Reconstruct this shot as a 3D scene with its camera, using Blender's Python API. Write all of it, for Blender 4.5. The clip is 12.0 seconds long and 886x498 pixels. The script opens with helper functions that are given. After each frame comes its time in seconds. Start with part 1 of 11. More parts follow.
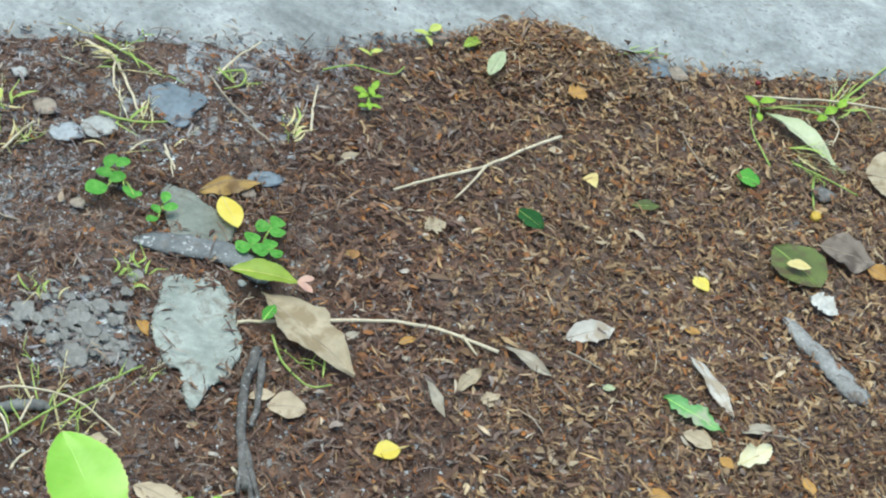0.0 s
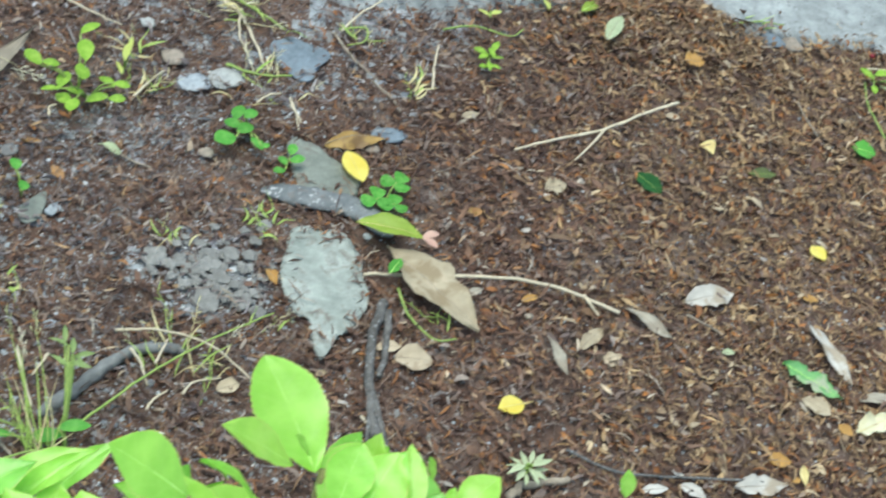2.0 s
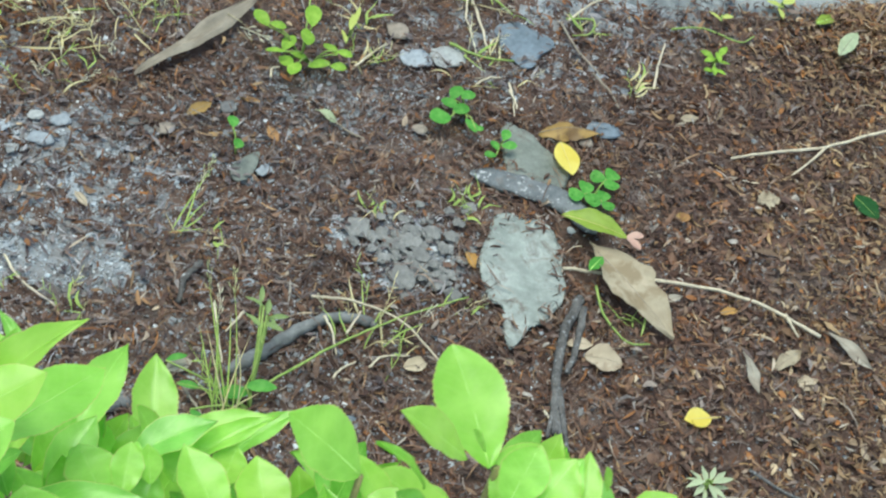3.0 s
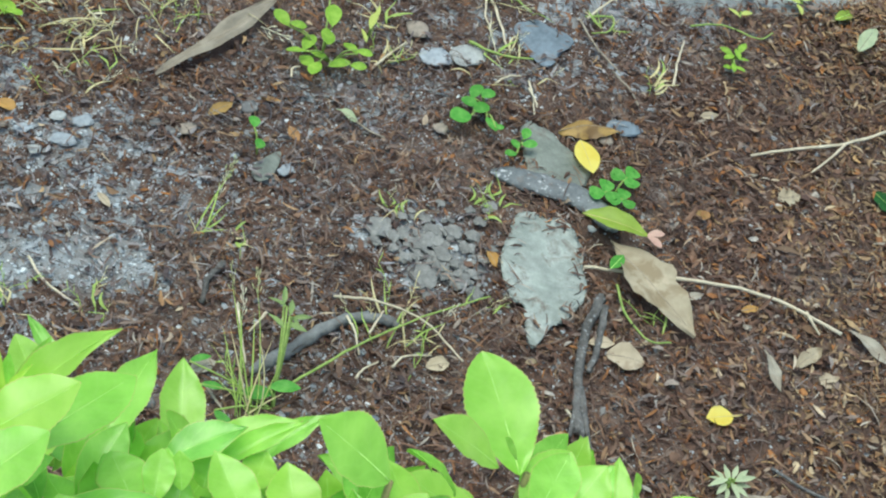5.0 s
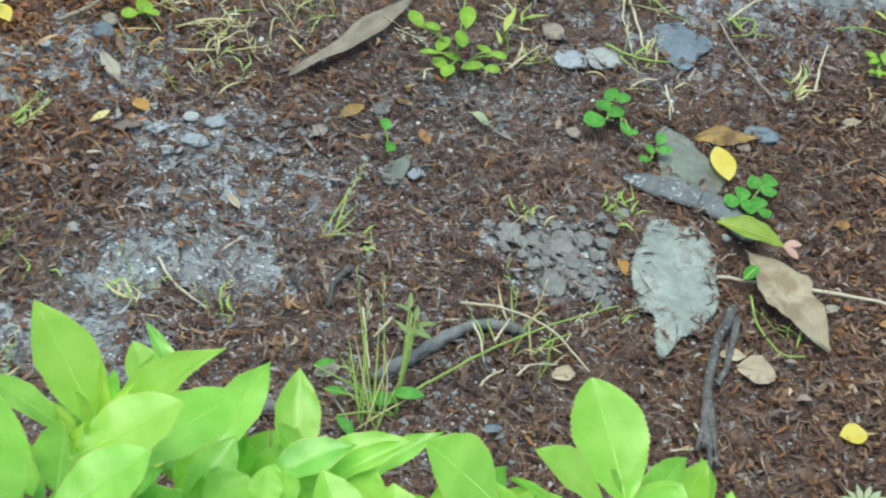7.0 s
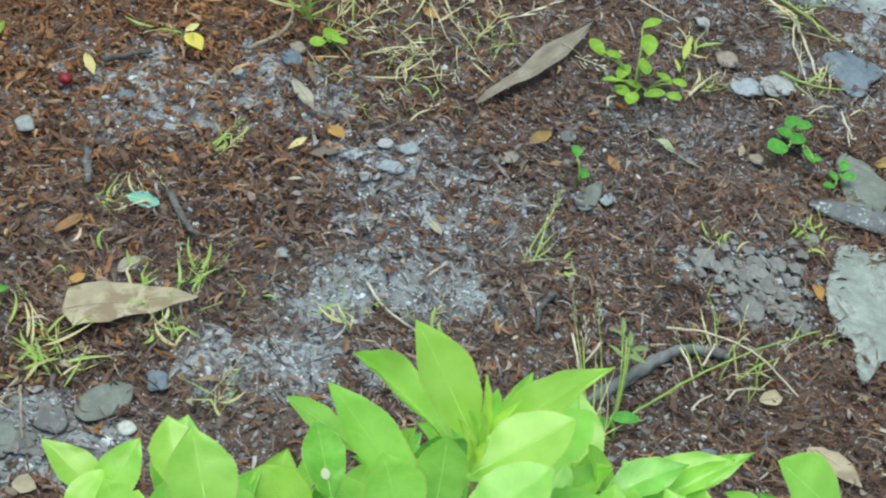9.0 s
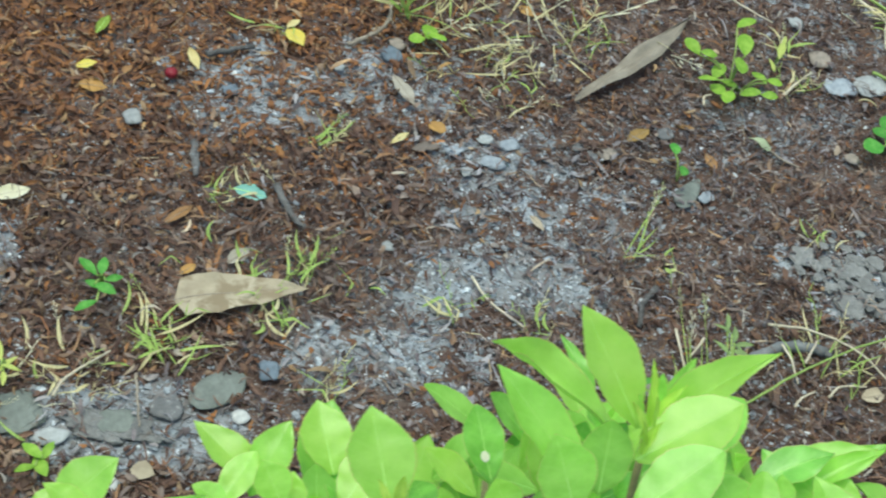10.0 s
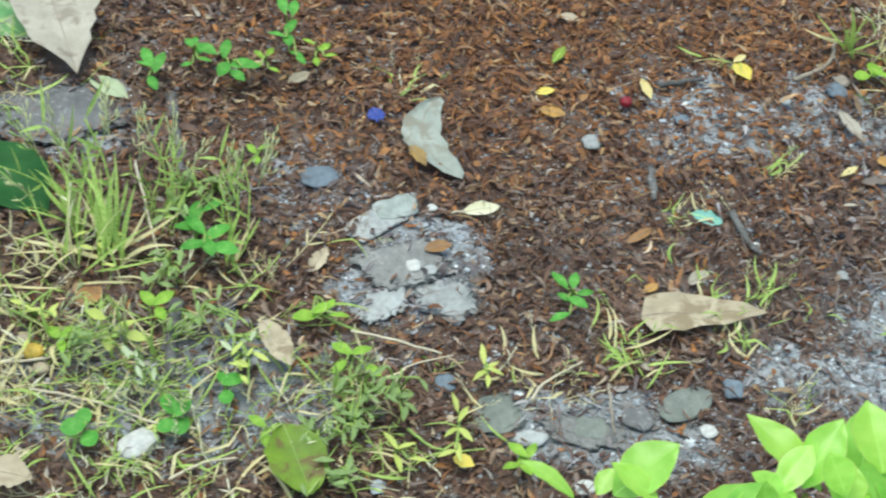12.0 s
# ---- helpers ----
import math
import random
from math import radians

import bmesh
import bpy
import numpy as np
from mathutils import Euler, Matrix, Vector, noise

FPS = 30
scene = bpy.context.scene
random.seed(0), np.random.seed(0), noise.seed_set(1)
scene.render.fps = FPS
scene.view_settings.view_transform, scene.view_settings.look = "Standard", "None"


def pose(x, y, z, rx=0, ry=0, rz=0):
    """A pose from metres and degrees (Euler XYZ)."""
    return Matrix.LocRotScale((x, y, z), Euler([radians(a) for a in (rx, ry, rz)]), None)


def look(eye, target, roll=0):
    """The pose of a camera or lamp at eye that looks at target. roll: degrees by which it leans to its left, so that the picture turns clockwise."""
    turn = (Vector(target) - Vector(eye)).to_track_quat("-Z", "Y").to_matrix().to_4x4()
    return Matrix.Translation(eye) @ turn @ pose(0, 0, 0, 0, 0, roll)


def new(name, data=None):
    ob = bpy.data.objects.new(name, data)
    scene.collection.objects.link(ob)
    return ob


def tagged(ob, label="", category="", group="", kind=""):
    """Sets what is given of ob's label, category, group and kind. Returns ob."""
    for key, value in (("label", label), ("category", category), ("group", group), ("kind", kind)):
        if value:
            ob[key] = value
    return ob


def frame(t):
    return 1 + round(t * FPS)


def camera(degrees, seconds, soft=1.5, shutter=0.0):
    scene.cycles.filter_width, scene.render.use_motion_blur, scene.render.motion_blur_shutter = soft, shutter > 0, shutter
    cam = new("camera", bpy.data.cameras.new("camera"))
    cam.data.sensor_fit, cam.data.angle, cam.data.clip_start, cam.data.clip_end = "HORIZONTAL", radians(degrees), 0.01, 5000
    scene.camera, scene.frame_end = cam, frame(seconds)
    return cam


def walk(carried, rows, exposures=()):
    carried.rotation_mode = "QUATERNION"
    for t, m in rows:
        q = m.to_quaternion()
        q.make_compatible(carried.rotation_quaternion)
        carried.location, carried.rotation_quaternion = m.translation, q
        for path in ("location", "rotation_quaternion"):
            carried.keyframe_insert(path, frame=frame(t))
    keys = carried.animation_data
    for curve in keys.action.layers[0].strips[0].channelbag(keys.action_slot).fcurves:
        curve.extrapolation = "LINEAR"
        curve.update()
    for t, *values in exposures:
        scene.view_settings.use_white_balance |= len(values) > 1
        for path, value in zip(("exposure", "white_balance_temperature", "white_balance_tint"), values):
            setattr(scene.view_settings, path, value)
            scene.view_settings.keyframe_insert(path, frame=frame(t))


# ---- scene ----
cam = camera(29.04, 12.0, soft=2.1, shutter=0.35)
walk(cam, [
    (0, look((-0.0164, -0.9460, 0.8753), (0.2478, -0.0891, 0.0778), 19.21)),
    (0.5, look((-0.0119, -0.9470, 0.8716), (0.2532, -0.0865, 0.0784), 19.53)),
    (1, look((-0.0202, -0.9490, 0.8702), (0.2447, -0.0757, 0.0911), 19.84)),
    (1.5, look((-0.0356, -0.9577, 0.8567), (0.2078, -0.0986, 0.0550), 20.01)),
    (2, look((-0.0697, -0.9601, 0.8549), (0.1642, -0.1113, 0.0396), 19.75)),
    (2.5, look((-0.0835, -0.9585, 0.8442), (0.0457, -0.1337, -0.0178), 19.58)),
    (3, look((-0.0675, -0.9496, 0.8511), (0.0304, -0.1156, -0.0061), 20.02)),
    (3.2, look((-0.0542, -0.9565, 0.8637), (0.0332, -0.1179, 0.0097), 18.84)),
    (5, look((-0.0754, -0.9478, 0.8559), (0.0160, -0.1199, -0.0081), 19.53)),
    (5.5, look((-0.0720, -0.9417, 0.8568), (-0.0129, -0.1149, -0.0108), 18.81)),
    (6, look((-0.0664, -0.9354, 0.8563), (-0.0335, -0.1118, -0.0158), 18.24)),
    (6.5, look((-0.0563, -0.9297, 0.8576), (-0.0302, -0.1092, -0.0175), 17.57)),
    (7, look((-0.0642, -0.9288, 0.8580), (-0.0718, -0.1248, -0.0328), 15.58)),
    (7.5, look((-0.1049, -0.9427, 0.8518), (-0.1171, -0.1273, -0.0286), 15.05)),
    (7.7, look((-0.1195, -0.9494, 0.8531), (-0.1340, -0.1344, -0.0276), 15.15)),
    (9.3, look((-0.1973, -0.9665, 0.8370), (-0.2195, -0.1482, -0.0405), 14.82)),
    (9.5, look((-0.2042, -0.9700, 0.8371), (-0.2296, -0.1529, -0.0414), 14.84)),
    (10, look((-0.2310, -0.9859, 0.8328), (-0.2727, -0.1700, -0.0462), 14.34)),
    (10.5, look((-0.2673, -1.0055, 0.8334), (-0.3431, -0.1886, -0.0423), 13.27)),
    (11, look((-0.2989, -1.0372, 0.8286), (-0.4574, -0.2275, -0.0427), 9.82)),
    (11.5, look((-0.3236, -1.0469, 0.8263), (-0.5182, -0.2477, -0.0474), 8.63)),
    (12, look((-0.3302, -1.0637, 0.8275), (-0.5705, -0.2775, -0.0467), 6.45)),
], exposures=[(0.0, 0.49, 6230, -8), (1.5, 0.57, 6230, -8), (3.0, 0.39, 6230, -9), (6.5, 0.34, 6220, -10), (9.5, 0.25, 6220, -11), (10.5, 0.33, 6230, -10), (12.0, 0.49, 6230, -8)])

# ---- world, light ----
world = bpy.data.worlds.new("overcast_sky")
scene.world = world
world.use_nodes = True
wn = world.node_tree
sky = wn.nodes.new("ShaderNodeTexSky")
sky.sky_type = "NISHITA"
sky.sun_disc = False
sky.sun_elevation, sky.sun_rotation = radians(80), radians(-79)
sky.air_density, sky.dust_density = 1.0, 4.0
wn.links.new(sky.outputs[0], wn.nodes["Background"].inputs[0])
wn.nodes["Background"].inputs[1].default_value = 0.15
sun = new("sun", bpy.data.lights.new("sun", "SUN"))
sun.data.energy, sun.data.angle, sun.data.color = 1.5, radians(45), (1.0, 0.96, 0.9)
sun.matrix_basis = look((-0.5, 0.1, 3.0), (0, 0, 0))


# ---- materials ----
def nodes_of(name):
    m = bpy.data.materials.new(name)
    m.use_nodes = True
    nt = m.node_tree
    return m, nt, nt.nodes["Principled BSDF"]


def ramp(nt, source, stops):
    r = nt.nodes.new("ShaderNodeValToRGB")
    e = r.color_ramp.elements
    while len(e) < len(stops):
        e.new(0.5)
    for k, (p, c) in enumerate(stops):
        e[k].position, e[k].color = p, (*c, 1)
    nt.links.new(source, r.inputs[0])
    return r.outputs[0]


def coords(nt, world_space=False):
    if world_space:
        return nt.nodes.new("ShaderNodeNewGeometry").outputs["Position"]
    return nt.nodes.new("ShaderNodeTexCoord").outputs["Object"]


def noise_of(nt, vec, scale, detail=4.0, rough=0.6, distort=0.0):
    n = nt.nodes.new("ShaderNodeTexNoise")
    n.inputs["Scale"].default_value, n.inputs["Detail"].default_value = scale, detail
    n.inputs["Roughness"].default_value, n.inputs["Distortion"].default_value = rough, distort
    nt.links.new(vec, n.inputs["Vector"])
    return n.outputs["Fac"]


def mixed(nt, fac, a, b, mode="MIX"):
    n = nt.nodes.new("ShaderNodeMix")
    n.data_type, n.blend_type = "RGBA", mode
    for sock, val in ((n.inputs[0], fac), (n.inputs[6], a), (n.inputs[7], b)):
        if isinstance(val, (int, float)):
            sock.default_value = val
        elif isinstance(val, tuple):
            sock.default_value = (*val, 1)
        else:
            nt.links.new(val, sock)
    return n.outputs[2]


def maths(nt, kind, *values):
    n = nt.nodes.new("ShaderNodeMath")
    n.operation = kind
    for sock, val in zip(n.inputs, values):
        if isinstance(val, (int, float)):
            sock.default_value = val
        else:
            nt.links.new(val, sock)
    return n.outputs[0]


def bumped(nt, bsdf, height, strength, dist):
    b = nt.nodes.new("ShaderNodeBump")
    b.inputs["Strength"].default_value, b.inputs["Distance"].default_value = strength, dist
    nt.links.new(height, b.inputs["Height"])
    nt.links.new(b.outputs[0], bsdf.inputs["Normal"])


def rand_of(nt):
    return nt.nodes.new("ShaderNodeObjectInfo").outputs["Random"]


def island_of(nt):
    return nt.nodes.new("ShaderNodeNewGeometry").outputs["Random Per Island"]


def surface(name, stops, scale, rough=0.8, fine=None, bump=0.4, dist=0.001, spec=0.3, tint=0.0, specks=None, dirt=0.0):
    """A solid: a colour ramp over noise at two scales, a little varied from thing to thing, with fine relief."""
    m, nt, b = nodes_of(name)
    v = coords(nt)
    big = noise_of(nt, v, scale, 5, 0.65, 0.4)
    small = noise_of(nt, v, fine or scale * 6, 6, 0.7)
    c = ramp(nt, big, stops)
    c = mixed(nt, 0.45, c, ramp(nt, small, [(0.3, (0.25, 0.25, 0.25)), (0.7, (0.78, 0.78, 0.78))]), "OVERLAY")
    if specks:
        c = mixed(nt, ramp(nt, noise_of(nt, v, (fine or scale * 6) * 1.5, 2), [(0.6, (0, 0, 0)), (0.68, (1, 1, 1))]), c, specks)
    if dirt:
        where = ramp(nt, noise_of(nt, v, scale * 1.7, 6, 0.72, 0.8), [(0.62 - 0.25 * dirt, (0, 0, 0)), (0.74 - 0.2 * dirt, (0.8, 0.8, 0.8))])
        c = mixed(nt, where, c, ramp(nt, small, [(0.35, (0.10, 0.07, 0.055)), (0.65, (0.22, 0.18, 0.155))]))
    if tint:
        c = mixed(nt, tint, c, ramp(nt, rand_of(nt), [(0.0, (0.2, 0.2, 0.2)), (1.0, (0.8, 0.8, 0.8))]), "OVERLAY")
    nt.links.new(c, b.inputs["Base Color"])
    b.inputs["Roughness"].default_value, b.inputs["Specular IOR Level"].default_value = rough, spec
    bumped(nt, b, small, bump, dist)
    return m


def foliage(name, low, high, back=0.35, rough=0.45, vein=60.0, blotch=None, spec=0.4, grain=0.2, cloud=35.0, laterals=False):
    """A thin leaf: two tones, faint veins, blotches, light shining through."""
    m, nt, b = nodes_of(name)
    v = coords(nt)
    n1 = noise_of(nt, v, cloud, 4, 0.6)
    n2 = noise_of(nt, v, 160, 5, 0.7)
    c = ramp(nt, n1, [(0.3, low), (0.7, high)])
    c = mixed(nt, grain, c, ramp(nt, n2, [(0.3, (0.25, 0.25, 0.25)), (0.7, (0.75, 0.75, 0.75))]), "OVERLAY")
    c = mixed(nt, 0.35, c, ramp(nt, rand_of(nt), [(0.0, (0.33, 0.33, 0.33)), (1.0, (0.66, 0.66, 0.66))]), "OVERLAY")
    if blotch:
        c = mixed(nt, ramp(nt, noise_of(nt, v, 55, 3, 0.6, 0.5), [(0.52, (0, 0, 0)), (0.64, (1, 1, 1))]), c, blotch)
    nt.links.new(c, b.inputs["Base Color"])
    b.inputs["Roughness"].default_value, b.inputs["Specular IOR Level"].default_value = rough, spec
    w = nt.nodes.new("ShaderNodeTexWave")
    w.inputs["Scale"].default_value, w.inputs["Distortion"].default_value = vein, 3.0
    nt.links.new(v, w.inputs["Vector"])
    if laterals:
        # side veins run out from the midrib at a slant
        xyz = nt.nodes.new("ShaderNodeSeparateXYZ")
        nt.links.new(v, xyz.inputs[0])
        out = maths(nt, "ABSOLUTE", xyz.outputs[1])
        n3 = maths(nt, "MULTIPLY", noise_of(nt, v, 4, 3), 12.0)
        run = maths(nt, "ADD", maths(nt, "SUBTRACT", maths(nt, "MULTIPLY", xyz.outputs[0], 40.0), maths(nt, "MULTIPLY", out, 52.0)), n3)
        ridge = maths(nt, "POWER", maths(nt, "MULTIPLY_ADD", maths(nt, "SINE", run), 0.5, 0.5), 6.0)
        c = mixed(nt, maths(nt, "MULTIPLY", ridge, 0.07), c, (0.62, 0.88, 0.30))
        c = mixed(nt, maths(nt, "MULTIPLY", rand_of(nt), 0.35), c, (0.46, 0.72, 0.08))
        rim = nt.nodes.new("ShaderNodeAttribute")
        rim.attribute_name = "rim"
        c = mixed(nt, ramp(nt, rim.outputs["Fac"], [(0.955, (0, 0, 0)), (0.985, (0.75, 0.75, 0.75))]), c, (0.62, 0.60, 0.20))
        nt.links.new(c, b.inputs["Base Color"])
    bumped(nt, b, w.outputs["Fac"] if not laterals else ridge, 0.05 if grain < 0.1 else 0.12, 0.0004)
    t = nt.nodes.new("ShaderNodeBsdfTranslucent")
    nt.links.new(c, t.inputs["Color"])
    mix = nt.nodes.new("ShaderNodeMixShader")
    mix.inputs[0].default_value = back
    nt.links.new(b.outputs[0], mix.inputs[1])
    nt.links.new(t.outputs[0], mix.inputs[2])
    nt.links.new(mix.outputs[0], nt.nodes["Material Output"].inputs["Surface"])
    return m


def litter_material(name, stops):
    m, nt, b = nodes_of(name)
    isl = island_of(nt)
    pos = coords(nt, True)
    c = ramp(nt, isl, stops)
    where = ramp(nt, noise_of(nt, pos, 6, 4, 0.6), [(0.35, (0.36, 0.36, 0.36)), (0.65, (0.62, 0.62, 0.62))])
    c = mixed(nt, 0.5, c, where, "OVERLAY")
    c = mixed(nt, 0.55, c, ramp(nt, noise_of(nt, pos, 48, 3, 0.55, 0.4), [(0.36, (0.27, 0.25, 0.29)), (0.5, (0.5, 0.5, 0.5)), (0.64, (0.76, 0.74, 0.66))]), "OVERLAY")
    c = mixed(nt, 0.4, c, ramp(nt, noise_of(nt, pos, 500, 3, 0.6), [(0.3, (0.3, 0.3, 0.3)), (0.7, (0.7, 0.7, 0.7))]), "OVERLAY")
    nt.links.new(c, b.inputs["Base Color"])
    b.inputs["Roughness"].default_value, b.inputs["Specular IOR Level"].default_value = 0.62, 0.35
    return m


def soil_material():
    m, nt, b = nodes_of("bare_soil")
    pos = coords(nt, True)
    n1 = noise_of(nt, pos, 9, 6, 0.65, 0.3)
    n2 = noise_of(nt, pos, 140, 6, 0.75)
    c = ramp(nt, n1, [(0.3, (0.068, 0.042, 0.034)), (0.5, (0.118, 0.075, 0.060)), (0.68, (0.182, 0.145, 0.130))])
    c = mixed(nt, 0.6, c, ramp(nt, n2, [(0.3, (0.2, 0.2, 0.2)), (0.7, (0.8, 0.8, 0.8))]), "OVERLAY")
    c = mixed(nt, ramp(nt, noise_of(nt, pos, 420, 2), [(0.63, (0, 0, 0)), (0.7, (1, 1, 1))]), c, (0.34, 0.34, 0.34))
    nt.links.new(c, b.inputs["Base Color"])
    b.inputs["Roughness"].default_value, b.inputs["Specular IOR Level"].default_value = 0.85, 0.25
    bumped(nt, b, n2, 0.8, 0.002)
    return m


def grit_material(name, stops):
    m, nt, b = nodes_of(name)
    c = ramp(nt, island_of(nt), stops)
    c = mixed(nt, 0.5, c, ramp(nt, noise_of(nt, coords(nt, True), 350, 4, 0.7), [(0.3, (0.25, 0.25, 0.25)), (0.7, (0.75, 0.75, 0.75))]), "OVERLAY")
    nt.links.new(c, b.inputs["Base Color"])
    b.inputs["Roughness"].default_value = 0.75
    return m


M_LITTER = litter_material("brown_litter", [(0.0, (0.045, 0.027, 0.022)), (0.2, (0.080, 0.045, 0.036)), (0.42, (0.125, 0.070, 0.050)), (0.62, (0.168, 0.094, 0.062)),
                                            (0.76, (0.164, 0.126, 0.114)), (0.88, (0.222, 0.167, 0.138)), (0.94, (0.225, 0.130, 0.065)), (0.98, (0.318, 0.292, 0.276)), (1.0, (0.384, 0.335, 0.276))])
M_RUST = litter_material("rust_litter", [(0.0, (0.068, 0.032, 0.021)), (0.3, (0.140, 0.062, 0.031)), (0.6, (0.222, 0.094, 0.035)), (0.82, (0.300, 0.136, 0.045)), (0.93, (0.272, 0.190, 0.122)), (1.0, (0.408, 0.270, 0.132))])
M_TAN_LITTER = litter_material("tan_litter", [(0.0, (0.082, 0.052, 0.038)), (0.3, (0.160, 0.102, 0.062)), (0.6, (0.250, 0.163, 0.090)), (0.85, (0.345, 0.243, 0.138)), (1.0, (0.432, 0.360, 0.261))])
M_DUSTY_LITTER = litter_material("dusty_litter", [(0.0, (0.068, 0.052, 0.054)), (0.3, (0.122, 0.098, 0.102)), (0.6, (0.190, 0.162, 0.166)), (0.85, (0.275, 0.255, 0.268)), (1.0, (0.40, 0.395, 0.43))])
M_CRUMB = litter_material("leaf_crumb", [(0.0, (0.20, 0.12, 0.07)), (0.35, (0.33, 0.19, 0.09)), (0.6, (0.40, 0.30, 0.20)), (0.85, (0.46, 0.39, 0.31)), (1.0, (0.48, 0.28, 0.08))])
M_SOIL = soil_material()
M_SOIL_PALE = surface("pale_dusty_soil", [(0.32, (0.17, 0.152, 0.148)), (0.5, (0.265, 0.282, 0.305)), (0.68, (0.395, 0.432, 0.49))], 22, 0.95, 190, 0.45, 0.0015, 0.15, 0, (0.20, 0.18, 0.17))
M_GRIT = grit_material("pale_grit", [(0.0, (0.15, 0.135, 0.13)), (0.35, (0.23, 0.235, 0.25)), (0.7, (0.315, 0.342, 0.378)), (0.9, (0.44, 0.49, 0.555)), (1.0, (0.74, 0.77, 0.80))])
M_CLOD = surface("dry_clod", [(0.3, (0.185, 0.182, 0.18)), (0.7, (0.305, 0.305, 0.30))], 40, 0.95, 260, 0.8, 0.002, 0.1, 0.3, None, 0.15)
M_CONCRETE = surface("weathered_concrete", [(0.3, (0.185, 0.20, 0.21)), (0.48, (0.275, 0.295, 0.308)), (0.68, (0.395, 0.418, 0.435))], 14, 0.9, 120, 0.55, 0.002, 0.2, 0, (0.20, 0.21, 0.22), 0.06)
M_STONE_GREEN = surface("grey_green_stone", [(0.3, (0.24, 0.27, 0.255)), (0.5, (0.31, 0.34, 0.325)), (0.7, (0.40, 0.43, 0.42))], 34, 0.95, 120, 0.4, 0.001, 0.12, 0.1, None, 0.3)
M_STONE_BLUE = surface("blue_grey_stone", [(0.3, (0.125, 0.155, 0.190)), (0.7, (0.205, 0.250, 0.305))], 25, 0.85, 200, 0.4, 0.001, 0.2, 0.15, None, 0.3)
M_STONE_SLATE = surface("slate_green_stone", [(0.3, (0.15, 0.165, 0.15)), (0.7, (0.24, 0.26, 0.24))], 22, 0.9, 180, 0.4, 0.001, 0.2, 0.1, None, 0.3)
M_ROOT = surface("speckled_grey_root", [(0.3, (0.10, 0.112, 0.125)), (0.7, (0.21, 0.225, 0.24))], 40, 0.8, 150, 0.7, 0.0015, 0.3, 0, (0.50, 0.51, 0.53), 0.15)
M_ROOT_DULL = surface("dull_grey_root", [(0.3, (0.13, 0.135, 0.14)), (0.7, (0.24, 0.25, 0.26))], 40, 0.85, 150, 0.6, 0.0015, 0.2, 0, None, 0.25)
M_STONE_ICE = surface("pale_blue_stone", [(0.3, (0.27, 0.305, 0.35)), (0.7, (0.41, 0.44, 0.485))], 30, 0.85, 220, 0.4, 0.001, 0.25, 0.3, None, 0.35)
M_STONE_PALE = surface("pale_stone", [(0.3, (0.28, 0.29, 0.295)), (0.7, (0.42, 0.435, 0.44))], 30, 0.85, 220, 0.4, 0.001, 0.25, 0.3, None, 0.4)
M_STONE_DARK = surface("dark_grey_stone", [(0.3, (0.105, 0.105, 0.11)), (0.7, (0.19, 0.19, 0.193))], 25, 0.85, 200, 0.5, 0.001, 0.25, 0.2, (0.26, 0.26, 0.26), 0.35)
M_STONE_WHITE = surface("white_pebble", [(0.3, (0.42, 0.42, 0.41)), (0.7, (0.60, 0.60, 0.585))], 40, 0.7, 250, 0.3, 0.0006)
M_STONE_TAN = surface("tan_stone", [(0.3, (0.24, 0.20, 0.165)), (0.7, (0.34, 0.30, 0.265))], 25, 0.85, 200, 0.5, 0.001, 0.25, 0.2, None, 0.45)
M_BARK = surface("grey_bark", [(0.3, (0.06, 0.057, 0.055)), (0.7, (0.21, 0.205, 0.205))], 60, 0.85, 260, 0.9, 0.002, 0.25, 0, (0.30, 0.31, 0.33), 0.2)
M_WOOD_GREY = surface("weathered_grey_wood", [(0.3, (0.21, 0.215, 0.22)), (0.7, (0.33, 0.335, 0.34))], 45, 0.85, 260, 0.7, 0.0015, 0.2, 0, (0.42, 0.42, 0.43), 0.4)
M_STRAW = surface("dry_straw", [(0.3, (0.48, 0.41, 0.30)), (0.7, (0.68, 0.61, 0.48))], 60, 0.65, 400, 0.4, 0.0005, 0.35)
M_STRAW_GREY = surface("grey_dry_stem", [(0.3, (0.22, 0.18, 0.14)), (0.7, (0.40, 0.35, 0.29))], 60, 0.75, 400, 0.4, 0.0005)
M_DRY = foliage("dry_tan_leaf", (0.36, 0.295, 0.205), (0.55, 0.475, 0.35), 0.15, 0.6, 40, (0.30, 0.235, 0.15))
M_DRY_DUSK = foliage("dull_brown_leaf", (0.24, 0.205, 0.16), (0.42, 0.37, 0.30), 0.15, 0.55, 40, (0.27, 0.23, 0.18))
M_DRY_PALE = foliage("pale_dry_leaf", (0.40, 0.325, 0.23), (0.56, 0.475, 0.36), 0.15, 0.6, 40, (0.36, 0.28, 0.20))
M_DRY_GREY = foliage("grey_dry_leaf", (0.33, 0.295, 0.24), (0.45, 0.415, 0.35), 0.12, 0.55, 40, (0.30, 0.26, 0.21))
M_BROWN = foliage("brown_leaf", (0.25, 0.125, 0.045), (0.40, 0.225, 0.09), 0.12, 0.5, 40)
M_TAWNY = foliage("tawny_leaf", (0.25, 0.155, 0.045), (0.40, 0.26, 0.085), 0.12, 0.5, 40, (0.20, 0.12, 0.05))
M_OCHRE = foliage("ochre_leaf", (0.42, 0.22, 0.055), (0.60, 0.37, 0.12), 0.2, 0.5, 40, (0.3, 0.15, 0.05))
M_YELLOW = foliage("yellow_leaf", (0.82, 0.66, 0.09), (0.92, 0.82, 0.24), 0.3, 0.45, 40, None, 0.4, 0.08)
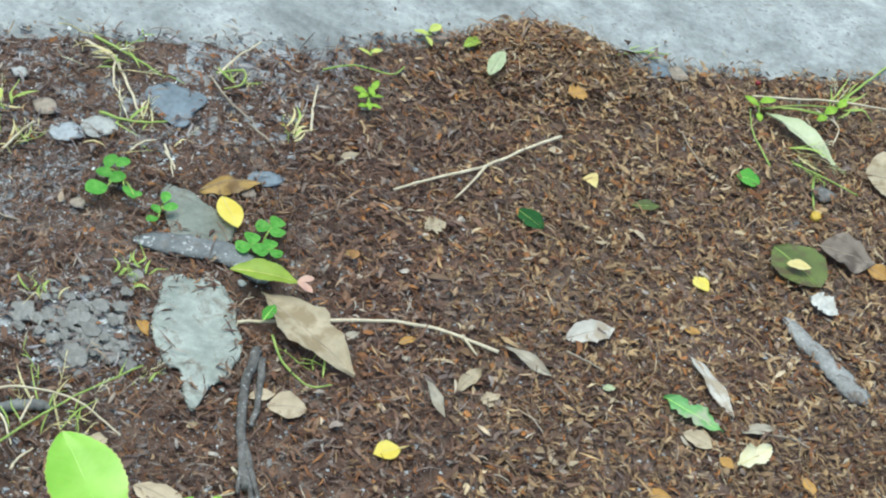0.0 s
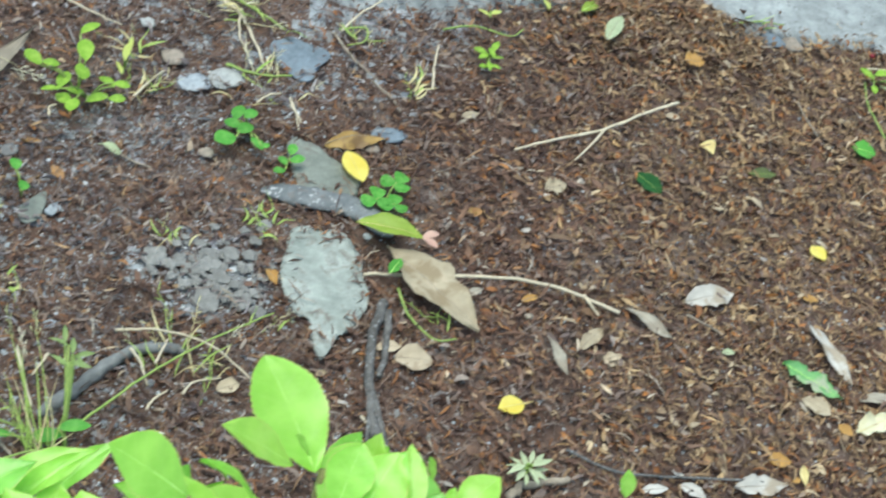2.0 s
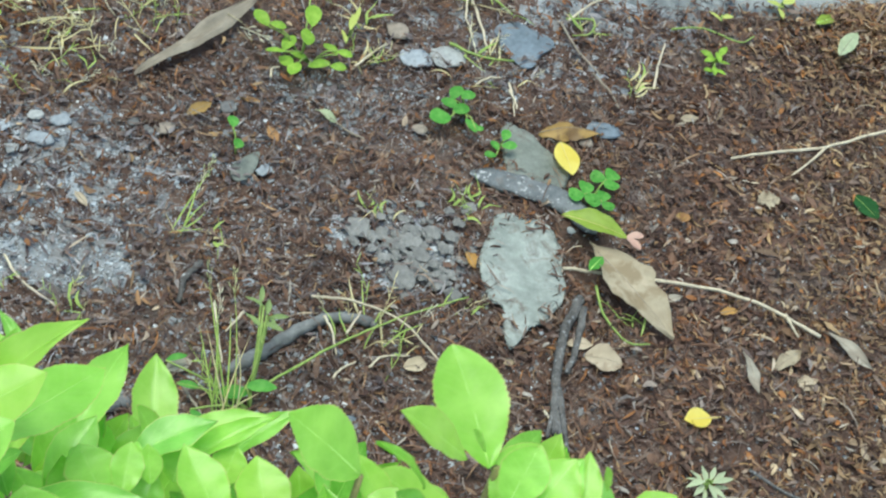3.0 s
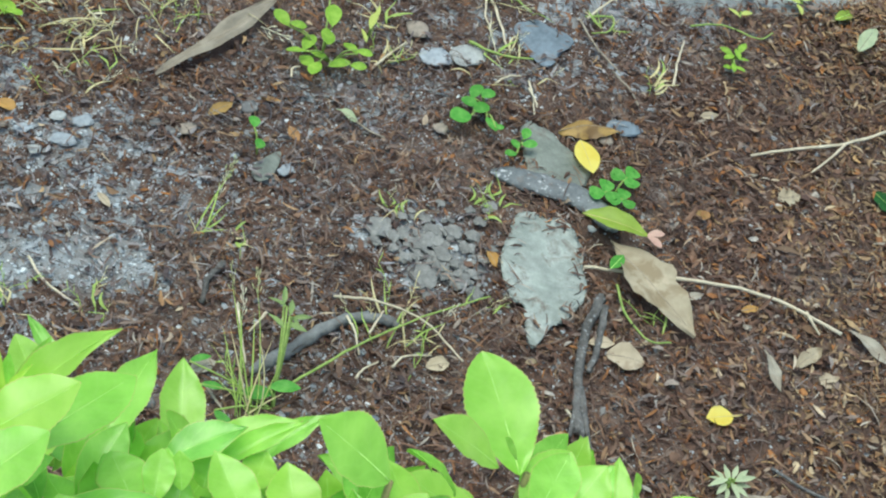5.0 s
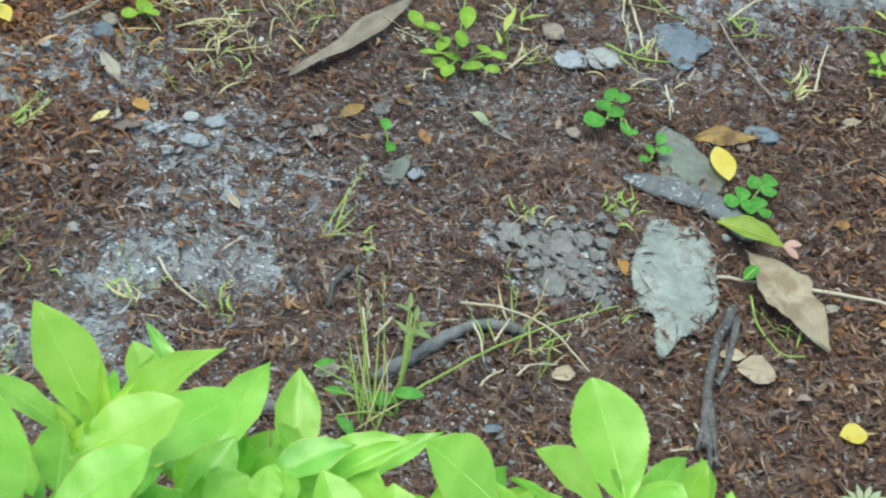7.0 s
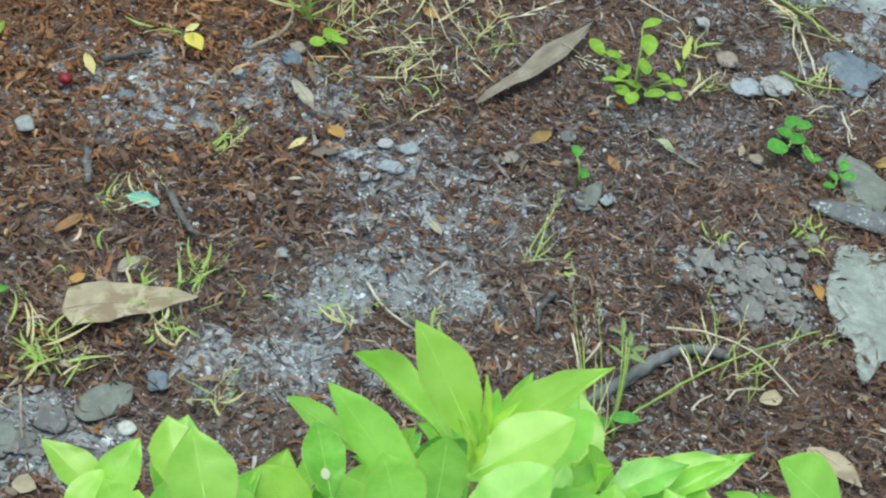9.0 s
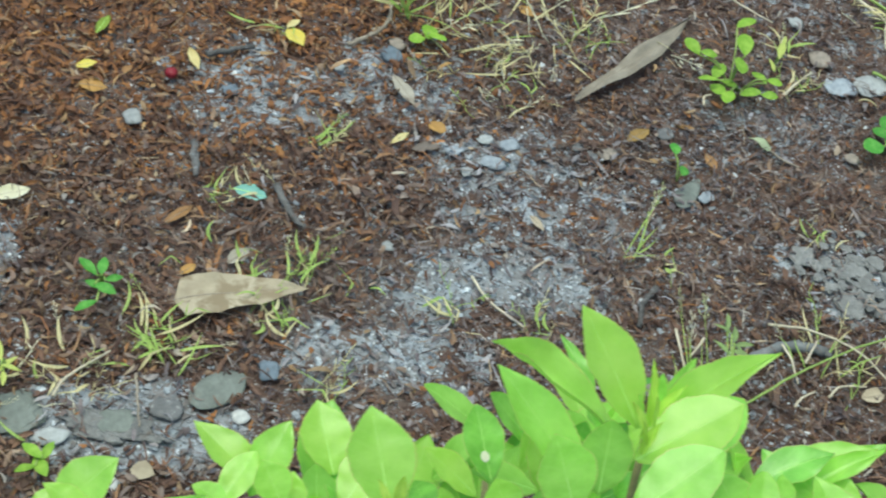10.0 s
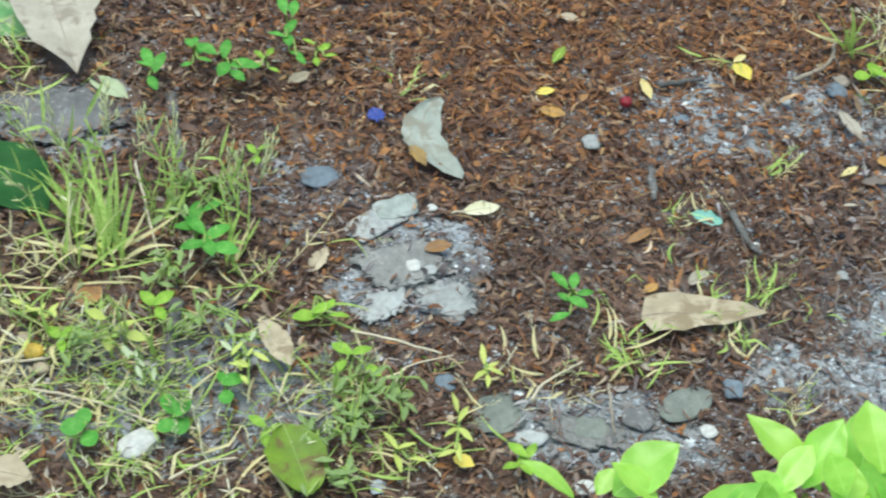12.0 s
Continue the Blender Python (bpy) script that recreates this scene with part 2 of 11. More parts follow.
M_YELLOW_PALE = foliage("pale_yellow_leaf", (0.70, 0.58, 0.24), (0.82, 0.72, 0.38), 0.25, 0.5, 40)
M_GREEN = foliage("fresh_green_leaf", (0.08, 0.32, 0.04), (0.18, 0.46, 0.09), 0.3, 0.5, 60, None, 0.25, 0.1, 3.0)
M_GREEN_SOFT = foliage("soft_green_leaf", (0.22, 0.43, 0.04), (0.38, 0.59, 0.09), 0.3, 0.5, 60, None, 0.25, 0.1, 3.0)
M_GREEN_DARK = foliage("dark_green_leaf", (0.015, 0.075, 0.018), (0.04, 0.125, 0.035), 0.15, 0.6, 60, None, 0.15)
M_OLIVE = foliage("olive_mottled_leaf", (0.08, 0.105, 0.035), (0.15, 0.195, 0.055), 0.2, 0.5, 60, (0.12, 0.10, 0.05))
M_LEAF_DULL = foliage("dull_dark_leaf", (0.15, 0.12, 0.10), (0.25, 0.21, 0.18), 0.12, 0.55, 40, (0.11, 0.085, 0.07))
M_DRY_WHITE = foliage("silvery_dry_leaf", (0.46, 0.44, 0.41), (0.64, 0.62, 0.59), 0.15, 0.5, 40, (0.40, 0.34, 0.27))
M_LIME = foliage("lime_leaf", (0.25, 0.37, 0.04), (0.38, 0.50, 0.085), 0.3, 0.45, 60)
M_PALE_GREEN = foliage("pale_green_leaf", (0.42, 0.50, 0.30), (0.58, 0.64, 0.44), 0.25, 0.5, 50)
M_MOTTLED = foliage("mottled_green_leaf", (0.09, 0.15, 0.016), (0.22, 0.34, 0.03), 0.2, 0.5, 60, (0.15, 0.105, 0.035))
M_YELLOW_GREEN = foliage("yellow_green_leaf", (0.50, 0.58, 0.11), (0.66, 0.72, 0.24), 0.3, 0.5, 50)
M_GREY_GREEN = foliage("grey_green_dry_leaf", (0.31, 0.34, 0.30), (0.43, 0.46, 0.42), 0.15, 0.6, 50, (0.28, 0.27, 0.22))
M_GREEN_TORN = foliage("torn_green_leaf", (0.12, 0.33, 0.11), (0.25, 0.49, 0.19), 0.25, 0.5, 50, (0.42, 0.48, 0.33))
M_TEAL = foliage("teal_leaf", (0.16, 0.38, 0.32), (0.26, 0.48, 0.42), 0.1, 0.5, 50)
M_PINK = foliage("pinkish_petal", (0.55, 0.33, 0.27), (0.68, 0.46, 0.38), 0.25, 0.5, 50)
M_GRASS = foliage("grass_green", (0.28, 0.47, 0.08), (0.60, 0.73, 0.24), 0.3, 0.5, 30)
M_GRASS_DRY = foliage("dry_grass", (0.60, 0.53, 0.25), (0.83, 0.77, 0.48), 0.25, 0.55, 30)
M_SPRIG = foliage("pale_weed_leaf", (0.19, 0.31, 0.09), (0.37, 0.48, 0.20), 0.3, 0.55, 50)
M_HEAD = foliage("pale_green_seed_husk", (0.46, 0.52, 0.24), (0.68, 0.70, 0.42), 0.25, 0.6, 30)
M_CREAM = foliage("cream_seed_husk", (0.72, 0.69, 0.48), (0.88, 0.85, 0.68), 0.25, 0.6, 30)
M_SHRUB = foliage("shrub_leaf_green", (0.34, 0.70, 0.08), (0.54, 0.90, 0.18), 0.44, 0.30, 45, None, 0.7, 0.0, 3.2, True)
M_SHRUB_DEEP = foliage("shrub_leaf_deep_green", (0.18, 0.48, 0.055), (0.35, 0.71, 0.13), 0.30, 0.30, 45, None, 0.65, 0.0, 2.5, True)
M_SHRUB_YOUNG = foliage("young_shrub_leaf", (0.48, 0.74, 0.08), (0.66, 0.88, 0.16), 0.30, 0.35, 45, None, 0.6, 0.0, 2.5, True)
M_RIB = surface("pale_green_rib", [(0.3, (0.52, 0.84, 0.20)), (0.7, (0.62, 0.90, 0.30))], 8, 0.5, 20, 0.05)
M_STALK = surface("green_stalk", [(0.3, (0.22, 0.34, 0.08)), (0.7, (0.36, 0.46, 0.14))], 80, 0.55)
M_TWIG_GREEN = surface("shrub_stem", [(0.3, (0.16, 0.15, 0.07)), (0.7, (0.32, 0.30, 0.13))], 60, 0.7)
M_RED = surface("red_berry_skin", [(0.3, (0.16, 0.01, 0.02)), (0.7, (0.28, 0.02, 0.035))], 80, 0.4)
M_BLUE = surface("blue_plastic", [(0.3, (0.03, 0.05, 0.24)), (0.7, (0.05, 0.08, 0.34))], 80, 0.4)
M_FRUIT = surface("ochre_fruit_skin", [(0.3, (0.45, 0.30, 0.05)), (0.7, (0.62, 0.44, 0.09))], 80, 0.5)


# ---- building blocks ----
COVERED = []  # where stones and leaves lie: x, y, half length, half width, heading, bedded


def obj_of(name, bm, material, parent=None, label="", smooth=True):
    me = bpy.data.meshes.new(name)
    bm.to_mesh(me)
    bm.free()
    for p in me.polygons:
        p.use_smooth = smooth
    me.materials.append(material)
    ob = new(name, me)
    ob.parent = parent
    if label:
        ob["label"] = label
    return ob


part = obj_of


def shared(name, me, parent, m, label=""):
    ob = new(name, me)
    ob.parent = parent
    ob.matrix_basis = m
    if label:
        ob["label"] = label
    return ob


def mesh_of(name, bm, material, smooth=True):
    me = bpy.data.meshes.new(name)
    bm.to_mesh(me)
    bm.free()
    for p in me.polygons:
        p.use_smooth = smooth
    me.materials.append(material)
    return me


def tube(bm, pts, radii, sides=7, rough=0.0, seed=0):
    """A tapered round stem along a line of points, closed at both ends."""
    pts = [Vector(p) for p in pts]
    rings = []
    side = None
    for k, p in enumerate(pts):
        d = (pts[min(k + 1, len(pts) - 1)] - pts[max(k - 1, 0)]).normalized()
        ref = side if side is not None else (Vector((0, 0, 1)) if abs(d.z) < 0.9 else Vector((1, 0, 0)))
        side = (ref - d * ref.dot(d)).normalized()
        up = d.cross(side)
        r = radii[k] if isinstance(radii, (list, tuple)) else radii
        ring = []
        for s in range(sides):
            a = 2 * math.pi * s / sides
            rr = r * (1 + rough * noise.noise((k * 0.7 + seed, s * 1.3, seed * 0.37)))
            ring.append(bm.verts.new(p + (side * math.cos(a) + up * math.sin(a)) * rr))
        rings.append(ring)
    for a, b in zip(rings, rings[1:]):
        for s in range(sides):
            bm.faces.new((a[s], a[(s + 1) % sides], b[(s + 1) % sides], b[s]))
    bm.faces.new(rings[0][::-1])
    bm.faces.new(rings[-1])


def smooth_line(pts, n=6):
    """Points of a smooth curve through the given ones."""
    P = [Vector(p) for p in pts]
    P = [2 * P[0] - P[1], *P, 2 * P[-1] - P[-2]]
    out = []
    for a, b, c, d in zip(P, P[1:], P[2:], P[3:]):
        for k in range(n):
            t = k / n
            out.append(0.5 * (2 * b + (c - a) * t + (2 * a - 5 * b + 4 * c - d) * t * t + (3 * b - a - 3 * c + d) * t ** 3))
    out.append(P[-2])
    return out


def leaf_bm(L=1.0, W=0.4, belly=0.5, point=1.0, bend=0.0, fold=0.0, wave=0.0, ragged=0.0, twist=0.0, seed=0, nu=14, nv=6, side=0.0, notch=0.0, blunt=0.75, teeth=0.0):
    """A leaf blade along +x from its base, facing +z. belly: where it is widest; point: how drawn out the tip is;
    bend: the droop along it; fold: the valley at the midrib; wave, ragged: its margin; side: a sideways sweep."""
    bm = bmesh.new()
    rim = bm.verts.layers.float.new("rim")
    rows = []
    for i in range(nu + 1):
        u = i / nu
        k = u / belly if u < belly else (1 - u) / (1 - belly)
        k = max(0.0, min(1.0, k))
        w = math.sin(k * math.pi / 2) ** (blunt if u < belly else point)
        w = max(w, 0.012)
        row = []
        for j in range(nv + 1):
            v = 2 * j / nv - 1
            edge = 1 + ragged * abs(v) * noise.noise((u * 9 + seed * 3.1, v * 2, seed))
            edge += teeth * (i % 2 - 0.5) * v ** 6
            y = v * w * W / 2 * edge + side * L * (u - 0.5) ** 2 * 4
            x = u * L - notch * L * (1 - abs(v)) * max(0, u - 0.8) * 2
            z = fold * abs(v) * w * W / 2 + bend * L * (0.25 - (u - 0.5) ** 2)
            z += wave * L * abs(v) * noise.noise((u * 4.5 + seed * 1.7, v * 1.2, seed + 5)) + 0.35 * wave * L * noise.noise((u * 3, v * 1.5, seed + 9))
            a = twist * (u - 0.5)
            y, z = y * math.cos(a) - z * math.sin(a), y * math.sin(a) + z * math.cos(a)
            row.append(bm.verts.new((x, y, z)))
            row[-1][rim] = max(abs(v), u * u * u)
        rows.append(row)
    for a, b in zip(rows, rows[1:]):
        for j in range(nv):
            bm.faces.new((a[j], b[j], b[j + 1], a[j + 1]))
    return bm


def rib_bm(L, r, bend, twist=0.0, side=0.0, until=0.92, lift=0.0, wave=0.0, seed=0):
    bm = bmesh.new()
    pts = []
    for i in range(9):
        u = until * i / 8
        y, z = side * L * (u - 0.5) ** 2 * 4, bend * L * (0.25 - (u - 0.5) ** 2) + lift + 0.35 * wave * L * noise.noise((u * 3, 0, seed + 9))
        a = twist * (u - 0.5)
        pts.append((u * L, y * math.cos(a) - z * math.sin(a), y * math.sin(a) + z * math.cos(a)))
    tube(bm, pts, [r * (1 - 0.75 * i / 8) for i in range(9)], 5)
    return bm


def rest(bm, z=0.0015):
    low = min(v.co.z for v in bm.verts)
    bmesh.ops.translate(bm, verts=bm.verts, vec=(0, 0, z - low))
    return z - low


def ground_leaf(name, x, y, length, width, heading, material, label, bend=0.08, fold=0.15, wave=0.05, ragged=0.15, twist=0.0,
                belly=0.5, point=1.0, side=0.0, seed=1, lift=0.0, stalk=0.0, rib=None, tilt=0.0, group="", blunt=0.75):
    """A fallen leaf lying on the litter: blade, and where it shows its midrib and stalk."""
    bm = leaf_bm(length, width, belly, point, bend, fold, wave, ragged, twist, seed, 16, 8, side, 0.0, blunt)
    bmesh.ops.rotate(bm, verts=bm.verts, cent=(0, 0, 0), matrix=Matrix.Rotation(tilt, 3, "X"))
    up = rest(bm, 0.001 + lift)
    ob = obj_of(name, bm, material)
    ob.matrix_basis = pose(x, y, 0, 0, 0, heading)
    a = radians(heading)
    COVERED.append((x + math.cos(a) * length / 2, y + math.sin(a) * length / 2, length * 0.42, width * 0.36, heading, False))
    tagged(ob, label, "leaf", group)
    if rib:
        r = rib_bm(length, max(0.00035, width * 0.015), bend, twist, side, 0.9, 0.0001, wave, seed)
        bmesh.ops.rotate(r, verts=r.verts, cent=(0, 0, 0), matrix=Matrix.Rotation(tilt, 3, "X"))
        bmesh.ops.translate(r, verts=r.verts, vec=(0, 0, up))
        part("midrib", r, rib, ob)
    if stalk:
        s = bmesh.new()
        tube(s, smooth_line([(0.002, 0, up), (-stalk * 0.5, stalk * 0.12, max(0.002, up)), (-stalk, stalk * 0.05, 0.002)], 4), [0.0008] * 9, 5)
        part("stalk", s, rib or material, ob)
    return ob


def twig(name, pts, r0, r1, material, label, forks=(), rough=0.25, seed=0, category="twig", lift=None, sides=7, jitter=0.8, squash=1.0, ends=0.0):
    """A fallen twig or root lying along the ground, with its side shoots as parts."""
    lift = r0 * 0.8 if lift is None else lift
    line = smooth_line([(px, py, lift) for px, py in pts], 6)
    line = [p + Vector((noise.noise((k * 0.5, seed, 1)), noise.noise((k * 0.5, seed, 7)), 0.5 * noise.noise((k * 0.5, seed, 3)))) * r0 * jitter for k, p in enumerate(line)]
    base = line[0].copy()
    n = len(line) - 1
    bm = bmesh.new()
    worn = [min(1.0, math.sqrt((min(k, n - k) / n + 0.004) / ends)) if ends else 1.0 for k in range(n + 1)]
    tube(bm, [p - base for p in line], [(r0 + (r1 - r0) * k / n) * worn[k] for k in range(n + 1)], sides, rough, seed)
    for v in bm.verts:
        v.co.z *= squash
    ob = obj_of(name, bm, material)
    ob.location = base
    tagged(ob, label, category)
    for f in forks:
        fl = smooth_line([(px, py, lift * 1.1) for px, py in f], 5)
        fb = bmesh.new()
        m = len(fl) - 1
        tube(fb, [p - base for p in fl], [r1 * 0.95 + (r1 * 0.45 - r1 * 0.95) * k / m for k in range(m + 1)], 6, rough, seed + 3)
        part("side_shoot", fb, material, ob)
    return ob


def stone_bm(L, W, H, seed, detail=3, jag=0.35, taper=0.0, square=2.0, lobes=(), fray=0.0):
    """A stone; lobes (angle, swell, spread) push its outline out or in; fray crumbles its rim."""
    bm = bmesh.new()
    bmesh.ops.create_icosphere(bm, subdivisions=detail, radius=1.0)
    for v in bm.verts:
        n = v.co.normalized()
        d = 1 + jag * noise.noise(n * 1.3 + Vector((seed * 7.3, seed, 0))) + 0.5 * jag * noise.noise(n * 3.1 + Vector((0, seed * 3.3, seed))) + 0.15 * jag * noise.noise(n * 8 + Vector((seed, 0, seed * 2.1)))
        f = n * d
        flat = math.hypot(n.x, n.y)
        if square != 2.0 and flat > 1e-4:
            f *= flat / (abs(n.x) ** square + abs(n.y) ** square) ** (1 / square)
        turn = math.degrees(math.atan2(n.y, n.x))
        for at, swell, spread in lobes:
            off = (turn - at + 180) % 360 - 180
            f *= 1 + swell * math.exp(-(off / spread) ** 2)
        if fray:
            f *= 1 + fray * flat ** 10 * noise.noise(n * 11 + Vector((seed, 4.0, 0))) + 0.6 * fray * flat ** 10 * noise.noise(n * 26 + Vector((seed, 9.0, 0)))
        f.z = math.copysign(abs(n.z) ** 0.7, n.z) * 0.8 * (0.75 + 0.25 * d)
        v.co = Vector((f.x * L / 2, f.y * W / 2 * (1 - taper * f.x), f.z * H / 2))
    return bm


def stone(name, x, y, length, width, height, heading, material, label, seed=1, sink=0.45, jag=0.35, category="stone", group="", detail=3, taper=0.0, square=2.0, lobes=(), fray=0.0):
    bm = stone_bm(length, width, height, seed, detail, jag, taper, square, lobes, fray)
    COVERED.append((x, y, length * 0.48, width * 0.48, heading, True))
    ob = obj_of(name, bm, material, smooth=category != "clod")
    ob.matrix_basis = pose(x, y, height * (0.5 - sink), 0, 0, heading)
    return tagged(ob, label, category, group)


def aim(base, tip, width, roll=0.0, unit=0.42):
    """The pose that lays a unit leaf (1 long) from base to tip, that wide; its face looks up as far as it can."""
    b, t = Vector(base), Vector(tip)
    d = t - b
    x = d.normalized()
    y = Vector((0, 0, 1)).cross(x)
    y = y.normalized() if y.length > 1e-4 else Vector((0, 1, 0))
    m = Matrix((x, y, x.cross(y))).transposed() @ Matrix.Rotation(roll, 3, "X")
    s = d.length
    return Matrix.Translation(b) @ m.to_4x4() @ Matrix.Diagonal((s, width / unit, s, 1))


BLADES = [leaf_bm(1.0, 0.05, 0.3, 0.8, b, 0.3, 0.0, 0.0, 0.4 * s, k, 9, 2, s) for k, (b, s) in enumerate([(0.12, 0.05), (0.28, -0.08), (0.42, 0.1), (0.08, -0.03)])]
for bm in [leaf_bm(1.0, 0.05, 0.3, 0.8, b, 0.3, 0.0, 0.0, 0.5, k, 9, 2, 0.05) for k, b in enumerate((0.1, 0.3, 0.2))]:
    # broken over part of the way along
    at, turn, drop = [(0.45, 0.8, -0.3), (0.6, -0.9, -0.5), (0.5, -0.6, 0.1)][len(BLADES) - 4]
    for v in bm.verts:
        if v.co.x > at:
            d = v.co.x - at
            v.co = Vector((at + d * math.cos(turn), v.co.y + d * math.sin(turn), v.co.z + d * drop))
    BLADES.append(bm)
BLADES_GREEN = [mesh_of("blade", bm.copy(), M_GRASS) for bm in BLADES]
BLADES_DRY = [mesh_of("blade", bm, M_GRASS_DRY) for bm in BLADES]


def seed_head_bm(n=9, seed=0):
    """A loose grass panicle, 1 long along +x: slim florets on short branches, in twos."""
    rnd = random.Random(seed)
    bm = bmesh.new()
    tube(bm, [(0, 0, 0), (0.5, 0, 0.03), (1, 0, 0)], [0.014, 0.011, 0.006], 5)
    for k in range(n):
        u = 0.1 + 0.8 * k / n
        a = k * 2.4 + rnd.uniform(-0.4, 0.4)
        out = rnd.uniform(0.10, 0.22) * (1.15 - u)
        q = Vector((u + 0.10, out * math.cos(a), out * math.sin(a)))
        tip = q + Vector((0.15, 0.35 * out * math.cos(a), 0.35 * out * math.sin(a)))
        tube(bm, [(u, 0, 0), q, q.lerp(tip, 0.4), tip], [0.006, 0.012, 0.026, 0.004], 4)
    return bm


def culm_bm(seed=0):
    """A jointed grass stem, 1 long along +x, that turns a little at each node and carries short leaves there."""
    rnd = random.Random(seed + 70)
    bm = bmesh.new()
    pts, a, p = [Vector((0, 0, 0))], rnd.uniform(-0.3, 0.3), Vector((0, 0, 0))
    for k in range(4):
        p = p + Vector((0.27 * math.cos(a), 0.27 * math.sin(a), rnd.uniform(-0.04, 0.07)))
        pts.append(p.copy())
        a += rnd.uniform(-0.55, 0.55)
    tube(bm, smooth_line(pts, 3), 0.011, 5)
    for p in pts[1:]:
        for s in (-1, 1):
            if rnd.random() < 0.3:
                continue
            blade = leaf_bm(rnd.uniform(0.18, 0.38), 0.036, 0.35, 0.9, 0.15, 0.3, 0, 0, 0.4, k, 5, 2)
            m = Matrix.Translation(p) @ Euler((rnd.uniform(-0.6, 0.6), rnd.uniform(-0.5, 0.1), a + s * rnd.uniform(0.4, 1.2))).to_matrix().to_4x4()
            blade.transform(m)
            me = bpy.data.meshes.new("joint")
            blade.to_mesh(me)
            blade.free()
            bm.from_mesh(me)
            bpy.data.meshes.remove(me)
    return bm


HEADS = [mesh_of("seed_head", seed_head_bm(8, k), m) for k, m in enumerate([M_CREAM, M_GRASS, M_HEAD])]
CULMS = [mesh_of("stem", culm_bm(k), m) for k, m in enumerate([M_GRASS, M_GRASS, M_GRASS, M_GRASS_DRY, M_GRASS_DRY, M_CREAM])]


def grass_tuft(x, y, reach, count, label, lean=0.0, dry=0.3, heads=2, upright=0.5, width=0.0022, spread=360.0, seed=0, foot=0.006, jointed=0.25):
    """A small tuft of grass: its blades fan out from one foot; some carry seed heads."""
    rnd = random.Random(seed * 97 + 5)
    ob = tagged(new("grass_tuft"), label, "grass")
    ob.location = (x, y, 0)
    for k in range(count):
        a = radians(lean + rnd.uniform(-spread / 2, spread / 2))
        L = reach * rnd.uniform(0.45, 1.0)
        up = rnd.uniform(0.05, upright)
        b = (rnd.gauss(0, foot), rnd.gauss(0, foot), -0.001)
        t = (b[0] + L * math.cos(a), b[1] + L * math.sin(a), 0.003 + L * up)
        parched = rnd.random() < dry
        if rnd.random() < jointed:
            shared("stem", rnd.choice(CULMS[3:] if parched else CULMS[:3]), ob, aim(b, t, L * 0.9, rnd.uniform(-0.8, 0.8), 1.0))
            continue
        me = rnd.choice(BLADES_DRY if parched else BLADES_GREEN)
        shared("blade", me, ob, aim(b, t, width * rnd.uniform(0.6, 1.3), rnd.uniform(-0.5, 0.5), 0.05))
        if k < heads:
            d = (Vector(t) - Vector(b)).normalized()
            s = min(0.035, reach * rnd.uniform(0.28, 0.5))
            shared("seed_head", HEADS[k % 3 if dry < 0.6 else 0], ob, aim(Vector(t) - d * s * 0.3, Vector(t) + d * s * 0.7, s, rnd.uniform(0, 6), 1.0))
    return ob


def grass_clump(x, y, shoots, label, seed=0):
    """A grown clump: each shoot (tip dx, dy, dz, width, kind) rises from the foot; kinds: green, dry, jointed, headed, spike."""
    rnd = random.Random(seed * 31 + 3)
    ob = tagged(new("grass_clump"), label, "grass")
    ob.location = (x, y, 0)
    for dx, dy, dz, width, kind in shoots:
        b = (rnd.gauss(0, 0.005), rnd.gauss(0, 0.005), -0.001)
        t = (dx, dy, dz)
        long = (Vector(t) - Vector(b)).length
        if kind in ("jointed", "headed"):
            shared("stem", rnd.choice(CULMS[:3]), ob, aim(b, t, long * 0.8, rnd.uniform(-0.5, 0.5), 1.0))
        else:
            shared("blade", rnd.choice((BLADES_DRY if kind == "dry" else BLADES_GREEN)[:4]), ob, aim(b, t, width, rnd.uniform(-0.7, 0.7), 0.05))
        if kind == "spike":
            d = (Vector(t) - Vector(b)).normalized()
            shared("seed_head", HEADS[rnd.choice((0, 2))], ob, aim(Vector(t) - d * 0.012, Vector(t) + d * 0.009, 0.012, rnd.uniform(0, 6), 1.0))
        if kind == "headed":
            d = (Vector(t) - Vector(b)).normalized()
            for k in range(rnd.choice((1, 1, 2))):
                e = (d + Vector((rnd.uniform(-0.5, 0.5), rnd.uniform(-0.5, 0.5), 0))).normalized()
                shared("seed_head", HEADS[2 - k], ob, aim(Vector(t) - d * 0.01, Vector(t) + e * 0.026, 0.034, rnd.uniform(0, 6), 1.0))
    return ob


ROUND = [leaf_bm(1.0, 0.78, 0.55, 0.55, 0.12, 0.12, 0.02, 0.0, 0.0, k, 10, 6) for k in range(2)]
OVAL = [leaf_bm(1.0, 0.5, 0.5, 0.85, 0.12, 0.2, 0.03, 0.0, 0.0, k, 10, 6) for k in range(2)]
EGG = [leaf_bm(1.0, 0.62, 0.56, 0.6, 0.12, 0.14, 0.02, 0.0, 0.0, k, 10, 6) for k in range(2)]
SPRIG = [leaf_bm(1.0, 0.3, 0.45, 1.0, 0.2, 0.3, 0.04, 0.1, 0.3, k, 8, 4) for k in range(3)]
HEART = leaf_bm(1.0, 0.95, 0.68, 0.5, 0.05, 0.15, 0.0, 0.0, 0.0, 3, 10, 6, 0.0, 0.9)
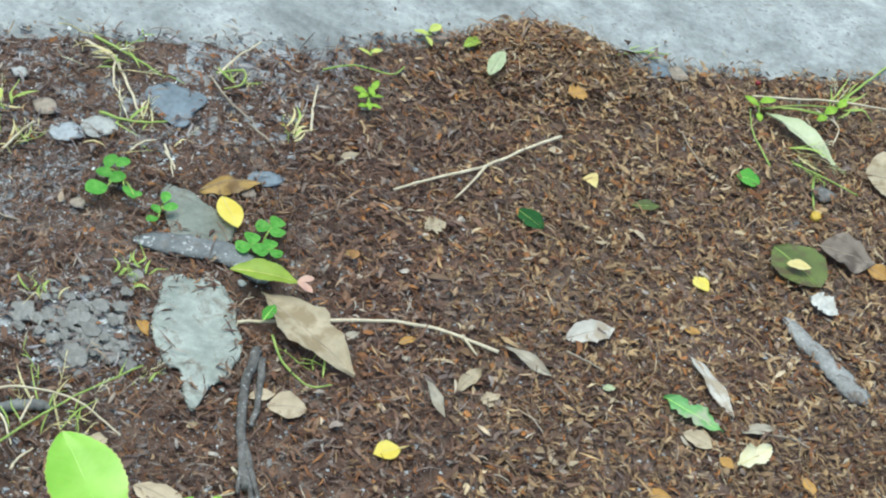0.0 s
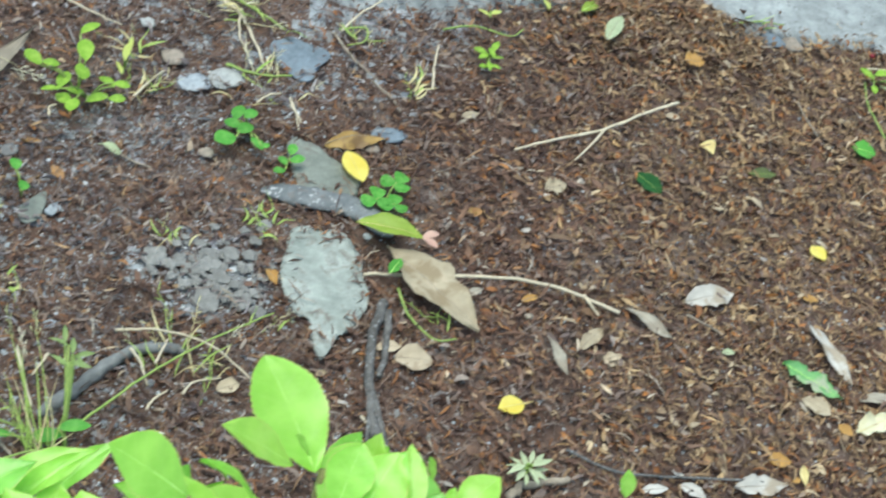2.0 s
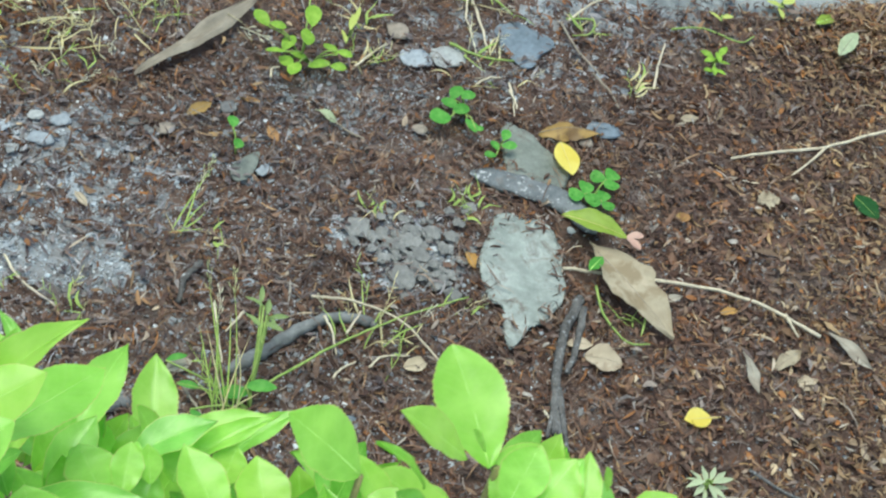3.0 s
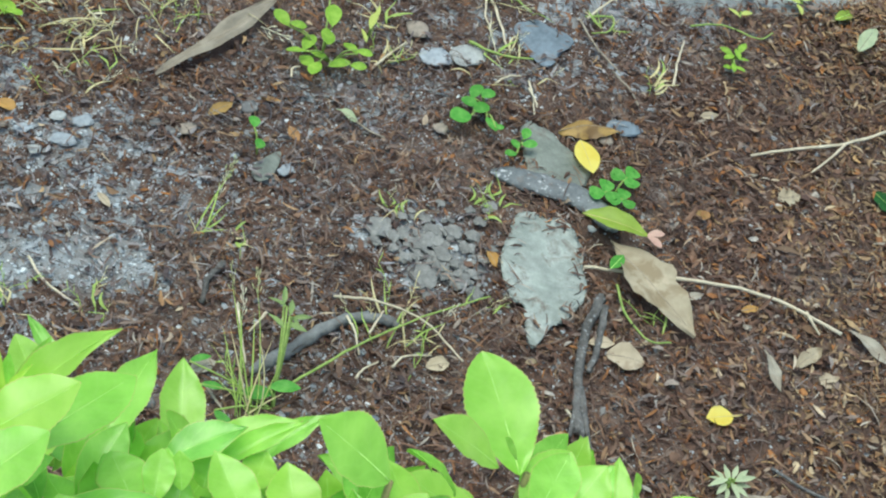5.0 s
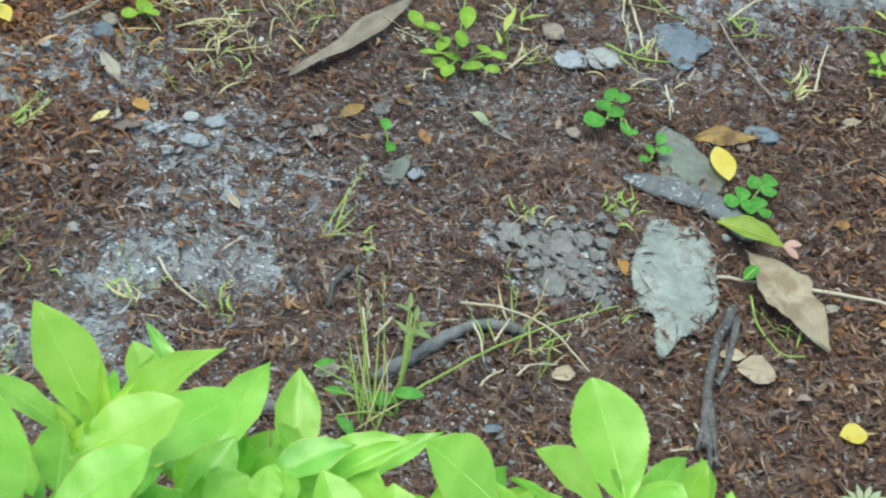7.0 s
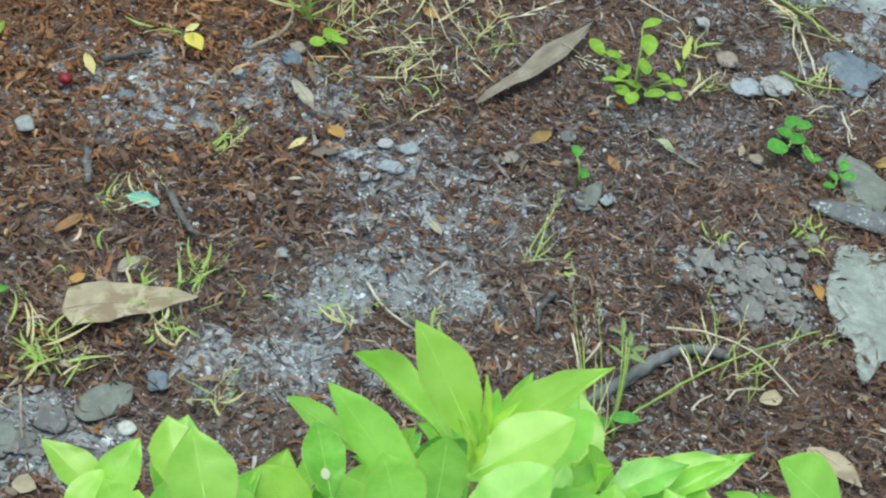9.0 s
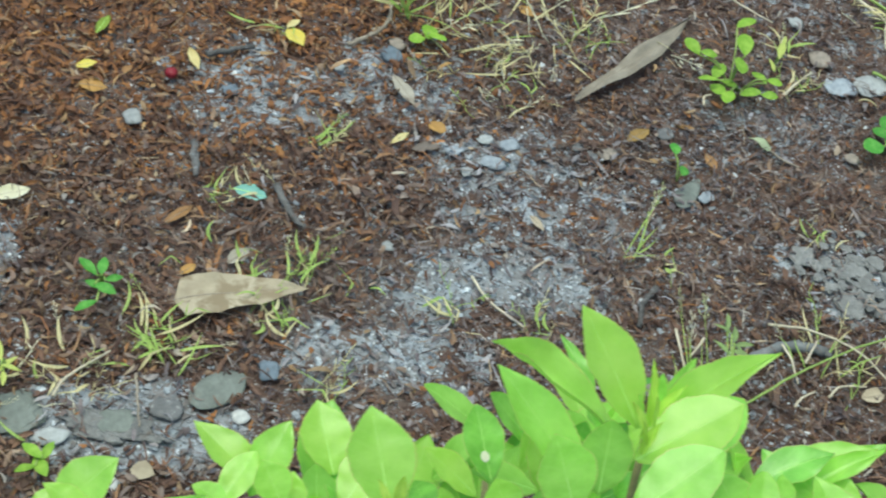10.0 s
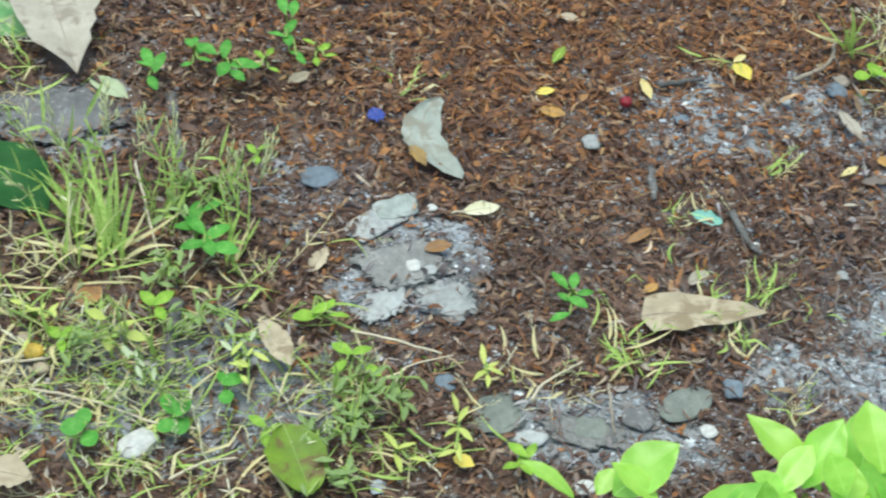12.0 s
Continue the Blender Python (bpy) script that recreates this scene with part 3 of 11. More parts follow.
SEEDLING = {
    "round": [mesh_of("leaf", bm.copy(), M_GREEN) for bm in ROUND],
    "round_soft": [mesh_of("leaf", bm, M_GREEN_SOFT) for bm in ROUND],
    "egg_soft": [mesh_of("leaf", bm, M_GREEN_SOFT) for bm in EGG],
    "oval": [mesh_of("leaf", bm.copy(), M_GREEN) for bm in OVAL],
    "oval_soft": [mesh_of("leaf", bm.copy(), M_GREEN_SOFT) for bm in OVAL],
    "oval_yellow": [mesh_of("leaf", bm, M_YELLOW_GREEN) for bm in OVAL],
    "sprig": [mesh_of("leaf", bm.copy(), M_SPRIG) for bm in SPRIG],
    "sprig_pale": [mesh_of("leaf", bm.copy(), M_PALE_GREEN) for bm in SPRIG],
    "sprig_yellow": [mesh_of("leaf", bm, M_YELLOW_GREEN) for bm in SPRIG],
    "heart": [mesh_of("leaflet", HEART, M_GREEN)],
}
UNIT_W = {"egg_soft": 0.62, "round": 0.78, "round_soft": 0.78, "oval": 0.5, "oval_soft": 0.5, "oval_yellow": 0.5, "heart": 0.95, "sprig": 0.3, "sprig_yellow": 0.3, "sprig_pale": 0.3}


def seedling(name, x, y, leaves, shape, label, height=0.012, seed=0, category="weed"):
    """A small weed: leaves (offset x, y, length, heading), each on its own stalk from one foot."""
    rnd = random.Random(seed + 11)
    ob = tagged(new(name), label, category)
    ob.location = (x, y, 0)
    for dx, dy, L, head in leaves:
        z = height * rnd.uniform(0.6, 1.1)
        a = radians(head)
        c = Vector((dx, dy, z))
        d = Vector((math.cos(a), math.sin(a), rnd.uniform(-0.1, 0.25)))
        if shape == "heart":
            for k in range(3):
                e = Vector((math.cos(a + 2.094 * k), math.sin(a + 2.094 * k), rnd.uniform(-0.1, 0.15)))
                shared("leaflet", SEEDLING["heart"][0], ob, aim(c, c + e * L * 0.55, L * 0.55, rnd.uniform(-0.15, 0.15), 0.95))
            start = c
        else:
            start = c - d * L / 2
            shared("leaf", rnd.choice(SEEDLING[shape]), ob, aim(start, c + d * L / 2, L * UNIT_W[shape] * rnd.uniform(0.85, 1.05), rnd.uniform(-0.3, 0.3), UNIT_W[shape]))
        s = bmesh.new()
        tube(s, smooth_line([(0, 0, -0.002), (start.x * 0.5, start.y * 0.5, start.z * 0.8), start], 4), 0.0007, 5)
        part("stalk", s, M_STALK, ob)
    return ob


# ---- ground, pavement, litter ----
def edge_y(x):
    """Where the concrete begins."""
    return 0.192 + 0.165 * x + 0.006 * noise.noise((x * 9, 2.0, 0)) + 0.02 * math.exp(-((x - 0.27) / 0.07) ** 2)


def wobble(x, y):
    near = math.exp(-((x * x / 1.6) + (y * y / 0.9)) ** 3)
    return -0.005 + near * (0.0035 * noise.noise((x * 7, y * 7, 0)) + 0.0018 * noise.noise((x * 31, y * 31, 4)) + 0.001 * noise.noise((x * 90, y * 90, 8)))


def sheet_lines(lo, hi, step, far):
    inner = list(np.arange(lo, hi + step / 2, step))
    out, d = [], step
    p = hi
    while p < far:
        d *= 1.7
        p += d
        out.append(p)
    left, d, p = [], step, lo
    while p > -far:
        d *= 1.7
        p -= d
        left.append(p)
    return left[::-1] + inner + out


# bare or gravelly patches: x, y, half length, half width, heading, how bare
BARE = [
    (-0.232, -0.229, 0.078, 0.031, 21, 0.84),
    (-0.246, -0.132, 0.062, 0.070, 22, 0.43),
    (-0.284, -0.312, 0.074, 0.036, 20, 0.56),
    (-0.405, -0.412, 0.080, 0.032, 20, 0.72),
    (-0.567, -0.340, 0.058, 0.052, 51, 0.68),
    (-0.658, -0.493, 0.124, 0.063, 25, 0.5),
    (-0.854, -0.318, 0.066, 0.045, 27, 0.4),
    (-0.441, -0.113, 0.081, 0.054, 27, 0.4),
    (0.007, -0.132, 0.054, 0.043, 9, 0.45),
    (0.071, 0.119, 0.158, 0.061, 13, 0.32),
    (-0.053, 0.175, 0.087, 0.064, 14, 0.28),
    (-0.065, -0.003, 0.126, 0.046, 35, 0.28),
    (-0.349, -0.062, 0.063, 0.058, 23, 0.38),
    (-0.192, -0.143, 0.102, 0.056, 21, 0.3),
    (0.135, 0.193, 0.111, 0.037, 14, 0.42),
    (-0.657, -0.303, 0.050, 0.048, 26, 0.3),
]


def bareness(x, y):
    """0: deep litter; 1: bare."""
    b = 0.0
    rough = 0.8 * noise.noise((x * 28, y * 28, 3)) + 0.6 * noise.noise((x * 75, y * 75, 5)) + 0.45 * noise.noise((x * 210, y * 210, 7))
    for cx, cy, a, c, h, s in BARE:
        dx, dy = x - cx, y - cy
        ch, sh = math.cos(radians(h)), math.sin(radians(h))
        u, v = (dx * ch + dy * sh) / a, (-dx * sh + dy * ch) / c
        q = u * u + v * v + rough
        b = max(b, s * max(0.0, min(1.0, 1.35 - 1.1 * q)))
    return b


def build_ground():
    xs, ys = sheet_lines(-1.1, 0.95, 0.007, 90), sheet_lines(-0.8, 0.5, 0.007, 90)
    verts = [(x, y, wobble(x, y) + (0.0028 * bareness(x, y) if abs(x) < 1.1 and abs(y) < 0.75 else 0)) for y in ys for x in xs]
    n = len(xs)
    faces = [(j * n + i, j * n + i + 1, (j + 1) * n + i + 1, (j + 1) * n + i) for j in range(len(ys) - 1) for i in range(n - 1)]
    me = bpy.data.meshes.new("ground")
    me.from_pydata(verts, [], faces)
    for p in me.polygons:
        p.use_smooth = True
    me.materials.append(M_SOIL)
    me.materials.append(M_SOIL_PALE)
    for p in me.polygons:
        c = p.center
        if abs(c.x) < 1.1 and abs(c.y) < 0.7 and bareness(c.x, c.y) > 0.36 + 0.3 * noise.noise((c.x * 60, c.y * 60, 2)):
            p.material_index = 1
    tagged(new("ground", me), "brown and grey bare soil under dry litter", "ground", kind="structure")


def build_pavement():
    bm = bmesh.new()
    xs = [-60.0, -20.0, -6.0] + list(np.arange(-3.0, 3.001, 0.02)) + [6.0, 20.0, 60.0]
    prof = [(-0.012, -0.02), (-0.008, -0.009), (0.0, -0.003), (0.010, 0.0005), (0.02, 0.002), (0.05, 0.0035), (0.12, 0.004), (0.4, 0.004), (2.2, 0.004), (2.23, -0.02)]
    rows = []
    for x in xs:
        e = edge_y(x)
        rows.append([bm.verts.new((x, e + d + (0.004 * noise.noise((x * 40, d * 30, 1)) if d < 0.03 else 0), z + 0.0012 * noise.noise((x * 18, d * 18, 6)))) for d, z in prof])
    for a, b in zip(rows, rows[1:]):
        for k in range(len(prof) - 1):
            bm.faces.new((a[k], b[k], b[k + 1], a[k + 1]))
    ob = obj_of("pavement", bm, M_CONCRETE)
    tagged(ob, "weathered light grey concrete pavement edge", "pavement", kind="structure")


def cover_map():
    """Two grids of 2 mm cells over the strip: kept clear under stones and leaves; over a bedded stone."""
    gx, gy = np.meshgrid(np.arange(-1.6, 1.45, 0.002), np.arange(-1.15, 0.6, 0.002))
    on, rim = np.zeros(gx.shape, bool), np.zeros(gx.shape, bool)
    FRAY = np.random.RandomState(3).uniform(0.5, 1.15, gx.shape)  # crumbs creep in over the rims
    for cx, cy, a, c, h, bedded in COVERED:
        r = max(a, c)
        i0, i1 = max(0, int((cx - r + 1.6) / 0.002)), int((cx + r + 1.6) / 0.002) + 1
        j0, j1 = max(0, int((cy - r + 1.15) / 0.002)), int((cy + r + 1.15) / 0.002) + 1
        dx, dy = gx[j0:j1, i0:i1] - cx, gy[j0:j1, i0:i1] - cy
        ch, sh = math.cos(radians(h)), math.sin(radians(h))
        far = ((dx * ch + dy * sh) / a) ** 2 + ((-dx * sh + dy * ch) / c) ** 2
        on[j0:j1, i0:i1] |= far < (FRAY[j0:j1, i0:i1] if bedded else 1)
        if bedded:
            rim[j0:j1, i0:i1] |= far < 1.15
    return on, rim


def on_stone(x, y):
    j, i = int((y + 1.15) / 0.002), int((x + 1.6) / 0.002)
    return 0 <= j < COVER.shape[0] and 0 <= i < COVER.shape[1] and COVER[j, i]


def off_strip(x, y):
    lo = np.interp(x, [-1.1, -0.71, -0.03, 0.59, 1.0], [-0.72, -0.64, -0.31, -0.25, -0.22])
    hi = np.interp(x, [-1.1, -0.95, -0.34, -0.09, 0.78], [-0.28, -0.2, 0.12, 0.25, 0.48])
    return max(0.0, lo - 0.04 - y, y - hi - 0.04, -1.0 - x, x - 0.85)


def litter_spots(count, seed):
    rnd = np.random.RandomState(seed)
    out = []
    while len(out) < count:
        x, y, k = rnd.uniform(-1.6, 1.45), rnd.uniform(-1.15, 0.6), rnd.rand()
        if k > math.exp(-off_strip(x, y) / 0.16) or (on_stone(x, y) and k > 0.015):
            continue
        past = y - edge_y(x)
        mound = 0.04 * math.exp(-((x - 0.385) / 0.055) ** 2) + 0.012 * noise.noise((x * 25, 9.0, 0)) + 0.008
        if past > mound - 0.02 * rnd.rand() ** 2 + (0.06 * rnd.rand() ** 2 if rnd.rand() < 0.03 else 0):
            continue
        bare = bareness(x, y)
        if rnd.rand() < bare:
            continue
        out.append((x, y, bare))
    heap = np.stack([rnd.normal(0.385, 0.042, 5000), rnd.normal(0.254, 0.022, 5000), np.zeros(5000)], 1)
    return np.concatenate([np.array(out), heap[heap[:, 1] < 0.298 - 4 * (heap[:, 0] - 0.385) ** 2]]), rnd


def build_litter():
    """A loose thin layer of small cupped brown scales, broken leaflets and thin curled needles."""
    c, rnd = litter_spots(165000, 4)
    n = len(c)
    thin = rnd.rand(n) < np.interp(c[:, 0], [-0.6, -0.4, -0.1, 0.05, 0.25], [0.3, 0.42, 0.56, 0.54, 0.32])
    L = np.where(thin, np.exp(rnd.normal(np.log(0.0120), 0.40, n)), np.exp(rnd.normal(np.log(0.0076), 0.38, n))).clip(0.003, 0.028)
    W = np.where(thin, rnd.uniform(0.0005, 0.0014, n), np.exp(rnd.normal(np.log(0.0026), 0.36, n)) * np.interp(c[:, 0], [-0.3, -0.1, 0.1, 0.25], [1.0, 0.85, 0.85, 1.0])).clip(0.0005, 0.0062)
    h, pitch, roll = rnd.uniform(0, 2 * np.pi, n), rnd.normal(0, 0.25, n), rnd.normal(0, 0.45, n)
    curl, sweep = rnd.normal(0, 0.34, n), rnd.normal(0, 0.45, n)
    cup = rnd.normal(0.0, 0.27, n)
    jag = rnd.uniform(0.5, 1.15, (n, 4))
    z0 = rnd.uniform(-0.004, 0.0018, n) + np.where(rnd.rand(n) < 0.08, rnd.uniform(0, 0.005, n), 0)
    lift = np.array([0.013 * math.exp(-((x - 0.395) / 0.08) ** 2 - ((y - 0.265) / 0.05) ** 2) + (0.004 if y > edge_y(x) else 0) + (0.0028 if RIM[int((y + 1.15) / 0.002), int((x + 1.6) / 0.002)] else 0) for x, y, bare in c])
    crumb = rnd.rand(n) < 0.006
    L = np.where(crumb & ~thin, L * 1.3, L)
    z0 = np.where(crumb, z0 + 0.0025, z0)
    rust = np.exp(-((c[:, 0] + 0.50) / np.where(c[:, 0] > -0.5, 0.19, 0.26)) ** 2 - ((c[:, 1] + 0.06 - 0.35 * (c[:, 0] + 0.5)) / 0.15) ** 2) * 1.15 + np.interp(c[:, 0], [-0.4, -0.05, 0.12, 0.4], [0.10, 0.05, 0.14, 0.19]) > rnd.rand(n)
    rust &= ~crumb
    dusty = ~rust & ~crumb & (rnd.rand(n) < 1.1 * c[:, 2] + np.interp(c[:, 0], [-0.42, -0.28, -0.08, 0.1], [0.0, 0.2, 0.2, 0.0]))
    tan = ~rust & ~crumb & ~dusty & (rnd.rand(n) < np.interp(c[:, 0], [-0.6, -0.4, 0.14, 0.24, 0.34, 0.42], [0.2, 0.04, 0.02, 0.07, 0.55, 0.75]))
    brown = ~rust & ~crumb & ~tan & ~dusty

    def pieces(pick, across):
        """Corners and faces of the picked pieces, two or three corners wide."""
        k, m = len(across), int(pick.sum())
        pts = np.zeros((m, 4 * k, 3))
        l, w, hh, pp, rr = L[pick], W[pick], h[pick], pitch[pick], roll[pick]
        for i, (u, wide) in enumerate([(-0.5, 0.35), (-0.18, 1.0), (0.2, 0.92), (0.5, 0.22)]):
            bend = 0.25 - u * u
            for j, v in enumerate(across):
                lx, ly = u * l, v * wide * w * jag[pick, i] + sweep[pick] * l * bend
                lz = curl[pick] * l * bend * 2 + cup[pick] * w * wide * abs(v) * 1.6 + 0.1 * w * (i % 2) * v
                ly, lz = ly * np.cos(rr) - lz * np.sin(rr), ly * np.sin(rr) + lz * np.cos(rr)
                lx, lz = lx * np.cos(pp) - lz * np.sin(pp), lx * np.sin(pp) + lz * np.cos(pp)
                pts[:, k * i + j] = np.stack([c[pick, 0] + lx * np.cos(hh) - ly * np.sin(hh), c[pick, 1] + lx * np.sin(hh) + ly * np.cos(hh), z0[pick] + lift[pick] + lz], 1)
        quads = [(k * i + j, k * i + k + j, k * i + k + j + 1, k * i + j + 1) for i in range(3) for j in range(k - 1)]
        return pts.reshape(-1, 3), (4 * k * np.arange(m)[:, None, None] + np.array(quads)[None]).reshape(-1, 4)

    for name, label, material, pick in (("leaf_litter", "loose layer of small curled brown plant litter", M_LITTER, brown),
                                        ("tan_litter", "loose small curled tan plant litter", M_TAN_LITTER, tan),
                                        ("dusty_litter", "dusty grey-brown plant litter on bare soil", M_DUSTY_LITTER, dusty),
                                        ("leaf_crumbs", "scattered tan and ochre crumbs of dry leaves", M_CRUMB, crumb),
                                        ("rust_litter", "loose layer of small curled rust-orange plant litter", M_RUST, rust)):
        v1, f1 = pieces(pick & thin, (-0.5, 0.5))
        v2, f2 = pieces(pick & ~thin, (-0.5, 0.0, 0.5))
        me = bpy.data.meshes.new(name)
        me.from_pydata(np.concatenate([v1, v2]).tolist(), [], np.concatenate([f1, f2 + len(v1)]).tolist())
        me.polygons.foreach_set("use_smooth", [True] * len(me.polygons))
        me.materials.append(material)
        tagged(new(name, me), label, "litter", kind="stuff")


def build_grit():
    """Fine pale gravel in the bare patches, and a little of it everywhere."""
    rnd = np.random.RandomState(9)
    unit = np.array([(x, y, z) for x in (-0.62, 0.62) for y in (-0.62, 0.62) for z in (-0.62, 0.62)])
    tris = np.array([(0, 1, 3, 2), (4, 6, 7, 5), (0, 4, 5, 1), (2, 3, 7, 6), (0, 2, 6, 4), (1, 5, 7, 3)])
    verts, faces, made = [], [], 0
    while made < 70000:
        x, y = rnd.uniform(-1.05, 0.9), rnd.uniform(-0.7, 0.42)
        if off_strip(x, y) > 0 or y > edge_y(x) + 0.004 + 0.012 * rnd.rand() ** 3 or on_stone(x, y):
            continue
        bare = bareness(x, y)
        if rnd.rand() > (bare * 1.1 + np.interp(x, [-0.6, -0.3, 0.0, 0.2], [0.12, 0.34, 0.30, 0.08])) * np.interp(y, [0.02, 0.1], [1.0, 0.35]):
            continue
        s = min(0.0028, 0.00056 * math.exp(rnd.normal(0.05, 0.62)))
        m = np.array(Euler((rnd.normal(0, 0.3), rnd.normal(0, 0.3), rnd.uniform(0, 6.3))).to_matrix())
        p = unit * (1 + rnd.uniform(-0.4, 0.4, (len(unit), 3))) * np.array([s * rnd.uniform(0.9, 1.6), s, s * rnd.uniform(0.5, 0.8)])
        verts.append(p @ m.T + np.array([x, y, (0.003 if y > edge_y(x) else wobble(x, y) + 0.0028 * bare) + s * 0.15]))
        faces.append(tris + made * len(unit))
        made += 1
    me = bpy.data.meshes.new("gravel")
    me.from_pydata(np.concatenate(verts).tolist(), [], np.concatenate(faces).tolist())
    me.materials.append(M_GRIT)
    tagged(new("gravel", me), "fine pale grey gravel and grit in bare soil", "gravel", kind="stuff")


build_ground()
build_pavement()


# ---- the shrub ----
FORMS = [(0.52, 0.95, 0.10, 0.26), (0.48, 1.05, 0.22, 0.32), (0.58, 0.8, 0.02, 0.2), (0.55, 0.9, 0.30, 0.28), (0.60, 0.72, 0.12, 0.16)]
SHRUB_LEAF = [leaf_bm(1.0, 0.42, b, p, d, f, 0.035, 0.06, 0.1 * (k - 2), k + 20, 40, 8, teeth=0.035) for k, (b, p, d, f) in enumerate(FORMS)]
SHRUB_MESH = {"green": [mesh_of("leaf", bm.copy(), M_SHRUB) for bm in SHRUB_LEAF],
              "young": [mesh_of("leaf", bm.copy(), M_SHRUB_YOUNG) for bm in SHRUB_LEAF],
              "deep": [mesh_of("leaf", bm, M_SHRUB_DEEP) for bm in SHRUB_LEAF]}
SHRUB_RIB = [mesh_of("midrib", rib_bm(1.0, 0.0042, FORMS[k][2], 0.1 * (k - 2), 0.0, 0.9, 0.002), M_RIB) for k in range(5)]
shrub = tagged(new("shrub"), "leafy bright green shrub with glossy oval leaves in whorls", "shrub")
shrub.location = (-0.1, -0.66, 0)


def shrub_leaf(bx, by, bz, tx, ty, tz, width, form=0, tone="green", roll=0.0):
    m = aim((bx + 0.1, by + 0.66, bz), (tx + 0.1, ty + 0.66, tz), width, roll)
    ob = shared("leaf", SHRUB_MESH[tone][form], shrub, m)
    shared("midrib", SHRUB_RIB[form], ob, Matrix.Identity(4))
    return ob


def shrub_stem(x, y, z, fx, fy, r=0.0032):
    bm = bmesh.new()
    line = smooth_line([(fx + 0.1, fy + 0.66, -0.01), ((fx + x) / 2 + 0.11, (fy + y) / 2 + 0.64, z * 0.5), (x + 0.1, y + 0.66, z)], 7)
    tube(bm, line, [r * (1 - 0.55 * k / (len(line) - 1)) for k in range(len(line))], 7, 0.15, x * 9)
    part("stem", bm, M_TWIG_GREEN, shrub)


def shrub_whorl(x, y, z, size, seed):
    """A whorl of leaves at a shoot's end, low in the shrub."""
    rnd = random.Random(seed)
    shrub_stem(x, y, z, x * 0.7 - 0.03, y * 0.35 - 0.42)
    for k in range(7):
        a = k * 2.4 + rnd.uniform(-0.3, 0.3)
        L = size * rnd.uniform(0.7, 1.1)
        up = rnd.uniform(-0.1, 0.6)
        shrub_leaf(x, y, z - 0.003 * k, x + L * math.cos(a), y + L * math.sin(a), z + L * up, L * rnd.uniform(0.38, 0.48), rnd.randrange(4),
                   rnd.choice(["green", "deep"]))

# ---- the shrub's leaves ----
shrub_leaf(-0.167, -0.598, 0.353, -0.199, -0.575, 0.383, 0.0234, 0, "green", 0.00)
shrub_leaf(-0.163, -0.597, 0.351, -0.129, -0.582, 0.396, 0.0170, 1, "green", 0.00)
shrub_leaf(-0.171, -0.596, 0.341, -0.225, -0.492, 0.253, 0.0155, 0, "green", -0.15)
shrub_leaf(-0.179, -0.627, 0.345, -0.222, -0.604, 0.373, 0.0202, 0, "green", 0.00)
shrub_leaf(-0.208, -0.505, 0.200, -0.249, -0.501, 0.220, 0.0179, 2, "deep", 0.20)
shrub_leaf(-0.193, -0.501, 0.200, -0.219, -0.501, 0.228, 0.0157, 2, "deep", -0.10)
shrub_leaf(-0.173, -0.487, 0.210, -0.194, -0.463, 0.223, 0.0184, 2, "green", 0.10)
shrub_leaf(-0.170, -0.467, 0.200, -0.194, -0.444, 0.215, 0.0097, 1, "deep", 0.10)
spotted = shrub_leaf(-0.211, -0.608, 0.310, -0.225, -0.586, 0.325, 0.0168, 2, "deep", 0.00)
part("blemish", leaf_bm(0.15, 0.085, 0.5, 0.5, 0.03, 0.0, 0.0, 0.0, 0.0, 1, 8, 4, 0.0, 0.0, 0.5), M_CREAM, spotted, "pale yellow spot").matrix_basis = Matrix.Translation((0.26, 0.02, 0.03))
shrub_leaf(-0.174, -0.618, 0.335, -0.177, -0.601, 0.358, 0.0195, 2, "deep", 0.00)
shrub_leaf(-0.161, -0.606, 0.337, -0.126, -0.549, 0.329, 0.0278, 2, "green", -0.10)
shrub_leaf(-0.140, -0.542, 0.260, -0.127, -0.484, 0.265, 0.0196, 1, "deep", 0.10)
shrub_leaf(-0.163, -0.598, 0.360, -0.165, -0.588, 0.375, 0.0053, 2, "green", 0.0)
shrub_leaf(-0.165, -0.604, 0.360, -0.173, -0.605, 0.380, 0.0052, 2, "green", 0.0)
shrub_leaf(-0.183, -0.643, 0.355, -0.197, -0.628, 0.375, 0.0240, 0, "green", 0.0)
shrub_leaf(-0.180, -0.608, 0.330, -0.170, -0.590, 0.345, 0.0154, 0, "deep", 0.0)
shrub_leaf(-0.168, -0.625, 0.370, -0.137, -0.600, 0.385, 0.0232, 2, "green", 0.0)
shrub_leaf(-0.166, -0.648, 0.370, -0.141, -0.622, 0.385, 0.0220, 2, "green", 0.0)
shrub_leaf(-0.110, -0.558, 0.290, -0.080, -0.538, 0.300, 0.0168, 1, "deep", 0.0)
shrub_leaf(-0.091, -0.550, 0.280, -0.057, -0.524, 0.295, 0.0105, 1, "green", 0.0)
shrub_leaf(-0.072, -0.553, 0.280, -0.070, -0.540, 0.290, 0.0157, 0, "green", 0.0)
shrub_leaf(-0.098, -0.575, 0.300, -0.103, -0.564, 0.310, 0.0100, 0, "green", 0.0)
shrub_leaf(-0.215, -0.616, 0.310, -0.239, -0.612, 0.325, 0.0139, 0, "green", 0.0)
shrub_leaf(-0.192, -0.591, 0.290, -0.220, -0.598, 0.300, 0.0145, 0, "deep", 0.0)
shrub_leaf(-0.230, -0.630, 0.310, -0.239, -0.624, 0.320, 0.0146, 0, "deep", 0.0)
shrub_leaf(-0.203, -0.636, 0.330, -0.211, -0.627, 0.340, 0.0162, 0, "green", 0.0)
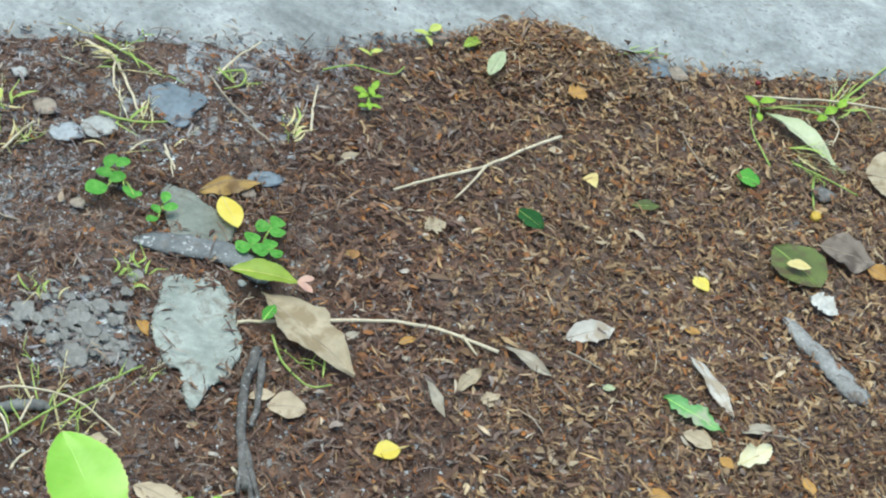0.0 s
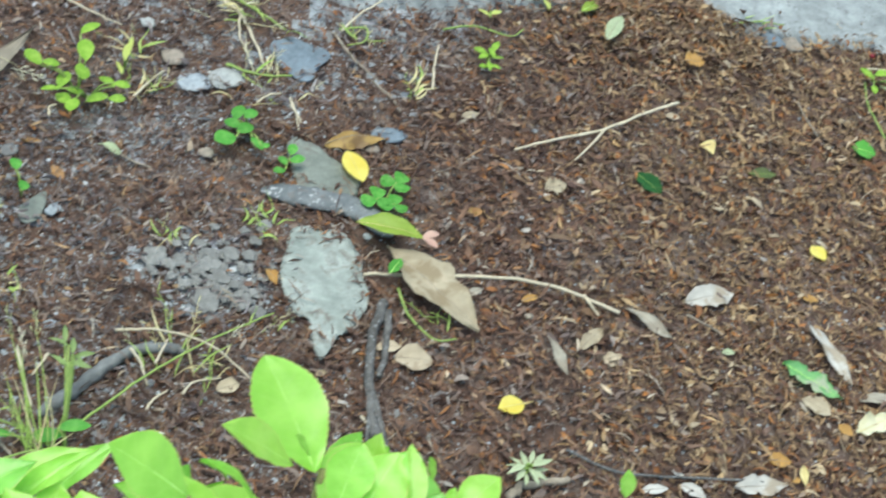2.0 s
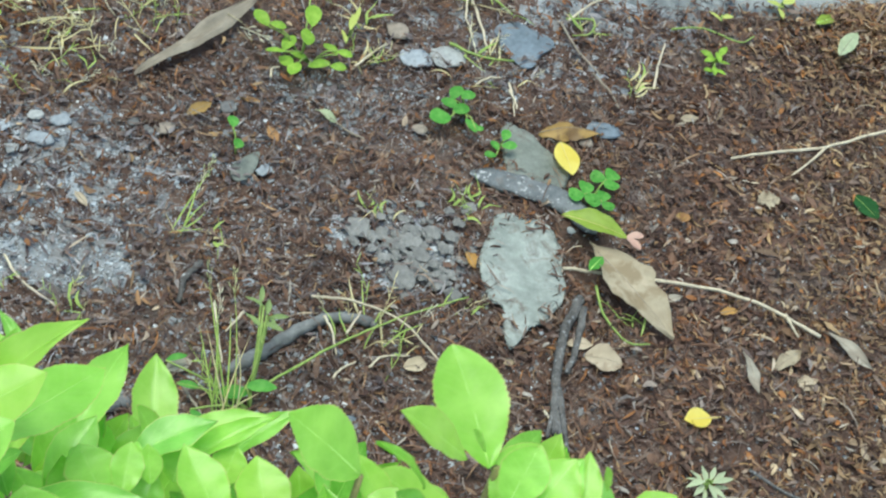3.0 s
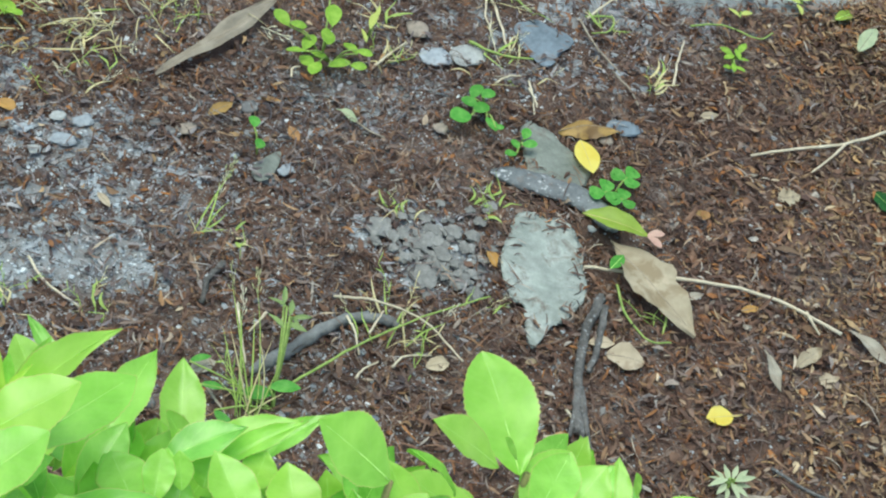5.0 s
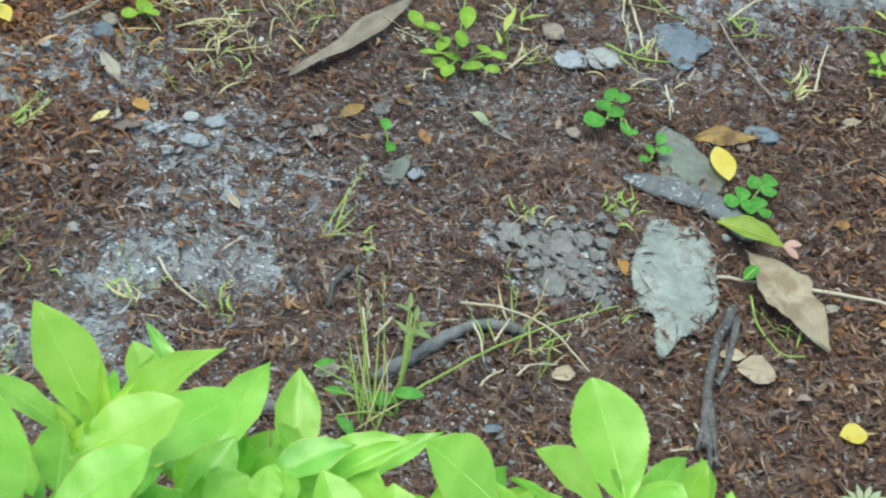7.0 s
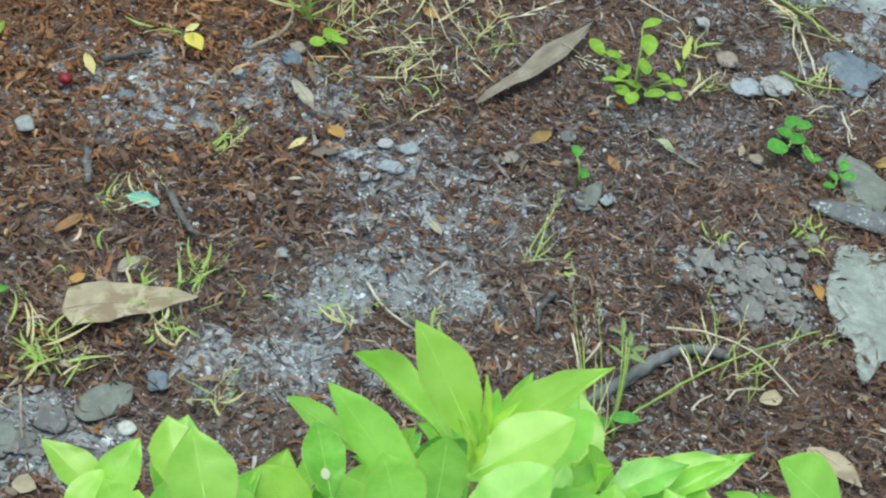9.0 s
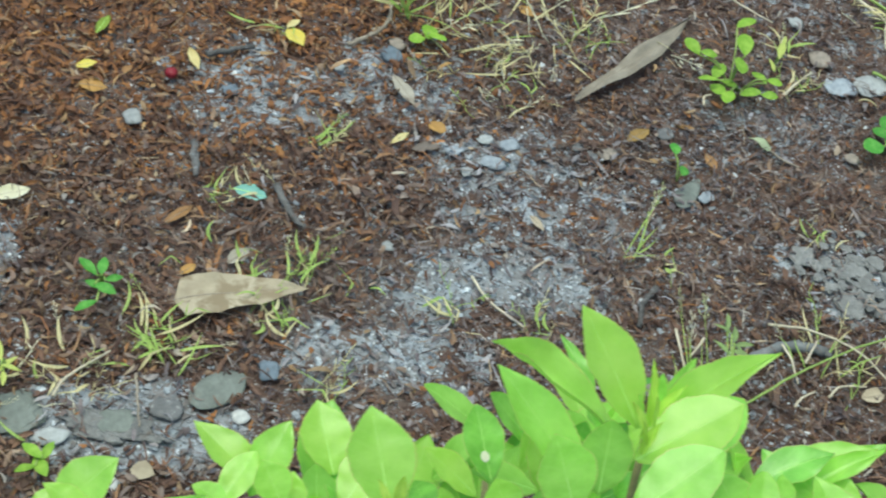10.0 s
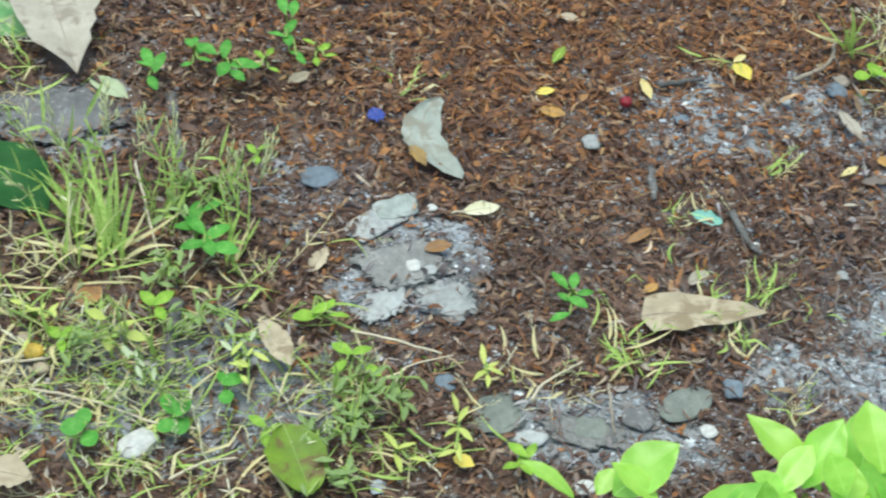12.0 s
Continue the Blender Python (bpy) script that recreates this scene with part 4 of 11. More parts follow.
shrub_leaf(-0.167, -0.621, 0.372, -0.176, -0.619, 0.392, 0.0046, 3, "young", 0.0)
shrub_leaf(-0.165, -0.615, 0.372, -0.168, -0.614, 0.392, 0.0050, 2, "young", 0.0)
shrub_leaf(-0.167, -0.624, 0.372, -0.164, -0.620, 0.388, 0.0042, 1, "young", 0.0)
shrub_leaf(-0.166, -0.622, 0.372, -0.171, -0.624, 0.392, 0.0035, 2, "young", 0.0)
shrub_leaf(-0.241, -0.674, 0.370, -0.241, -0.669, 0.385, 0.0040, 2, "young", 0.0)
shrub_leaf(-0.243, -0.674, 0.370, -0.249, -0.670, 0.380, 0.0033, 3, "young", 0.0)
shrub_leaf(-0.278, -0.580, 0.225, -0.284, -0.539, 0.240, 0.0239, 0, "deep", 0.0)
shrub_leaf(-0.243, -0.667, 0.360, -0.259, -0.641, 0.378, 0.0238, 0, "green", 0.0)
shrub_leaf(-0.302, -0.602, 0.245, -0.295, -0.572, 0.262, 0.0182, 0, "green", 0.0)
shrub_leaf(-0.294, -0.596, 0.240, -0.334, -0.579, 0.252, 0.0175, 0, "green", 0.0)
shrub_leaf(-0.302, -0.613, 0.250, -0.324, -0.611, 0.255, 0.0115, 2, "green", 0.0)
shrub_leaf(-0.285, -0.615, 0.260, -0.286, -0.601, 0.270, 0.0149, 0, "green", 0.0)
shrub_leaf(-0.375, -0.632, 0.235, -0.356, -0.607, 0.252, 0.0229, 0, "green", 0.0)
shrub_leaf(-0.382, -0.631, 0.230, -0.379, -0.618, 0.235, 0.0095, 0, "green", 0.0)
shrub_leaf(-0.312, -0.615, 0.250, -0.304, -0.590, 0.260, 0.0138, 2, "green", 0.0)
shrub_leaf(-0.261, -0.593, 0.240, -0.272, -0.577, 0.250, 0.0165, 0, "deep", 0.0)
shrub_leaf(-0.356, -0.631, 0.240, -0.380, -0.627, 0.250, 0.0123, 0, "green", 0.0)
shrub_leaf(-0.390, -0.640, 0.235, -0.416, -0.639, 0.245, 0.0085, 3, "green", 0.0)
shrub_leaf(-0.286, -0.618, 0.270, -0.298, -0.607, 0.280, 0.0163, 0, "green", 0.0)
shrub_leaf(-0.263, -0.618, 0.280, -0.255, -0.593, 0.290, 0.0195, 2, "green", 0.0)
shrub_leaf(-0.272, -0.584, 0.250, -0.288, -0.558, 0.262, 0.0221, 0, "green", 0.0)
shrub_leaf(0.018, -0.582, 0.372, -0.005, -0.544, 0.388, 0.0292, 4, "green", 0.0)
shrub_leaf(0.005, -0.602, 0.400, -0.022, -0.605, 0.420, 0.0170, 0, "green", 0.0)
shrub_leaf(0.011, -0.597, 0.400, 0.004, -0.597, 0.410, 0.0056, 2, "green", 0.0)
shrub_leaf(-0.013, -0.589, 0.370, -0.025, -0.594, 0.385, 0.0047, 3, "green", 0.0)
shrub_leaf(0.025, -0.600, 0.375, 0.031, -0.581, 0.390, 0.0178, 4, "green", 0.0)
shrub_leaf(0.032, -0.603, 0.370, 0.046, -0.578, 0.385, 0.0223, 0, "green", 0.0)
shrub_leaf(0.055, -0.593, 0.365, 0.053, -0.565, 0.375, 0.0110, 0, "green", 0.0)
shrub_leaf(0.065, -0.569, 0.360, 0.061, -0.566, 0.370, 0.0050, 2, "green", 0.0)
shrub_leaf(0.076, -0.576, 0.350, 0.093, -0.559, 0.355, 0.0154, 0, "green", 0.0)
shrub_leaf(0.075, -0.569, 0.345, 0.076, -0.563, 0.350, 0.0056, 0, "green", 0.0)
shrub_leaf(0.171, -0.509, 0.290, 0.170, -0.501, 0.300, 0.0079, 0, "green", 0.0)
shrub_leaf(-0.002, -0.589, 0.360, -0.025, -0.593, 0.385, 0.0056, 3, "green", 0.0)
shrub_leaf(0.003, -0.596, 0.350, -0.012, -0.593, 0.360, 0.0142, 0, "deep", 0.0)
shrub_leaf(0.018, -0.620, 0.385, 0.000, -0.617, 0.390, 0.0133, 0, "green", 0.0)
shrub_leaf(0.023, -0.590, 0.360, 0.035, -0.568, 0.375, 0.0197, 4, "green", 0.0)
shrub_leaf(0.029, -0.610, 0.360, 0.050, -0.573, 0.380, 0.0226, 0, "green", 0.0)
shrub_leaf(0.052, -0.597, 0.340, 0.070, -0.570, 0.355, 0.0177, 0, "deep", 0.0)
shrub_leaf(0.068, -0.590, 0.340, 0.096, -0.566, 0.350, 0.0180, 0, "green", 0.0)
shrub_leaf(0.018, -0.625, 0.370, 0.019, -0.609, 0.380, 0.0148, 0, "green", 0.0)
shrub_leaf(0.031, -0.591, 0.360, 0.042, -0.578, 0.370, 0.0123, 2, "green", 0.0)
shrub_leaf(0.052, -0.588, 0.330, 0.056, -0.576, 0.340, 0.0150, 0, "deep", 0.0)
shrub_leaf(0.089, -0.575, 0.320, 0.092, -0.568, 0.330, 0.0133, 0, "deep", 0.0)
shrub_leaf(0.012, -0.601, 0.340, 0.014, -0.589, 0.350, 0.0145, 0, "deep", 0.0)
shrub_leaf(-0.107, -0.487, 0.190, -0.119, -0.440, 0.208, 0.0220, 0, "green", 0.0)
shrub_leaf(-0.097, -0.539, 0.270, -0.059, -0.519, 0.288, 0.0173, 1, "green", 0.0)
shrub_leaf(-0.078, -0.523, 0.250, -0.047, -0.498, 0.270, 0.0121, 1, "deep", 0.0)
shrub_leaf(-0.022, -0.561, 0.320, -0.055, -0.556, 0.340, 0.0321, 0, "deep", 0.0)
shrub_leaf(-0.091, -0.558, 0.280, -0.091, -0.546, 0.290, 0.0150, 0, "green", 0.0)
shrub_leaf(-0.107, -0.571, 0.290, -0.108, -0.557, 0.300, 0.0116, 0, "green", 0.0)
shrub_leaf(-0.117, -0.578, 0.290, -0.131, -0.567, 0.300, 0.0186, 0, "green", 0.0)
shrub_leaf(-0.068, -0.586, 0.300, -0.090, -0.560, 0.310, 0.0197, 0, "green", 0.0)
shrub_leaf(-0.051, -0.588, 0.310, -0.062, -0.564, 0.320, 0.0216, 0, "green", 0.0)
shrub_leaf(-0.005, -0.566, 0.300, -0.025, -0.547, 0.315, 0.0142, 0, "green", 0.0)
shrub_leaf(-0.014, -0.580, 0.310, -0.007, -0.562, 0.320, 0.0152, 2, "green", 0.0)
shrub_leaf(-0.114, -0.586, 0.300, -0.128, -0.572, 0.310, 0.0206, 0, "green", 0.0)
shrub_leaf(-0.107, -0.584, 0.300, -0.109, -0.565, 0.310, 0.0127, 2, "green", 0.0)
shrub_leaf(-0.143, -0.614, 0.320, -0.091, -0.606, 0.335, 0.0132, 1, "deep", 0.0)
shrub_leaf(-0.098, -0.577, 0.270, -0.100, -0.554, 0.280, 0.0137, 0, "deep", 0.0)
shrub_leaf(-0.136, -0.579, 0.280, -0.127, -0.543, 0.290, 0.0182, 0, "deep", 0.0)
shrub_leaf(-0.090, -0.528, 0.260, -0.101, -0.515, 0.262, 0.0096, 0, "deep", 0.0)
shrub_leaf(-0.031, -0.582, 0.300, -0.039, -0.570, 0.310, 0.0197, 0, "deep", 0.0)
shrub_leaf(-0.128, -0.634, 0.340, -0.136, -0.622, 0.350, 0.0219, 0, "green", 0.0)
shrub_leaf(-0.111, -0.574, 0.219, -0.107, -0.561, 0.239, 0.0123, 3, "green", -0.08)
shrub_leaf(-0.162, -0.583, 0.237, -0.165, -0.557, 0.257, 0.0192, 2, "green", 0.21)
shrub_leaf(0.009, -0.561, 0.243, 0.026, -0.544, 0.263, 0.0191, 0, "green", -0.09)
shrub_leaf(0.091, -0.508, 0.214, 0.071, -0.501, 0.234, 0.0156, 3, "green", 0.07)
shrub_leaf(-0.129, -0.581, 0.276, -0.134, -0.569, 0.296, 0.0146, 3, "deep", 0.18)
shrub_leaf(0.072, -0.533, 0.235, 0.083, -0.522, 0.255, 0.0150, 0, "deep", 0.15)
shrub_leaf(0.029, -0.591, 0.269, 0.023, -0.578, 0.289, 0.0120, 3, "deep", 0.01)
shrub_leaf(-0.153, -0.591, 0.246, -0.149, -0.577, 0.266, 0.0127, 0, "deep", -0.13)
shrub_leaf(-0.113, -0.575, 0.236, -0.099, -0.553, 0.256, 0.0180, 2, "green", -0.27)
shrub_leaf(0.013, -0.565, 0.224, 0.020, -0.550, 0.244, 0.0131, 2, "deep", 0.27)
shrub_leaf(-0.005, -0.568, 0.220, -0.007, -0.549, 0.240, 0.0144, 0, "deep", 0.17)
shrub_leaf(-0.156, -0.593, 0.263, -0.159, -0.581, 0.283, 0.0145, 2, "deep", -0.28)
shrub_leaf(0.008, -0.575, 0.274, -0.008, -0.558, 0.294, 0.0152, 1, "deep", -0.14)
shrub_leaf(-0.042, -0.569, 0.245, -0.069, -0.566, 0.265, 0.0187, 3, "green", -0.26)
shrub_leaf(0.117, -0.535, 0.216, 0.117, -0.513, 0.236, 0.0176, 0, "deep", -0.3)
shrub_leaf(0.005, -0.554, 0.219, -0.006, -0.531, 0.239, 0.0200, 2, "deep", -0.08)
shrub_leaf(-0.065, -0.549, 0.224, -0.073, -0.536, 0.244, 0.0144, 3, "deep", 0.33)
shrub_leaf(-0.007, -0.574, 0.247, 0.013, -0.560, 0.267, 0.0188, 3, "green", 0.0)
shrub_leaf(-0.064, -0.565, 0.246, -0.082, -0.558, 0.266, 0.0136, 0, "deep", -0.14)
shrub_leaf(0.113, -0.543, 0.254, 0.085, -0.541, 0.274, 0.0170, 1, "deep", -0.16)
shrub_leaf(0.057, -0.566, 0.273, 0.057, -0.554, 0.293, 0.0128, 2, "deep", 0.28)
shrub_leaf(-0.100, -0.577, 0.253, -0.087, -0.560, 0.273, 0.0194, 1, "deep", 0.08)
shrub_leaf(-0.066, -0.583, 0.244, -0.071, -0.558, 0.264, 0.0177, 0, "deep", 0.19)
shrub_leaf(-0.109, -0.554, 0.218, -0.098, -0.540, 0.238, 0.0142, 3, "deep", -0.18)
shrub_leaf(0.064, -0.544, 0.235, 0.085, -0.528, 0.255, 0.0208, 0, "green", 0.25)
shrub_leaf(-0.012, -0.578, 0.236, -0.002, -0.555, 0.256, 0.0183, 0, "deep", 0.39)
shrub_leaf(0.100, -0.556, 0.220, 0.100, -0.531, 0.240, 0.0169, 2, "deep", 0.29)
shrub_leaf(0.096, -0.562, 0.216, 0.097, -0.534, 0.236, 0.0214, 1, "green", 0.27)
shrub_leaf(-0.165, -0.569, 0.266, -0.150, -0.565, 0.286, 0.0117, 0, "deep", 0.23)
shrub_leaf(-0.080, -0.597, 0.278, -0.107, -0.593, 0.298, 0.0202, 3, "deep", -0.05)
shrub_leaf(-0.132, -0.572, 0.220, -0.127, -0.560, 0.240, 0.0130, 0, "deep", 0.34)
shrub_leaf(-0.053, -0.575, 0.276, -0.080, -0.573, 0.296, 0.0161, 0, "deep", 0.11)
shrub_leaf(-0.066, -0.559, 0.245, -0.092, -0.552, 0.265, 0.0160, 0, "deep", -0.29)
shrub_leaf(-0.088, -0.554, 0.222, -0.082, -0.542, 0.242, 0.0144, 3, "deep", 0.09)
shrub_leaf(-0.071, -0.599, 0.250, -0.054, -0.580, 0.270, 0.0201, 2, "deep", 0.19)
shrub_leaf(0.031, -0.535, 0.229, 0.052, -0.517, 0.249, 0.0219, 1, "deep", 0.11)
shrub_leaf(-0.039, -0.585, 0.246, -0.029, -0.567, 0.266, 0.0160, 0, "deep", 0.12)
shrub_leaf(-0.126, -0.560, 0.212, -0.142, -0.536, 0.232, 0.0200, 0, "deep", 0.39)
shrub_leaf(0.068, -0.563, 0.268, 0.058, -0.537, 0.288, 0.0212, 2, "deep", 0.1)
shrub_leaf(0.126, -0.548, 0.280, 0.094, -0.547, 0.300, 0.0178, 1, "green", 0.36)
shrub_leaf(0.035, -0.540, 0.222, 0.015, -0.530, 0.242, 0.0154, 1, "deep", -0.1)
shrub_leaf(-0.001, -0.540, 0.220, 0.007, -0.512, 0.240, 0.0195, 0, "green", 0.01)
shrub_leaf(-0.013, -0.546, 0.222, -0.035, -0.541, 0.242, 0.0130, 2, "deep", -0.17)
shrub_leaf(0.036, -0.552, 0.231, 0.023, -0.533, 0.251, 0.0176, 0, "deep", 0.32)
shrub_leaf(-0.027, -0.576, 0.278, -0.053, -0.571, 0.298, 0.0179, 1, "deep", 0.06)
shrub_leaf(-0.124, -0.584, 0.251, -0.115, -0.567, 0.271, 0.0141, 3, "deep", 0.21)
shrub_leaf(-0.124, -0.566, 0.228, -0.111, -0.555, 0.248, 0.0127, 0, "deep", 0.17)
shrub_leaf(-0.120, -0.598, 0.278, -0.113, -0.579, 0.298, 0.0174, 1, "green", -0.36)
shrub_leaf(-0.093, -0.552, 0.217, -0.116, -0.536, 0.237, 0.0219, 0, "deep", 0.01)
shrub_leaf(-0.057, -0.600, 0.260, -0.036, -0.585, 0.280, 0.0182, 0, "green", -0.28)
shrub_leaf(0.043, -0.585, 0.257, 0.028, -0.569, 0.277, 0.0174, 1, "deep", 0.16)
shrub_leaf(-0.115, -0.547, 0.214, -0.123, -0.523, 0.234, 0.0174, 2, "deep", -0.15)
shrub_leaf(-0.099, -0.552, 0.212, -0.088, -0.530, 0.232, 0.0198, 0, "green", -0.31)
shrub_leaf(0.028, -0.586, 0.276, 0.041, -0.581, 0.296, 0.0140, 0, "deep", 0.33)
shrub_leaf(-0.046, -0.608, 0.268, -0.049, -0.590, 0.288, 0.0151, 3, "deep", 0.09)
shrub_leaf(-0.007, -0.554, 0.225, 0.004, -0.534, 0.245, 0.0162, 0, "green", -0.06)
shrub_leaf(0.051, -0.562, 0.234, 0.022, -0.553, 0.254, 0.0169, 1, "deep", -0.29)
shrub_leaf(-0.119, -0.592, 0.269, -0.105, -0.581, 0.289, 0.0157, 0, "green", -0.09)
shrub_leaf(0.075, -0.562, 0.241, 0.074, -0.542, 0.261, 0.0168, 0, "green", 0.2)
shrub_leaf(0.114, -0.558, 0.245, 0.100, -0.541, 0.265, 0.0172, 3, "green", -0.31)
shrub_leaf(0.141, -0.541, 0.248, 0.115, -0.529, 0.268, 0.0162, 1, "deep", -0.09)
shrub_leaf(-0.077, -0.569, 0.221, -0.085, -0.545, 0.241, 0.0199, 0, "deep", 0.27)
shrub_leaf(-0.032, -0.570, 0.266, -0.012, -0.556, 0.286, 0.0161, 3, "deep", -0.08)
shrub_leaf(-0.030, -0.577, 0.266, -0.048, -0.574, 0.286, 0.0141, 3, "deep", -0.26)
shrub_leaf(-0.072, -0.567, 0.248, -0.082, -0.556, 0.268, 0.0133, 1, "green", 0.2)
shrub_leaf(0.114, -0.551, 0.235, 0.085, -0.549, 0.255, 0.0180, 0, "green", 0.04)
shrub_leaf(0.028, -0.562, 0.241, 0.031, -0.548, 0.261, 0.0142, 0, "deep", 0.28)
shrub_leaf(-0.132, -0.572, 0.248, -0.154, -0.561, 0.268, 0.0171, 0, "deep", -0.25)
shrub_leaf(-0.088, -0.572, 0.246, -0.104, -0.559, 0.266, 0.0164, 0, "deep", -0.32)
shrub_leaf(0.057, -0.562, 0.274, 0.028, -0.555, 0.294, 0.0185, 2, "green", 0.15)
shrub_leaf(-0.154, -0.568, 0.237, -0.138, -0.552, 0.257, 0.0198, 2, "deep", -0.31)
shrub_leaf(-0.076, -0.602, 0.254, -0.063, -0.584, 0.274, 0.0188, 0, "deep", -0.24)
shrub_leaf(-0.016, -0.586, 0.269, -0.004, -0.578, 0.289, 0.0133, 1, "deep", -0.33)
shrub_leaf(-0.115, -0.591, 0.268, -0.126, -0.572, 0.288, 0.0155, 2, "green", 0.07)
shrub_leaf(0.101, -0.548, 0.269, 0.079, -0.545, 0.289, 0.0128, 3, "deep", -0.33)
shrub_leaf(0.017, -0.568, 0.237, 0.032, -0.556, 0.257, 0.0160, 0, "deep", 0.32)
shrub_leaf(-0.127, -0.587, 0.257, -0.155, -0.586, 0.277, 0.0182, 2, "green", 0.18)
shrub_leaf(0.125, -0.545, 0.213, 0.127, -0.521, 0.233, 0.0191, 0, "deep", -0.39)
shrub_leaf(0.025, -0.526, 0.220, 0.036, -0.509, 0.240, 0.0179, 3, "deep", 0.03)
shrub_leaf(0.060, -0.562, 0.271, 0.060, -0.548, 0.291, 0.0126, 0, "deep", 0.34)
shrub_leaf(-0.152, -0.572, 0.263, -0.166, -0.559, 0.283, 0.0147, 0, "deep", 0.31)
shrub_leaf(-0.026, -0.577, 0.221, -0.025, -0.549, 0.241, 0.0222, 1, "green", -0.38)
shrub_leaf(-0.095, -0.598, 0.247, -0.094, -0.575, 0.267, 0.0172, 0, "deep", 0.31)
shrub_leaf(-0.014, -0.564, 0.259, -0.007, -0.542, 0.279, 0.0166, 1, "deep", 0.18)
shrub_leaf(0.030, -0.582, 0.278, 0.010, -0.564, 0.298, 0.0170, 2, "deep", 0.39)
shrub_leaf(0.019, -0.592, 0.272, 0.020, -0.573, 0.292, 0.0174, 3, "deep", 0.37)
shrub_leaf(0.034, -0.522, 0.230, 0.046, -0.511, 0.250, 0.0123, 3, "deep", 0.16)
shrub_leaf(0.103, -0.580, 0.254, 0.108, -0.560, 0.274, 0.0182, 0, "green", 0.24)
shrub_leaf(-0.013, -0.602, 0.269, -0.016, -0.583, 0.289, 0.0177, 3, "deep", 0.35)
shrub_leaf(-0.050, -0.575, 0.238, -0.033, -0.562, 0.258, 0.0181, 2, "deep", 0.27)
shrub_leaf(0.064, -0.578, 0.247, 0.052, -0.555, 0.267, 0.0193, 3, "deep", -0.35)
shrub_leaf(-0.005, -0.587, 0.264, -0.023, -0.581, 0.284, 0.0125, 2, "deep", -0.21)
shrub_leaf(0.005, -0.555, 0.211, -0.013, -0.541, 0.231, 0.0166, 2, "deep", -0.35)
shrub_leaf(0.012, -0.591, 0.274, 0.000, -0.581, 0.294, 0.0137, 0, "green", 0.25)
shrub_leaf(0.126, -0.562, 0.250, 0.100, -0.546, 0.270, 0.0183, 1, "deep", -0.37)
shrub_leaf(-0.186, -0.583, 0.243, -0.188, -0.568, 0.263, 0.0134, 0, "deep", 0.06)
shrub_leaf(-0.130, -0.534, 0.202, -0.152, -0.535, 0.222, 0.0145, 0, "deep", 0.31)
shrub_leaf(-0.189, -0.585, 0.232, -0.208, -0.583, 0.252, 0.0118, 2, "deep", 0.39)
shrub_leaf(-0.245, -0.596, 0.218, -0.244, -0.582, 0.238, 0.0148, 2, "green", -0.18)
shrub_leaf(-0.246, -0.584, 0.216, -0.241, -0.570, 0.236, 0.0138, 0, "deep", 0.26)
shrub_leaf(-0.127, -0.543, 0.200, -0.140, -0.523, 0.220, 0.0190, 0, "deep", -0.32)
shrub_leaf(-0.142, -0.552, 0.231, -0.145, -0.541, 0.251, 0.0123, 0, "green", 0.04)
shrub_leaf(-0.252, -0.597, 0.218, -0.268, -0.589, 0.238, 0.0136, 3, "green", -0.21)
shrub_leaf(-0.289, -0.597, 0.202, -0.314, -0.593, 0.222, 0.0192, 2, "deep", 0.34)
shrub_leaf(-0.291, -0.618, 0.216, -0.303, -0.602, 0.236, 0.0152, 2, "deep", -0.01)
shrub_leaf(-0.217, -0.579, 0.220, -0.229, -0.567, 0.240, 0.0133, 2, "green", 0.19)
shrub_leaf(-0.309, -0.622, 0.227, -0.312, -0.603, 0.247, 0.0143, 0, "green", 0.09)
shrub_leaf(-0.261, -0.591, 0.215, -0.283, -0.591, 0.235, 0.0142, 2, "green", 0.3)
shrub_leaf(-0.214, -0.583, 0.215, -0.233, -0.579, 0.235, 0.0133, 0, "green", 0.18)
shrub_leaf(-0.267, -0.587, 0.211, -0.283, -0.587, 0.231, 0.0135, 0, "green", 0.34)
shrub_leaf(-0.228, -0.594, 0.209, -0.231, -0.575, 0.229, 0.0150, 3, "deep", 0.15)
shrub_leaf(-0.279, -0.599, 0.235, -0.295, -0.601, 0.255, 0.0124, 0, "deep", -0.18)
shrub_leaf(-0.329, -0.632, 0.240, -0.316, -0.617, 0.260, 0.0153, 0, "deep", -0.13)
shrub_leaf(-0.213, -0.591, 0.207, -0.222, -0.572, 0.227, 0.0180, 2, "green", -0.19)
shrub_leaf(-0.228, -0.590, 0.213, -0.219, -0.575, 0.233, 0.0145, 0, "deep", -0.27)
shrub_leaf(-0.250, -0.580, 0.215, -0.268, -0.578, 0.235, 0.0116, 3, "deep", -0.06)
shrub_leaf(-0.136, -0.563, 0.244, -0.128, -0.552, 0.264, 0.0115, 1, "deep", -0.24)
shrub_leaf(-0.132, -0.577, 0.247, -0.126, -0.558, 0.267, 0.0178, 0, "deep", -0.23)
shrub_leaf(-0.111, -0.531, 0.206, -0.116, -0.510, 0.226, 0.0183, 2, "green", -0.0)
shrub_leaf(-0.152, -0.563, 0.217, -0.167, -0.557, 0.237, 0.0125, 2, "deep", 0.24)
shrub_leaf(-0.313, -0.631, 0.250, -0.318, -0.624, 0.270, 0.0121, 0, "green", 0.1)
shrub_leaf(-0.113, -0.546, 0.214, -0.121, -0.532, 0.244, 0.0168, 3, "green", 0.01)
shrub_leaf(-0.108, -0.500, 0.196, -0.110, -0.486, 0.226, 0.0164, 0, "green", 0.19)
shrub_leaf(-0.029, -0.557, 0.224, -0.043, -0.541, 0.254, 0.0196, 3, "deep", 0.19)
